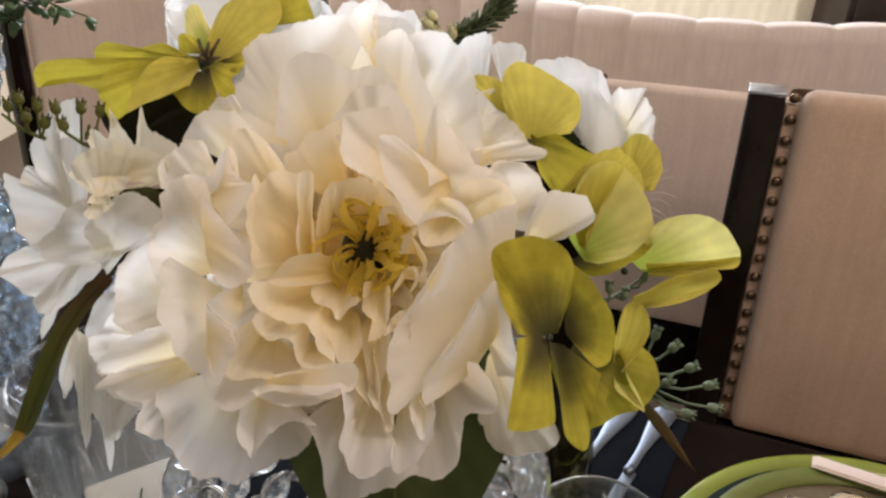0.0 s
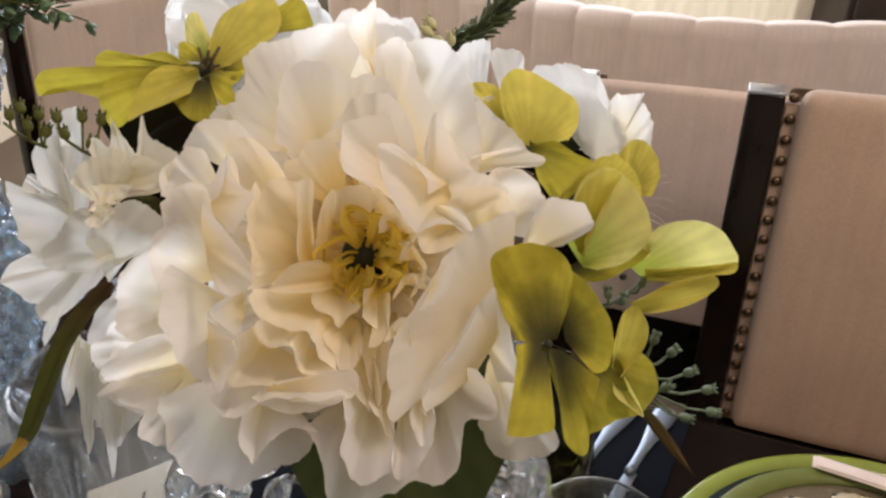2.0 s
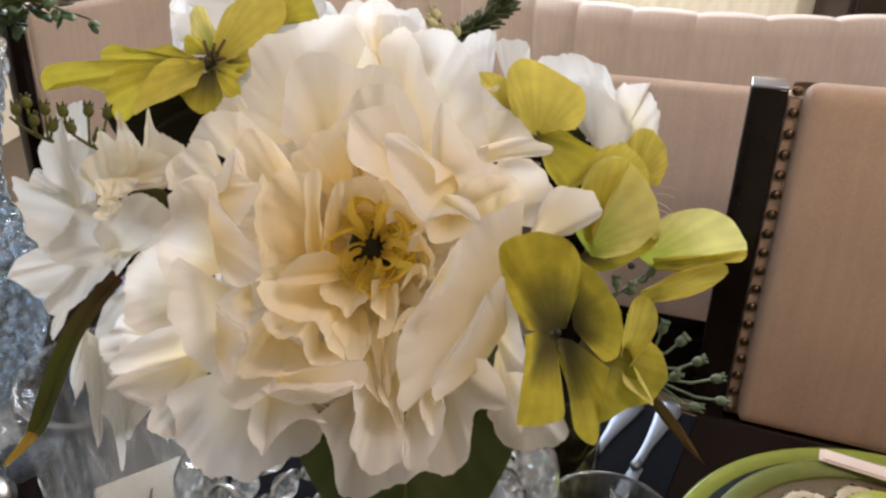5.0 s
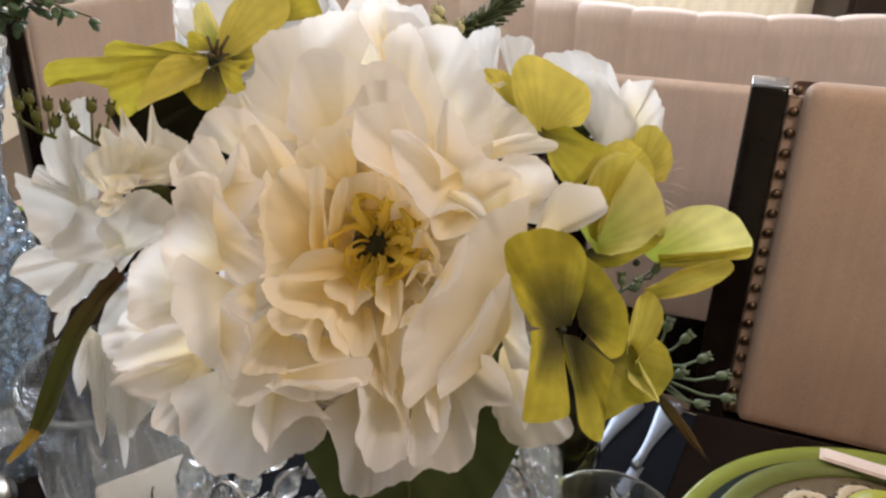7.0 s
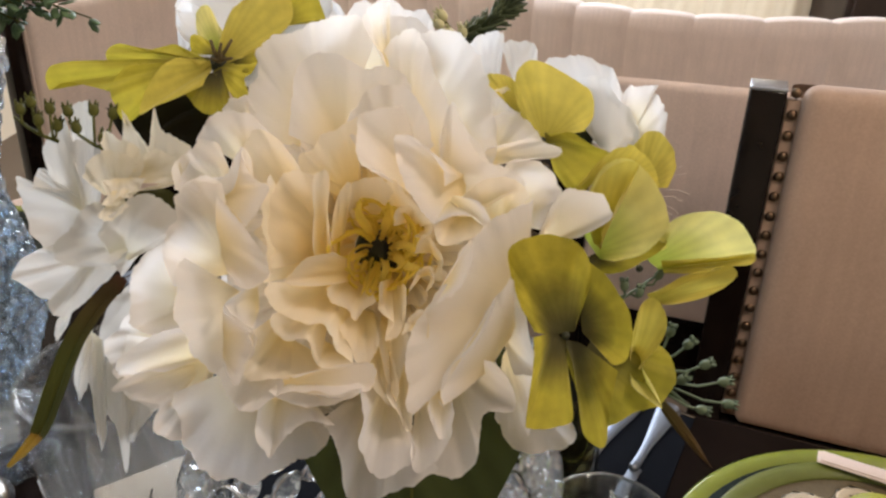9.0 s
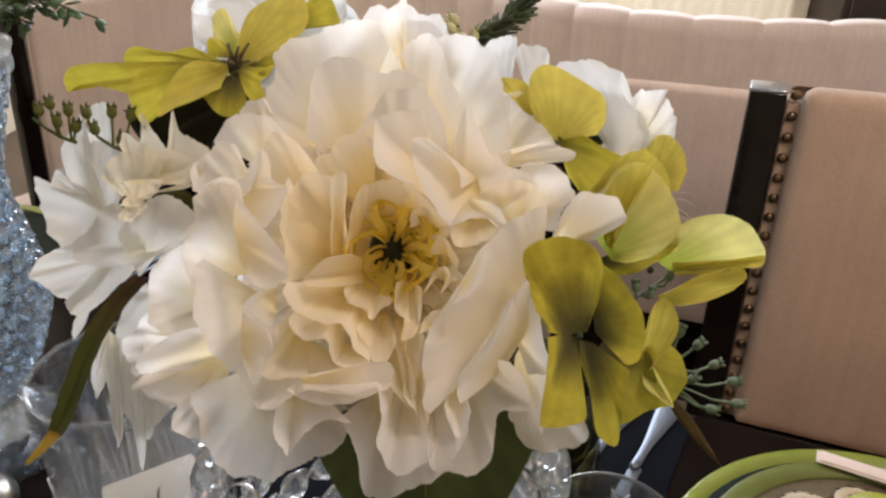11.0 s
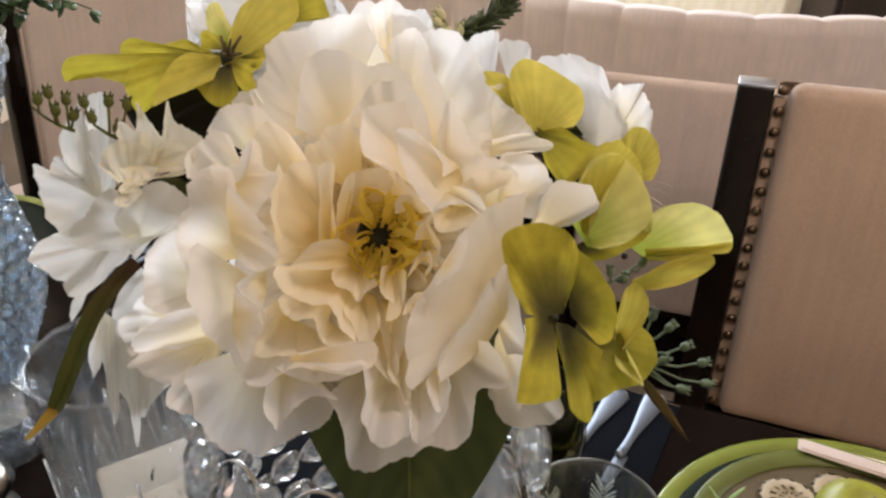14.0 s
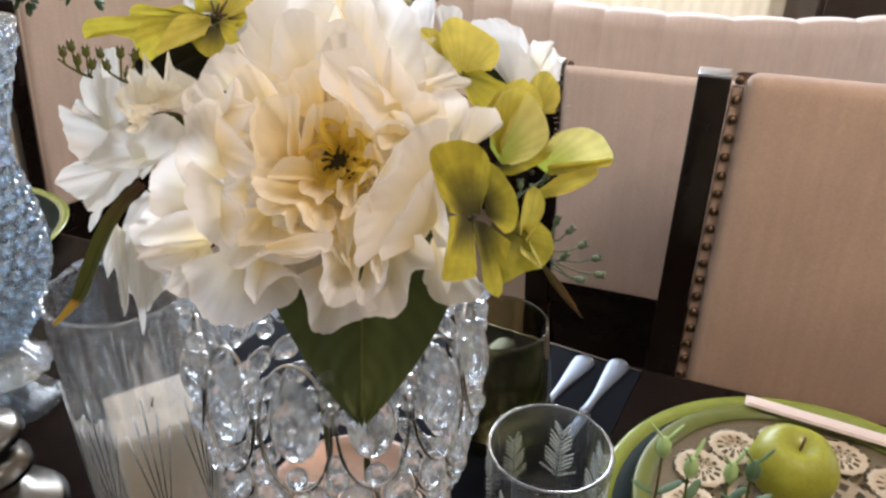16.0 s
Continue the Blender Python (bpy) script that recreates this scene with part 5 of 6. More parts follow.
R((-12.1, 0.1, -6.0), (-25.0, -5.3, 12.0), (-25.5, 3.1, 13.0), (-24.8, 12.2, 14.0), (-23.0, 19.0, 15.0), (-18.9, 20.5, 15.0), (-13.4, 19.2, 14.0), bulge=-4, mat=M_PEONYIN)
R((-13.5, -4.8, 0.0), (-13.2, 0.1, 17.0), (-12.9, 9.0, 18.0), (-12.2, 18.1, 19.0), (-8.7, 18.6, 19.0), (-9.4, 9.0, 17.0), (-9.0, 1.6, 15.0), bulge=-1, neck=5, mat=M_PEONYIN, ripple=0.2)
R((-9.1, 0.1, -3.0), (-9.2, 3.1, 12.0), (-8.0, 10.8, 13.0), (-5.5, 15.9, 14.0), (-3.4, 16.5, 14.0), (-4.8, 9.3, 11.0), bulge=-1, neck=4, mat=M_PEONYIN)
R((-2.0, 6.8, -6.0), (-5.8, 12.5, 9.0), (-3.7, 17.8, 11.0), (3.4, 18.8, 12.0), (7.7, 15.1, 12.0), bulge=-3, mat=M_PEONYIN)
R((10.0, 6.7, -2.0), (4.7, 17.1, 10.0), (7.9, 18.5, 15.0), (11.4, 14.3, 17.0), (15.3, 10.1, 19.0), (18.7, 6.6, 19.0), bulge=-2, mat=M_PEONYIN)
R((-4.2, -6.4, 2.0), (-8.4, -1.0, 13.0), (-13.4, -2.2, 16.0), (-17.7, -5.6, 17.0), (-20.0, -8.6, 17.0), (-14.0, -9.9, 17.0), (-7.8, -9.5, 14.0), bulge=0, neck=5, mat=M_PEONYIN, ripple=0.4)
R((-8.1, -13.1, -2.0), (-24.7, -8.6, 17.0), (-24.4, -12.5, 19.0), (-22.7, -16.0, 21.0), (-18.8, -17.4, 22.0), (-13.5, -18.9, 23.0), (-9.1, -18.9, 23.0), (-7.3, -21.5, 24.0), (-5.9, -25.1, 24.0), (-2.0, -28.8, 25.0), bulge=-4, neck=8, mat=M_PEONYIN)
R((-13.1, -16.9, 2.0), (-22.8, -16.7, 22.0), (-21.9, -20.8, 24.0), (-18.3, -22.7, 24.0), (-13.7, -22.5, 25.0), (-12.3, -25.0, 25.0), (-10.7, -29.7, 25.0), bulge=-4, mat=M_PEONYIN)
R((-10.3, -27.1, 4.0), (-13.7, -23.2, 22.0), (-11.4, -28.7, 24.0), (-6.6, -29.7, 25.0), (-1.6, -29.3, 25.0), bulge=-3, mat=M_PEONYIN)
R((-3.7, -8.1, 0.0), (-9.8, -10.3, 13.0), (-8.5, -14.3, 14.0), (-4.1, -16.4, 15.0), (-2.2, -18.9, 16.0), (0.2, -16.2, 15.0), (3.2, -14.0, 13.0), bulge=-1, neck=5, mat=M_PEONYIN)
R((-1.0, -17.7, 2.0), (-6.2, -20.5, 17.0), (-3.5, -24.5, 19.0), (-1.5, -29.2, 21.0), (1.5, -29.9, 21.0), (3.7, -26.4, 20.0), (4.1, -23.7, 18.0), bulge=-2, neck=5, mat=M_PEONYIN)
R((7.4, -9.3, 2.0), (4.2, -9.1, 13.0), (4.2, -15.9, 14.0), (8.0, -19.5, 16.0), (5.7, -23.5, 17.0), (9.3, -22.3, 17.0), (10.7, -18.0, 15.0), (11.1, -10.6, 13.0), bulge=-1, neck=4, mat=M_PEONYIN)
R((6.1, -19.5, 0.0), (3.4, -23.3, 15.0), (5.5, -31.1, 18.0), (8.0, -37.0, 20.0), (10.5, -30.8, 20.0), (11.8, -23.0, 18.0), bulge=-2, neck=6, mat=M_PEONYIN)
R((16.6, -7.8, 6.0), (11.8, -12.2, 14.0), (13.5, -8.3, 14.0), (14.7, -5.7, 14.0), (18.0, -5.1, 14.0), (18.6, -9.0, 14.0), (16.5, -11.5, 14.0), bulge=0, neck=3, mat=M_PEONYIN)
R((19.2, -3.1, 4.0), (13.8, -1.4, 14.0), (14.7, 1.6, 15.0), (17.0, 3.4, 15.0), (19.4, 0.1, 15.0), (21.2, -3.7, 15.0), (19.1, -7.7, 14.0), (16.5, -5.3, 13.0), bulge=0, neck=4, mat=M_PEONYIN)
R((14.3, 6.5, 2.0), (8.3, 6.2, 12.0), (9.3, 10.0, 13.0), (12.7, 11.0, 14.0), (18.5, 6.7, 15.0), (17.0, 2.8, 14.0), (13.4, 3.1, 13.0), bulge=0, neck=4, mat=M_PEONYIN)
R((16.3, -21.2, 20.0), (11.1, -21.8, 24.0), (11.9, -18.6, 24.0), (15.4, -15.7, 25.0), (17.2, -17.0, 26.0), (16.7, -23.3, 27.0), bulge=0, mat=M_PEONYIN)
# deep petals closing the back
R((-49.5, -30.7, -10.0), (-67.9, -24.1, 2.0), (-70.7, -31.9, 4.0), (-67.8, -39.8, 4.0), (-59.0, -43.4, 4.0), (-51.8, -45.0, 4.0), bulge=-1)
R((1.7, 47.9, -18.0), (-12.3, 63.8, -7.0), (-4.1, 71.2, -9.0), (4.3, 73.9, -10.0), (11.1, 71.0, -10.0), (18.0, 63.9, -9.0), bulge=-1)
# stamens round the dark heart
rs = random.Random(5)
for i in range(58):
    a = rs.uniform(0, 6.28)
    r0, r1 = rs.uniform(2.8, 6.5), rs.uniform(9, 16)
    h0, h1 = rs.uniform(-9, -4), rs.uniform(-2, 10)
    bend, k2, curl = rs.uniform(-1.3, 1.3), rs.uniform(1.5, 5), rs.uniform(0.5, 2.6)
    pts = []
    for k in range(10):
        q = k / 9
        r = r0 + (r1 - r0) * math.sin(q * 1.55)
        b = a + bend * q * q + 0.2 * math.sin(k2 * 2 * q + i)
        pts.append(Vector((2.5 + r * math.cos(b), r * math.sin(b), h0 + (h1 - h0) * math.sin(q * curl))) * MM)
    bm = tube(pts, rs.uniform(0.0004, 0.0008), 5, 0.8)
    lay = bm.verts.layers.float_vector.new("along")
    for vert in bm.verts:
        vert[lay] = (0.35 + 0.5 * rs.random(), 0, 0)
    part("stamen", bm, M_STAMEN, peony)
# broader yellow petaloids that curl over the heart
for a, r, w, h, tw in ((118, 14, 3.2, 9, 70), (75, 12, 2.6, 8, -40), (8, 11, 3.4, 10, 80), (-22, 13, 3.6, 8, -70), (-60, 8, 2.6, 9, 60), (-97, 16, 3.8, 9, 30), (205, 13, 2.2, 5, -40)):
    c, q = math.cos(radians(a)), math.sin(radians(a))
    petal(peony, M_STAMEN, (2.5 + 4 * c, 4 * q, -6), (2.5 + r * c + 1.5 * q, r * q - 1.5 * c, h), w, 3, 0.5, 0.5, 1, twist=tw, curl=2.0, seed=100 + a, name="stamen", nu=6, nv=9, jag=0.1)

# ---- white bloom at the peony's side
wl = flower("white_bloom", "small white bloom with pointed petals", (-83.5, 13.8, -24.0), 5, M_FOAM)


def W(parent, base, tip, width, **k):
    k.setdefault("seed", 200 + len(parent.children) * 3 + int(abs(base[0])))
    return petal(parent, k.pop("mat", M_DULLWHITE if parent == wl else M_WHITE), base, tip, width, **k)


def WR(base, *rim, **k):
    k.setdefault("seed", 700 + len(wl.children))
    k.setdefault("jag", 0.6)
    k.setdefault("flare", 1.0)
    return loft(wl, k.pop("mat", M_DULLWHITE), base, rim, **{**dict(ripple=0.9, pleat=0.55, frill=0.7), **k})


WR((-92.5, 18.1, -22.0), (-97.2, 35.9, -20.0), (-95.4, 44.8, -20.0), (-92.3, 46.9, -20.0), (-89.7, 45.7, -20.0), (-88.6, 35.9, -20.0), bulge=-1)
WR((-86.9, 12.5, -18.0), (-99.6, -0.3, -16.0), (-107.5, 7.2, -17.0), (-110.2, 16.0, -17.0), (-110.7, 23.0, -17.0), (-107.8, 22.0, -16.0), (-103.7, 19.9, -15.0), (-97.0, 19.2, -14.0), bulge=-2)
WR((-88.1, 12.4, -17.0), (-104.6, 19.3, -15.0), (-105.5, 23.8, -16.0), (-103.8, 25.2, -16.0), (-101.7, 24.7, -16.0), (-97.4, 20.6, -14.0), bulge=-2)
WR((-88.9, 12.3, -15.0), (-100.7, 22.5, -15.0), (-102.0, 31.2, -15.0), (-99.7, 35.9, -15.0), (-96.7, 41.2, -15.0), (-93.9, 37.5, -14.0), (-92.1, 31.3, -13.0), (-88.5, 20.7, -11.0), bulge=-2)
WR((-87.3, 8.7, -12.0), (-92.5, 32.9, -12.0), (-86.8, 33.6, -11.0), (-82.8, 30.8, -10.0), (-81.3, 23.9, -9.0), (-81.5, 15.3, -8.0), bulge=-2)
WR((-83.9, -1.6, -12.0), (-97.3, 2.2, -13.0), (-107.2, -0.8, -15.0), (-111.7, -6.0, -16.0), (-110.4, -8.7, -16.0), (-104.6, -13.0, -15.0), (-97.4, -15.9, -14.0), bulge=-2)
WR((-82.8, 0.1, -10.0), (-99.4, -15.1, -12.0), (-96.8, -18.9, -12.0), (-92.8, -19.8, -11.0), (-86.3, -14.4, -10.0), (-77.6, -6.7, -8.0), (-72.5, -1.6, -6.0), bulge=-1)
WR((-70.6, 2.6, -2.0), (-75.4, -5.1, 0.0), (-86.5, -4.4, -4.0), (-93.9, -0.1, -6.0), (-87.9, 6.4, -3.0), (-81.9, 11.5, 0.0), (-76.5, 13.8, 2.0), bulge=1)
WR((-73.2, -2.4, -4.0), (-76.6, 6.2, 4.0), (-72.1, 10.4, 5.0), (-66.9, 14.3, 6.0), (-61.4, 15.9, 6.0), (-57.0, 13.6, 5.0), (-53.4, 8.9, 4.0), (-54.5, 6.2, 3.0), (-57.8, 2.3, 2.0), bulge=2)
WR((-64.9, 1.8, -4.0), (-72.9, -6.9, -4.0), (-74.3, -3.2, -4.0), (-69.8, 0.1, -2.0), (-64.5, 0.1, 0.0), bulge=0)
# narrow creamy petals crowded over its heart
WR((-77.6, 17.0, -8.0), (-84.5, 21.3, -4.0), (-83.2, 25.0, -4.0), (-77.7, 29.0, -3.0), (-72.2, 28.1, -2.0), (-67.4, 24.6, -1.0), bulge=-1, mat=M_CREAM)
WR((-73.4, 18.7, -8.0), (-79.0, 31.5, -5.0), (-77.8, 35.1, -5.0), (-72.7, 31.5, -3.0), (-68.1, 29.7, -2.0), (-64.9, 24.6, -1.0), bulge=-1, mat=M_CREAM)
WR((-68.3, 21.9, -6.0), (-73.5, 32.5, -4.0), (-72.7, 39.9, -4.0), (-70.9, 38.8, -3.0), (-67.3, 33.8, -2.0), (-63.3, 27.9, -1.0), bulge=-1, mat=M_CREAM)
WR((-64.1, 20.2, -6.0), (-65.2, 29.4, -2.0), (-63.5, 33.8, -2.0), (-62.4, 41.2, -2.0), (-60.3, 35.3, -1.0), (-56.6, 31.9, 0.0), (-51.1, 28.5, 1.0), (-53.0, 22.5, 1.0), bulge=-1, mat=M_CREAM)
WR((-68.2, 21.7, -4.0), (-64.5, 27.8, 0.0), (-60.3, 28.9, 1.0), (-54.6, 26.0, 1.0), (-53.6, 22.0, 1.0), (-58.2, 19.2, 1.0), bulge=-1, mat=M_CREAM)
WR((-72.4, 21.3, -4.0), (-77.8, 20.0, 0.0), (-73.9, 15.3, 3.0), (-69.4, 15.7, 4.0), (-65.4, 16.9, 4.0), (-63.1, 20.5, 3.0), bulge=-1, mat=M_CREAM)
WR((-71.3, 17.5, 0.0), (-75.8, 14.5, 3.0), (-74.2, 12.7, 4.0), (-69.7, 13.4, 5.0), (-67.0, 15.2, 5.0), bulge=0, mat=M_CREAM)
WR((-72.6, 14.7, 0.0), (-76.1, 9.7, 4.0), (-72.9, 8.7, 5.0), (-69.3, 10.2, 6.0), (-66.6, 12.7, 6.0), bulge=0, mat=M_CREAM)
WR((-70.4, 16.2, 2.0), (-68.6, 14.9, 4.0), (-63.0, 17.7, 4.0), (-57.9, 19.0, 3.0), (-54.2, 19.8, 2.0), (-58.3, 17.6, 3.0), bulge=0, neck=2, mat=M_CREAM)
WR((-72.2, -18.7, -21.0), (-78.0, -10.6, -20.0), (-83.9, -16.9, -20.0), (-87.5, -26.7, -20.0), (-87.9, -36.5, -20.0), (-80.7, -46.4, -20.0), (-70.9, -47.3, -20.0), bulge=1)
WR((-70.8, -28.7, -22.0), (-87.1, -30.6, -22.0), (-92.5, -37.8, -22.0), (-88.9, -48.6, -22.0), (-79.9, -54.9, -22.0), (-69.0, -50.4, -22.0), bulge=1)
# hanging petals under it
WR((-93.6, -17.3, -14.0), (-98.4, -23.0, -14.0), (-98.8, -27.0, -14.0), (-96.7, -26.0, -14.0), (-93.5, -20.7, -13.0), bulge=0)
WR((-88.3, -26.0, -14.0), (-92.7, -36.4, -14.0), (-92.2, -43.4, -14.0), (-91.5, -46.5, -14.0), (-90.1, -45.1, -14.0), (-88.7, -39.9, -14.0), (-86.6, -29.5, -14.0), bulge=1)
WR((-86.2, -26.1, -15.0), (-90.3, -31.4, -15.0), (-88.0, -41.9, -15.0), (-87.1, -52.3, -15.0), (-85.4, -61.1, -15.0), (-84.0, -59.3, -15.0), (-82.7, -52.3, -15.0), (-83.3, -36.6, -15.0), bulge=1)
WR((-79.3, -28.1, -17.0), (-85.5, -36.9, -17.0), (-83.7, -49.3, -17.0), (-80.2, -59.9, -17.0), (-78.4, -68.7, -17.0), (-77.0, -61.6, -17.0), (-76.7, -52.8, -17.0), (-70.5, -44.0, -17.0), bulge=1)
WR((-75.4, -37.1, -18.0), (-78.9, -44.2, -18.0), (-77.1, -58.4, -18.0), (-73.6, -53.9, -18.0), (-69.7, -48.3, -18.0), bulge=0)

# ---- white bloom behind the top
wt = flower("white_bloom", "white bloom showing behind the peony", (-38.5, 72.9, -36.0), 8, M_FOAM)
for i in range(11):
    a = 2 * math.pi * i / 11
    W(wt, (-38.5, 72.9, -36.0), tuple(Vector((-38.0, 72.3, -34.0)) + Vector((27 * math.cos(a), 19 * math.sin(a), 4 * (i % 3)))), 22, bulge=5, cup=0.3, seed=300 + i)

# ---- white peony behind the other side
wr = flower("white_peony", "half-hidden white peony turned away", (66.5, 43.8, -34.0), 10, M_FOAM)
SOFT = dict(frill=1.0, ripple=1.2, pleat=0.4, flare=0.8, jag=0.8)
loft(wr, M_WHITE, (74.5, 34.6, -36.0), ((52.4, 46.2, -27.0), (55.1, 59.5, -27.0), (62.5, 62.2, -27.0), (69.9, 60.9, -27.0), (77.3, 55.4, -27.0), (82.2, 47.1, -27.0), (85.7, 36.8, -26.0)), bulge=6, seed=331, **SOFT)
loft(wr, M_WHITE, (75.3, 32.0, -31.0), ((61.1, 42.6, -18.0), (63.2, 50.8, -15.0), (70.0, 52.3, -14.0), (77.2, 44.7, -15.0), (82.1, 38.0, -17.0), (83.2, 32.0, -18.0)), bulge=4, seed=332, **SOFT)
loft(wr, M_PEONY, (81.9, 35.1, -27.0), ((78.6, 43.2, -21.0), (78.7, 48.4, -20.0), (83.7, 50.9, -20.0), (89.6, 50.9, -20.0), (88.2, 48.0, -20.0), (92.1, 43.2, -21.0), (91.2, 34.2, -21.0)), bulge=2, seed=334, **SOFT)
loft(wr, M_WHITE, (37.3, 48.4, -20.0), ((29.1, 61.5, -14.0), (34.9, 64.8, -14.0), (39.6, 65.2, -14.0), (40.4, 61.0, -14.0), (39.0, 52.3, -14.0)), bulge=1, seed=354, **SOFT)
loft(wr, M_WHITE, (46.4, 48.8, -22.0), ((40.5, 62.7, -20.0), (42.6, 65.9, -20.0), (49.8, 63.6, -20.0), (52.1, 59.1, -20.0), (50.7, 51.9, -20.0)), bulge=1, seed=355, **SOFT)

for k in range(7):
    s = Vector((87.4, 20.7, -8.0)) + Vector((0, -2.0 * k, 0))
    e = s + Vector((5.5 + (k % 3), 3.0 - 2.2 * k + (k % 2) * 2, 1))
    part("thread", tube([s * MM, (s.lerp(e, 0.5) + Vector((0, 0.8, 0.4))) * MM, e * MM], 0.00012, 4, 0.5), M_NAPKIN, wr)

# ---- chartreuse hydrangea florets
def floret(label, heart, r=1.1):
    return flower("hydrangea_floret", label, heart, r, M_POD)


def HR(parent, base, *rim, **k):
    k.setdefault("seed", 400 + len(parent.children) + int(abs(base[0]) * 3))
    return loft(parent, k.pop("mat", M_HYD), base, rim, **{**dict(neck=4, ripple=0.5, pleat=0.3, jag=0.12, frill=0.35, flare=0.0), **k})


h1 = floret("chartreuse hydrangea floret", (-47.1, 57.5, -14.0), 3.2)
HR(h1, (-49.4, 57.0, -12.0), (-81.0, 58.3, -15.0), (-92.4, 58.8, -15.0), (-99.3, 57.4, -15.0), (-101.4, 53.4, -15.0), (-100.2, 49.9, -15.0), (-94.4, 52.0, -14.0), (-85.2, 50.0, -13.0), (-79.5, 48.4, -12.0), bulge=1)
HR(h1, (-49.7, 57.6, -13.0), (-82.4, 58.0, -16.0), (-82.4, 62.4, -16.0), (-78.0, 64.2, -16.0), (-71.4, 61.6, -15.0), (-61.8, 63.7, -15.0), (-58.8, 61.9, -14.0), (-56.6, 57.3, -13.0), bulge=1)
HR(h1, (-58.0, 55.3, -12.0), (-69.2, 57.0, -12.0), (-74.4, 56.1, -12.0), (-78.5, 51.6, -11.0), (-78.6, 47.1, -10.0), (-75.1, 39.9, -8.0), (-72.5, 38.7, -8.0), (-68.7, 41.8, -9.0), (-64.1, 47.9, -10.0), bulge=1)
HR(h1, (-48.3, 55.6, -10.0), (-51.4, 55.1, -8.0), (-55.7, 57.1, -6.0), (-60.3, 54.8, -5.0), (-65.3, 48.5, -5.0), (-67.4, 39.9, -4.0), (-62.0, 42.2, -3.0), (-54.5, 45.5, -3.0), (-49.5, 48.5, -5.0), bulge=1, mat=M_HYDBRIGHT)
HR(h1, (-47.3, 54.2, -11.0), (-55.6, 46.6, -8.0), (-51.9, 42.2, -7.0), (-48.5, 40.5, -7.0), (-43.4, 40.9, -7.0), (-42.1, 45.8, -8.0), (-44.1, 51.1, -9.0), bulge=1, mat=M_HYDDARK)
HR(h1, (-46.8, 55.6, -12.0), (-43.6, 49.6, -10.0), (-41.3, 45.7, -10.0), (-37.7, 46.8, -11.0), (-38.7, 51.8, -12.0), (-36.7, 54.3, -13.0), (-34.7, 57.9, -14.0), bulge=1)
HR(h1, (-45.9, 58.1, -13.0), (-45.7, 66.2, -14.0), (-44.3, 72.6, -15.0), (-40.2, 77.4, -16.0), (-33.5, 80.4, -17.0), (-26.4, 79.5, -17.0), (-25.3, 70.3, -16.0), (-32.7, 63.1, -14.0), (-37.9, 59.3, -14.0), bulge=2, mat=M_HYDBRIGHT)
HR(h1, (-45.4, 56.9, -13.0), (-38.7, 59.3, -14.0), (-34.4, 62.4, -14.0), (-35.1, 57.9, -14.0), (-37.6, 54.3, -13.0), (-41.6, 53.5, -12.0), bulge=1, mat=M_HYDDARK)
HR(h1, (-28.4, 71.0, -18.0), (-26.9, 78.4, -19.0), (-19.9, 82.3, -20.0), (-15.3, 73.1, -19.0), (-17.1, 71.6, -19.0), (-24.9, 70.6, -18.0), bulge=1)
HR(h1, (-47.6, 59.9, -13.0), (-55.6, 60.1, -14.0), (-55.6, 65.4, -14.0), (-53.9, 66.5, -15.0), (-50.1, 64.1, -14.0), (-48.0, 61.3, -14.0), bulge=1)
HR(h1, (-46.6, 60.4, -15.0), (-55.0, 67.4, -18.0), (-56.2, 74.9, -19.0), (-51.8, 76.6, -19.0), (-48.4, 70.7, -17.0), (-45.5, 66.5, -15.0), bulge=1, mat=M_HYDPALE)
for k in range(6):
    root = Vector((-45.9, 57.1, -11.0))
    part("stamen", tube([root * MM, (root + Vector((1.5 * (k % 3 - 0.6), 2.2 * (k // 3), 2.5))) * MM, (root + Vector((3.2 * (k % 3 - 0.5), 4.5 * (k // 3) + k % 2, 4.0))) * MM], 0.0007, 5, 0.7), M_STALK, h1)

h2 = floret("chartreuse hydrangea floret", (49.3, 29.8, 6.0))
HR(h2, (50.4, 30.9, 4.0), (44.0, 36.0, 4.0), (42.2, 43.4, 3.0), (42.9, 50.1, 2.0), (46.7, 53.3, 1.0), (52.4, 52.3, 1.0), (60.5, 47.9, 1.0), (64.3, 42.8, 2.0), (64.6, 37.8, 3.0), (61.6, 32.5, 4.0), bulge=2, mat=M_HYDBRIGHT, pleat=0.6)
HR(h2, (50.3, 30.3, 5.0), (51.6, 30.8, 7.0), (56.9, 31.7, 8.0), (62.2, 28.1, 9.0), (68.1, 25.0, 9.0), (65.1, 21.0, 10.0), (59.7, 15.6, 10.0), (56.8, 14.9, 9.0), (52.4, 20.5, 7.0), bulge=1)
HR(h2, (42.7, 39.2, 0.0), (34.3, 47.8, -2.0), (35.0, 50.8, -2.0), (39.5, 50.0, -1.0), (42.7, 47.3, 0.0), (42.4, 42.4, 0.0), bulge=1, mat=M_HYDBRIGHT)

h3 = floret("chartreuse hydrangea floret with a pale half-open bud", (65.2, 0.1, 6.0))
HR(h3, (79.1, 18.2, -2.0), (76.6, 29.1, 0.0), (80.2, 32.7, 0.0), (84.0, 32.5, 1.0), (87.7, 28.5, 1.0), (88.2, 22.7, 2.0), (85.5, 16.5, 3.0), bulge=1, mat=M_HYDBRIGHT)
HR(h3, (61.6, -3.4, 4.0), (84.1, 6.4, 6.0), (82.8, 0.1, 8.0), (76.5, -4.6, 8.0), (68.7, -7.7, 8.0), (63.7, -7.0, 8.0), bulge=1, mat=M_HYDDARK)
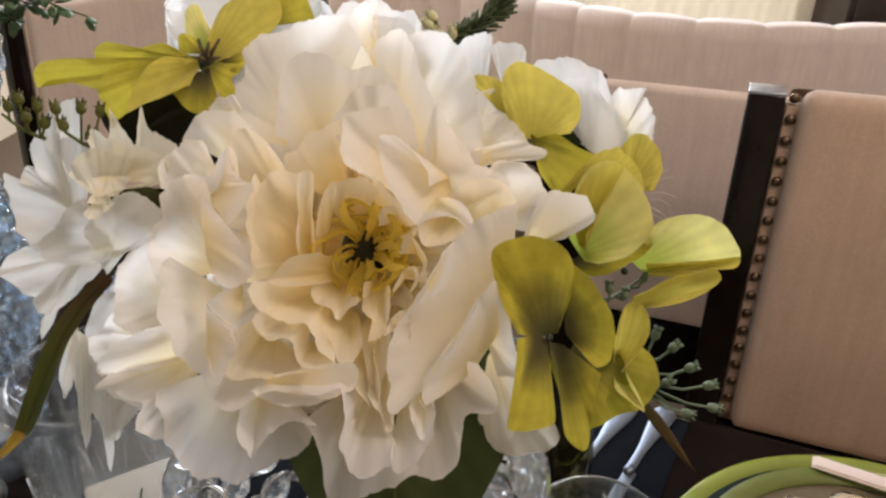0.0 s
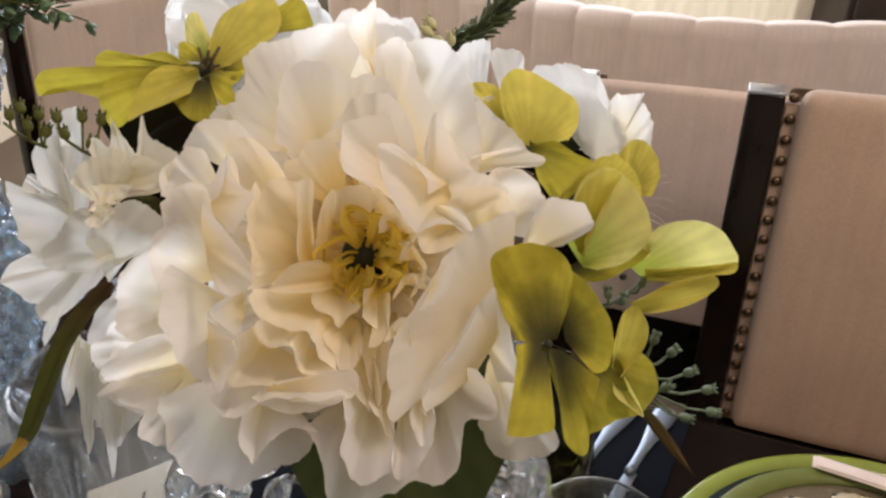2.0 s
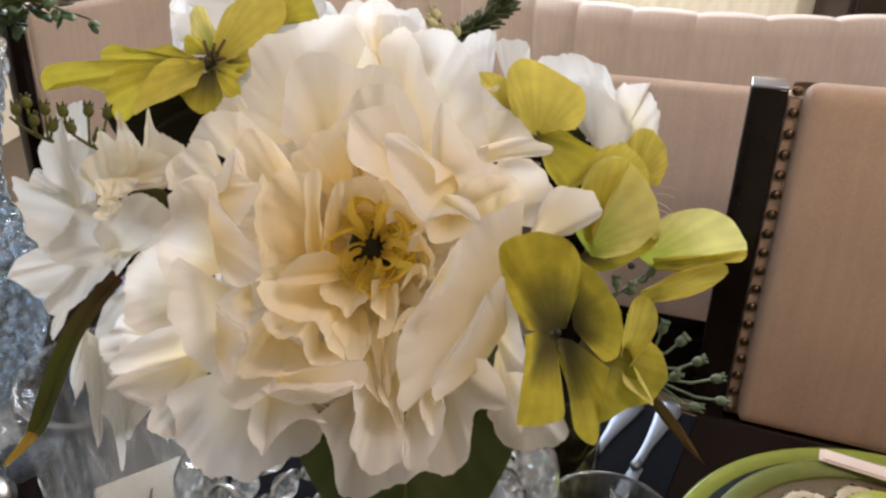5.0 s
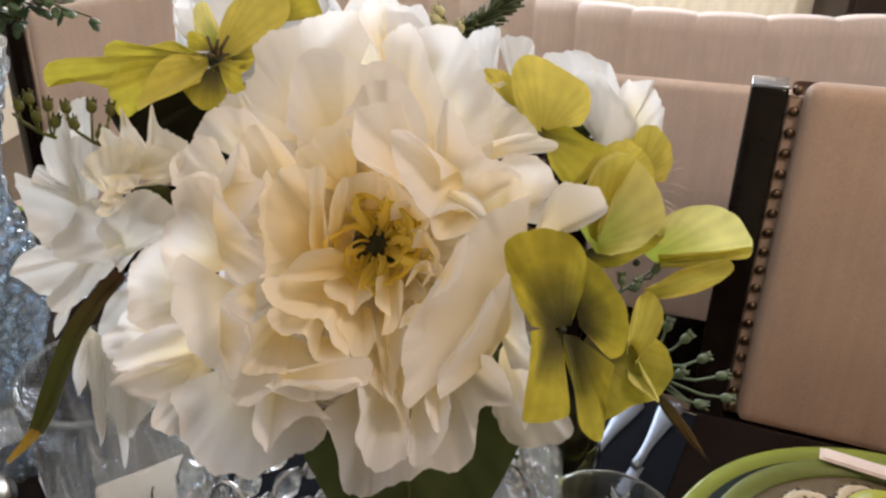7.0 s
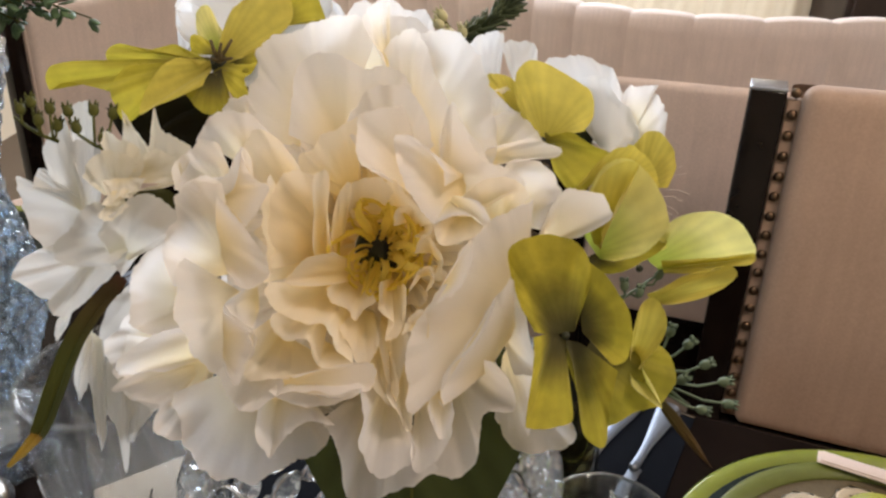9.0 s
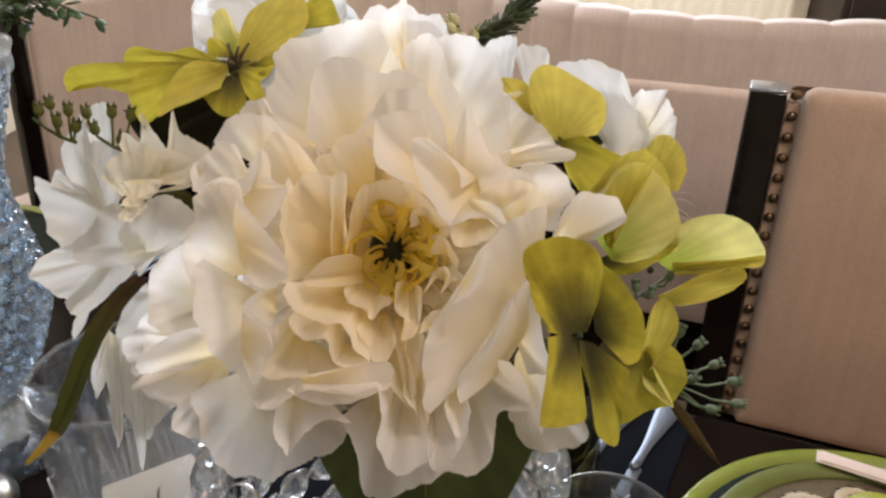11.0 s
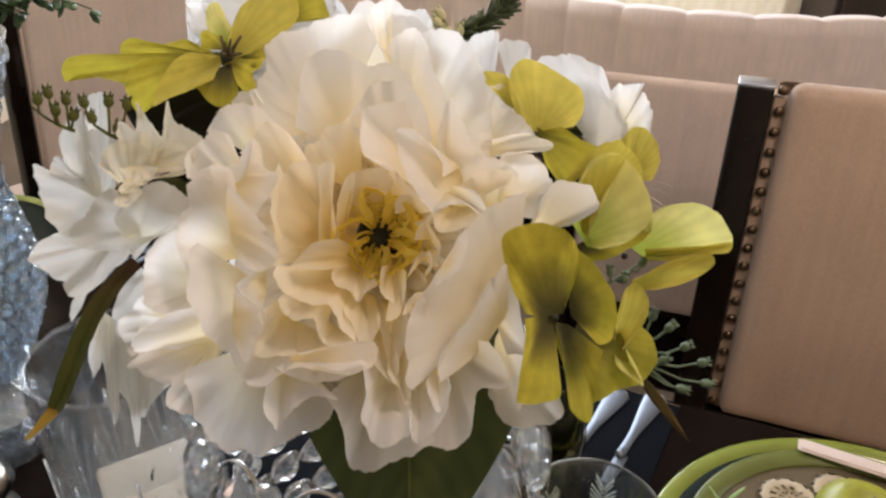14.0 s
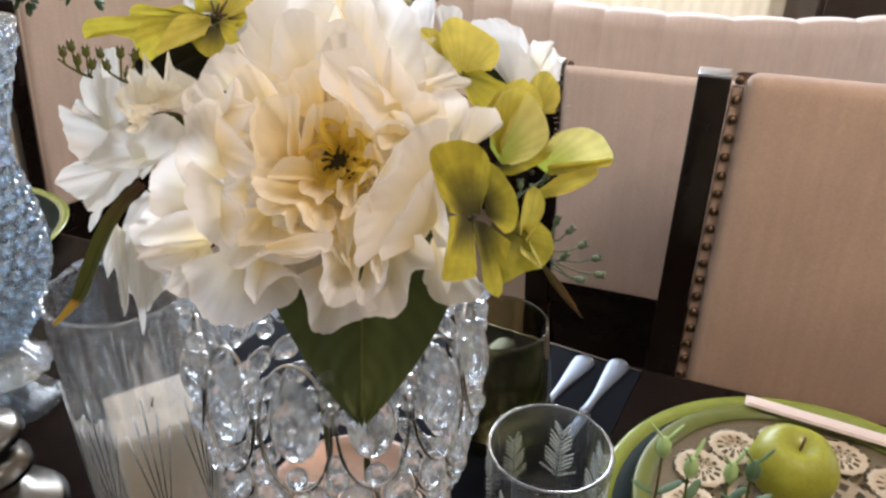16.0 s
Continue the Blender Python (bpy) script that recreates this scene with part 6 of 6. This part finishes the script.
HR(h3, (59.3, 14.6, 8.0), (56.6, 14.8, 10.0), (60.7, 19.9, 13.0), (65.1, 24.4, 14.0), (68.9, 26.6, 14.0), (71.7, 25.7, 15.0), (69.4, 23.2, 15.0), (63.6, 19.5, 14.0), bulge=1, mat=M_HYDBRIGHT)
HR(h3, (68.2, 17.1, 10.0), (69.9, 23.0, 13.0), (71.4, 27.2, 13.0), (75.2, 25.3, 13.0), (78.0, 21.3, 14.0), (79.5, 16.0, 14.0), bulge=1, mat=M_HYDBRIGHT)
HR(h3, (62.8, -0.2, 6.0), (59.7, 8.6, 10.0), (60.7, 14.6, 13.0), (64.1, 21.2, 15.0), (69.2, 23.4, 16.0), (74.2, 21.0, 17.0), (78.7, 15.0, 17.0), (80.9, 8.3, 17.0), (80.1, 3.1, 16.0), (74.9, -2.2, 14.0), (68.0, -4.2, 11.0), bulge=6, neck=8, mat=M_HYDPALE)
HR(h3, (64.0, 0.1, 8.0), (59.5, 7.4, 14.0), (59.9, 13.2, 18.0), (63.0, 18.8, 20.5), (67.5, 21.7, 21.5), (72.0, 21.0, 22.0), (69.1, 16.0, 22.5), (65.8, 10.0, 21.0), (63.1, 3.8, 17.0), bulge=2, neck=3, mat=M_HYDBRIGHT, pleat=0.4)

h4 = floret("chartreuse hydrangea floret", (76.5, -6.3, 5.0))
HR(h4, (79.9, -4.7, 4.0), (83.5, -0.7, 8.0), (82.5, 4.8, 9.0), (86.2, 8.1, 12.0), (93.2, 9.2, 14.0), (99.6, 6.9, 15.0), (103.0, 2.3, 16.0), (104.6, -2.9, 15.0), (96.6, -4.5, 13.0), (88.4, -5.3, 10.0), bulge=1, neck=6, mat=M_HYDPALE)
HR(h4, (82.6, -5.9, 6.0), (83.1, -3.9, 12.0), (91.3, -3.4, 15.0), (98.5, -3.1, 16.0), (104.2, -2.2, 16.0), (103.0, -5.2, 16.0), (95.8, -5.7, 15.0), (90.5, -7.6, 13.0), (84.2, -7.6, 11.0), bulge=0, mat=M_HYDBRIGHT)
HR(h4, (79.1, -14.9, 7.0), (80.1, -11.9, 12.0), (85.3, -8.2, 15.0), (92.1, -6.6, 17.0), (96.5, -5.1, 18.0), (98.4, -8.1, 18.0), (95.8, -11.1, 17.0), (89.8, -14.3, 15.0), (83.6, -15.9, 13.0), bulge=1, mat=M_HYDBRIGHT)

h5 = floret("open chartreuse hydrangea floret with a dark heart", (53.4, -23.4, 18.0))
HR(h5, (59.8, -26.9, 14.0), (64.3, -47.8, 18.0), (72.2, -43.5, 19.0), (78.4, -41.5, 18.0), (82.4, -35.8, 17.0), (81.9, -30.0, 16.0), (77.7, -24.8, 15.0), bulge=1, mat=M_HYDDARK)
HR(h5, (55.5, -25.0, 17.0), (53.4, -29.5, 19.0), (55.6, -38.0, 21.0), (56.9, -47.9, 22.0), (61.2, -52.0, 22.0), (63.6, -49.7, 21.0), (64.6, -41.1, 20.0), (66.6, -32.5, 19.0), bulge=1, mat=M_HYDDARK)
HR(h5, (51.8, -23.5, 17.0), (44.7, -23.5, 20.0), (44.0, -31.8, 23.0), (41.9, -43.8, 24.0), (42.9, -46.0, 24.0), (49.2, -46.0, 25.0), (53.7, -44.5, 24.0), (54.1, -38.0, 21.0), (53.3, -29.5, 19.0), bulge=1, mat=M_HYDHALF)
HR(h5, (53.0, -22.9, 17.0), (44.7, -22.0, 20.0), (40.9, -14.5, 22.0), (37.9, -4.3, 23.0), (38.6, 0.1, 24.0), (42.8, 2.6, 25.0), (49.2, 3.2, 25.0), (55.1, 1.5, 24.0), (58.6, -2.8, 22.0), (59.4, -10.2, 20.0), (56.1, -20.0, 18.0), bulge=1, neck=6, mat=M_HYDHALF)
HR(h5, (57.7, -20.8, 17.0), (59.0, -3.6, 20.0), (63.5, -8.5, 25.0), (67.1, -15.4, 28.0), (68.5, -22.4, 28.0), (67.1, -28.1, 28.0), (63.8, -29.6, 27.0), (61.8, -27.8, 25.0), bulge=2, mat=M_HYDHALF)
HR(h5, (72.2, -32.3, 13.0), (70.2, -29.7, 18.0), (70.5, -22.0, 20.0), (71.9, -15.1, 23.0), (75.2, -13.2, 24.0), (78.4, -18.6, 24.0), (77.0, -24.5, 23.0), (71.7, -31.7, 21.0), bulge=2, mat=M_HYDBRIGHT)
HR(h5, (72.9, -33.0, 13.0), (70.7, -33.7, 16.0), (70.5, -36.7, 20.0), (74.3, -39.9, 22.0), (77.5, -41.8, 22.0), (75.3, -36.5, 21.0), (73.0, -31.8, 20.0), bulge=1, mat=M_HYDPALE)

# ---- leaves
L = lambda base, tip, width, label, **k: petal(fa, k.pop("mat", M_LEAF), base, tip, width, name="leaf", label=label, **{**dict(ruffle=1.2, waves=1.0, blunt=1.5, widest=0.4, jag=0.1, cup=-0.15), **k})
under = L((11.4, -26.7, -12.0), (11.8, -101.0, 6.0), 78, "broad leaf coloured near black as the shaded gap", bulge=4, hint=(0, 0.1, 1), seed=501, ruffle=3.4, jag=0.5, widest=0.22, neck=0.75, blunt=1.25, nu=24, nv=20, mat=M_BROADLEAF)
under.matrix_basis = FACE
rib_a, rib_b = Vector((11.4, -26.7, -12.0)), Vector((11.8, -101.0, 6.0))
rib_m = (rib_a + rib_b) / 2 + Vector((0, 0, 4.2))
part("midrib", tube([(rib_a * (1 - q) ** 2 + rib_m * 2 * q * (1 - q) + rib_b * q * q + Vector((0, 0, 0.5))) * MM for q in np.linspace(0.05, 0.96, 10)], 0.0007, 6, 0.4), M_SPRIG, under)
for b, t, w, lab, kw in (
    ((78.1, -39.1, 8.0), (94.3, -60.7, 10.0), 3.4, "narrow bronze leaf", dict(mat=M_REDLEAF, bulge=2, blunt=1.4)),
    # the next three leaves carry the gap's shade in their near-black colour
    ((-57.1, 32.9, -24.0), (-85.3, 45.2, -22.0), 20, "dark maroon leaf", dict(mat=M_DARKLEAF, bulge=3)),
    ((-41.3, 35.0, -26.0), (-70.0, 35.9, -20.0), 22, "leaf coloured near black as the shaded gap", dict(mat=M_DARKLEAF, bulge=3)),
    ((-45.3, 44.3, -27.0), (-74.8, 44.3, -27.0), 26, "leaf coloured near black as the shaded gap", dict(mat=M_DARKLEAF, bulge=3)),
    ((-55.3, 12.1, -5.0), (-65.9, 16.1, 4.0), 8, "olive green leaf", dict(bulge=1)),
    ((45.3, 18.9, -10.0), (51.2, 22.4, 4.0), 10, "dark maroon leaf", dict(mat=M_REDLEAF, bulge=2)),
):
    leaf = L(b, t, w, lab, seed=510 + int(w * 3), **kw)
    leaf.matrix_basis = FACE


def ribbon(parent, name, pts, widths, mat, label, ragged=0.0, fold=0.5):
    """A narrow leaf along points (mm), folded along its middle."""
    bm = bmesh.new()
    lay = bm.verts.layers.float_vector.new("along")
    rows = []
    fine = []
    for k in range(len(pts) - 1):
        for q in range(5):
            fine.append((Vector(pts[k]).lerp(Vector(pts[k + 1]), q / 5), widths[k] + (widths[k + 1] - widths[k]) * q / 5))
    fine.append((Vector(pts[-1]), widths[-1]))
    for k, (p, w) in enumerate(fine):
        d = (fine[min(k + 2, len(fine) - 1)][0] - fine[max(k - 2, 0)][0]).normalized()
        side = d.cross(Vector((0, 0, 1))).normalized()
        row = []
        for u in (-1, -0.75, -0.4, -0.08, 0, 0.08, 0.4, 0.75, 1):
            e = ragged * noise.noise((k * 0.9, u * 3, 2.0)) * abs(u) ** 3
            lift = fold * w * (abs(u) * 0.5 - 0.25 * (abs(u) < 0.05)) + 0.35 * noise.noise((k * 0.35, u * 1.5, 5.0))
            vert = bm.verts.new((p + side * (u * w / 2 + math.copysign(e, u)) + Vector((0, 0, lift))) * MM)
            vert[lay] = (k / (len(fine) - 1), u, 1)
            row.append(vert)
        rows.append(row)
    for p, q in zip(rows, rows[1:]):
        for i in range(8):
            bm.faces.new((p[i], p[i + 1], q[i + 1], q[i]))
    return part(name, bm, mat, parent, label)


strap = ribbon(fa, "leaf", [(-76.9, -8.3, -14.0), (-80.1, -12.3, -12.0), (-84.0, -18.3, -9.0), (-87.7, -25.5, -7.0), (-90.9, -33.4, -6.0), (-93.9, -41.8, -6.0), (-97.3, -49.6, -7.0), (-99.9, -54.7, -7.0)], [4.0, 5.2, 5.7, 5.9, 6.0, 6.0, 5.8, 4.2], M_STRAP, "long dark strap leaf with a bronze tip", 0.8)
strap.matrix_basis = FACE
ribbon(strap, "leaf_tip", [(-98.9, -52.6, -7.6), (-101.1, -55.9, -7.4), (-104.7, -59.8, -7.2), (-109.0, -64.3, -7.0)], [4.2, 3.4, 2.6, 1.0], M_STRAPTIP, "orange-brown pointed tip", 0.3, 0.3)


def sprig(label, pts, buds, mat, bud_mat, r=0.5, bud=1.8):
    """A stem with side stalks that end in small buds with a crown of tips."""
    sp = part("bud_sprig", tube([Vector(p) * MM for p in pts], r * MM, 6, 0.7), mat, fa, label, at=FACE)
    for k, (frm, to) in enumerate(buds):
        a, b = Vector(frm), Vector(to)
        m = (a + b) / 2 + Vector((0.5, -1.2, 1))
        part("bud_stalk", tube([a * MM, (a * 0.6 + m * 0.4) * MM, m * MM, (m * 0.4 + b * 0.6) * MM, b * MM], 0.0004, 5), mat, sp)
        d = (b - m).normalized()
        q = d.to_track_quat("Z", "Y").to_matrix().to_4x4()
        bm = ball(bud * MM, 0.8, 0.8, 1.05, 9, 7)
        for i in range(5):
            c = 2 * math.pi * i / 5
            bm = join(bm, tube([Vector((0.5 * bud * math.cos(c), 0.5 * bud * math.sin(c), 0.7 * bud)) * MM, Vector((0.75 * bud * math.cos(c), 0.75 * bud * math.sin(c), 1.45 * bud)) * MM], 0.0005, 5, 0.4))
        part("bud", bm, bud_mat, sp, at=Matrix.Translation(b * MM) @ q)
    return sp


sprig("grey-green sprig with small buds", [(71.7, -26.7, -6.0), (79.3, -34.6, -3.0), (85.4, -40.8, -1.0), (93.2, -47.2, 0.0)],
      [((81.0, -34.6, -3.0), (86.7, -24.7, 0.0)), ((82.6, -33.0, -3.0), (91.6, -28.3, 1.0)), ((84.0, -36.1, -2.0), (96.1, -34.0, 2.0)), ((85.4, -39.2, -1.0), (101.4, -39.0, 2.0)), ((87.0, -40.8, -1.0), (102.2, -45.2, 3.0)), ((85.4, -42.5, -1.0), (95.0, -47.0, 2.0)), ((84.0, -39.4, -2.0), (89.0, -38.1, 3.0))], M_BERRY, M_BERRY)
sprig("grey-green sprig with small buds", [(66.8, -19.3, 2.0), (72.7, -14.3, 4.0), (82.3, -7.9, 4.0)],
      [((71.1, -14.3, 4.0), (72.0, -11.0, 6.0)), ((74.3, -13.5, 4.0), (76.2, -12.9, 6.0)), ((77.5, -11.1, 4.0), (82.0, -8.2, 5.0))], M_BERRY, M_BERRY, bud=1.6)
sprig("green sprig with a row of small buds", [(-77.6, 29.6, -7.0), (-82.7, 31.6, -8.0), (-87.8, 34.8, -9.0), (-90.9, 39.0, -10.0)],
      [((-89.1, 36.5, -9.0), (-91.7, 42.3, -10.0)), ((-82.7, 31.9, -8.0), (-83.5, 42.3, -9.0)), ((-80.1, 30.6, -8.0), (-77.6, 41.4, -9.0)), ((-87.1, 34.4, -9.0), (-88.3, 37.0, -8.0)), ((-81.8, 31.4, -8.0), (-79.7, 33.8, -7.0))], M_SPRIG, M_SPRIG, r=0.6, bud=2.0)
sprig("green sprig with a row of small buds", [(-95.4, 33.4, -11.0), (-100.7, 35.3, -12.0), (-105.8, 38.2, -13.0), (-110.3, 41.5, -14.0)],
      [((-96.7, 33.9, -11.0), (-98.3, 43.5, -12.0)), ((-101.1, 35.4, -12.0), (-104.6, 45.8, -13.0)), ((-100.2, 35.1, -12.0), (-101.2, 39.9, -11.0)), ((-96.4, 33.7, -11.0), (-95.4, 38.2, -11.0)), ((-106.9, 38.9, -13.0), (-107.9, 43.7, -13.0))], M_SPRIG, M_SPRIG, r=0.6, bud=2.0)


def needles(label, pts, count, long, mat, seed):
    sp = part("needle_sprig", tube([Vector(p) * MM for p in pts], 0.0005, 5, 0.7), mat, fa, label, at=FACE)
    rr = random.Random(seed)
    bits = []
    for i in range(count):
        q = i / count * (len(pts) - 1)
        k = int(q)
        c = Vector(pts[k]).lerp(Vector(pts[min(k + 1, len(pts) - 1)]), q - k)
        ax = (Vector(pts[min(k + 1, len(pts) - 1)]) - Vector(pts[k])).normalized()
        o = Vector((rr.uniform(-1, 1), rr.uniform(-1, 1), rr.uniform(-1, 1)))
        o = (o - ax * o.dot(ax)).normalized()
        e = c + (o * 0.75 + ax * 0.75) * long * rr.uniform(0.7, 1.1)
        bits.append(tube([c * MM, c.lerp(e, 0.3) * MM, c.lerp(e, 0.75) * MM, e * MM], 0.00115, 4, 0.3))
    part("needles", join(*bits), mat, sp)["kind"] = "stuff"
    return sp


needles("dark green needle sprig", [(26.7, 73.9, -46.0), (34.6, 75.9, -46.0), (42.6, 82.9, -46.0), (49.6, 91.8, -46.0)], 130, 8.5, M_NEEDLE, 1)
sprig("pale green bud cluster", [(28.6, 71.3, -44.0), (24.7, 75.7, -42.0), (21.7, 78.6, -42.0)],
      [((26.6, 73.3, -44.0), (20.4, 77.0, -40.0)), ((26.6, 73.3, -44.0), (24.3, 73.7, -40.0)), ((27.6, 72.3, -44.0), (28.6, 74.1, -40.0)), ((27.6, 72.3, -44.0), (21.7, 80.6, -42.0))], M_SPRIG, M_CREAMBUD, bud=2.3)

# ---------------------------------------------------------------- bouquet in the crystal vase
vb = thing("vase_bouquet", pose(VX, VY, TOP + 0.34), "loose green foliage bouquet in the crystal vase", "flowers")
rv = random.Random(9)
for i in range(26):
    a = rv.uniform(0, 6.28)
    out = rv.uniform(0.03, 0.17)
    rise = rv.uniform(0.075, 0.17)
    pts = [Vector((0.02 * math.cos(a) * q * 2, 0.02 * math.sin(a) * q * 2, -0.05)) if q == 0 else Vector((out * math.cos(a) * q, out * math.sin(a) * q, rise * math.sin(q * 1.9) * 0.9)) for q in (0, 0.35, 0.7, 1.0)]
    st = part("foliage_stem", tube(pts, 0.0012, 5, 0.5), M_SPRIG, vb)
    bits = []
    for k in range(26):
        q = rv.uniform(0.25, 1.0) * 2.99
        j = int(q)
        c = pts[j].lerp(pts[j + 1], q - j)
        d = Vector((rv.uniform(-1, 1), rv.uniform(-1, 1), rv.uniform(-0.3, 1))).normalized()
        bm = bmesh.new()
        bmesh.ops.create_uvsphere(bm, u_segments=6, v_segments=4, radius=1, matrix=Matrix.Translation(c + d * 0.008) @ d.to_track_quat("Y", "Z").to_matrix().to_4x4() @ Matrix.Diagonal((0.0030, 0.0070, 0.0010, 1)))
        bits.append(bm)
    part("leaf_spray", join(*bits), M_FOLIAGE, st)["kind"] = "stuff"

# leafy tips that hang out towards the table
rt = random.Random(12)
for tx, ty, tz in ((-0.252, 0.52, 1.138), (-0.259, 0.51, 1.152), (-0.281, 0.52, 1.142), (-0.302, 0.52, 1.135), (-0.270, 0.53, 1.158), (-0.290, 0.50, 1.150), (-0.312, 0.53, 1.142), (-0.325, 0.5, 1.135)):
    e = Vector((tx - VX, ty - VY, tz - TOP - 0.33))
    pts = [Vector((0.03, 0, 0)), e * 0.4 + Vector((0, 0, 0.045)), e * 0.75 + Vector((0, 0, 0.03)), e]
    st = part("foliage_stem", tube(pts, 0.0012, 5, 0.5), M_SPRIG, vb)
    bits = []
    for k in range(30):
        q = rt.uniform(1.2, 2.99)
        j = int(q)
        c = pts[j].lerp(pts[j + 1], q - j)
        d = Vector((rt.uniform(-1, 1), rt.uniform(-1, 1), rt.uniform(-0.9, 0.5))).normalized()
        bm = bmesh.new()
        bmesh.ops.create_uvsphere(bm, u_segments=6, v_segments=4, radius=1, matrix=Matrix.Translation(c + d * 0.008) @ d.to_track_quat("Y", "Z").to_matrix().to_4x4() @ Matrix.Diagonal((0.0030, 0.0062, 0.0009, 1)))
        bits.append(bm)
    part("leaf_spray", join(*bits), M_FOLIAGE, st)["kind"] = "stuff"

# small bud sprigs standing by the plate
def bud_sprig(m, h, heart):
    g = thing("bud_stem", m, "small green bud stem with paired leaves beside the plate", "plant", "bud stems")
    part("stem", tube([(0, 0, 0), (0.001, 0, h * 0.5), (0, 0.001, h)], 0.0011, 6), M_SPRIG, g)
    part("bud", lathe([(0, -0.002), (0.0035, 0.0), (0.0058, 0.006), (0.0052, 0.012), (0.0022, 0.018), (0, 0.020)], 12), heart, g, at=pose(0, 0, h))
    for s in (-1, 1):
        for z, long, wide, lean_out in ((h * 0.45, 0.013, 0.0042, 35), (h + 0.014, 0.011, 0.0018, 55)):
            bm = bmesh.new()
            c, q = math.cos(radians(lean_out)), math.sin(radians(lean_out))
            bmesh.ops.create_uvsphere(bm, u_segments=8, v_segments=6, radius=1, matrix=pose(s * long * c, 0, z + long * q, 0, s * -lean_out, 0) @ Matrix.Diagonal((long, wide, 0.0008, 1)))
            part("leaf", bm, heart if z > h else M_FOLIAGE, g)
    return g


for bx, by, h, turn, heart in ((0.191, 0.365, 0.088, 0, M_PALEBUD), (0.214, 0.362, 0.070, 40, M_PALEBUD), (0.246, 0.362, 0.066, 20, M_PALEBUD), (0.262, 0.360, 0.070, 0, M_FOLIAGE)):
    bud_sprig(pose(bx, by, TOP + 0.0125, 0, 0, turn), h - 0.0125, heart)
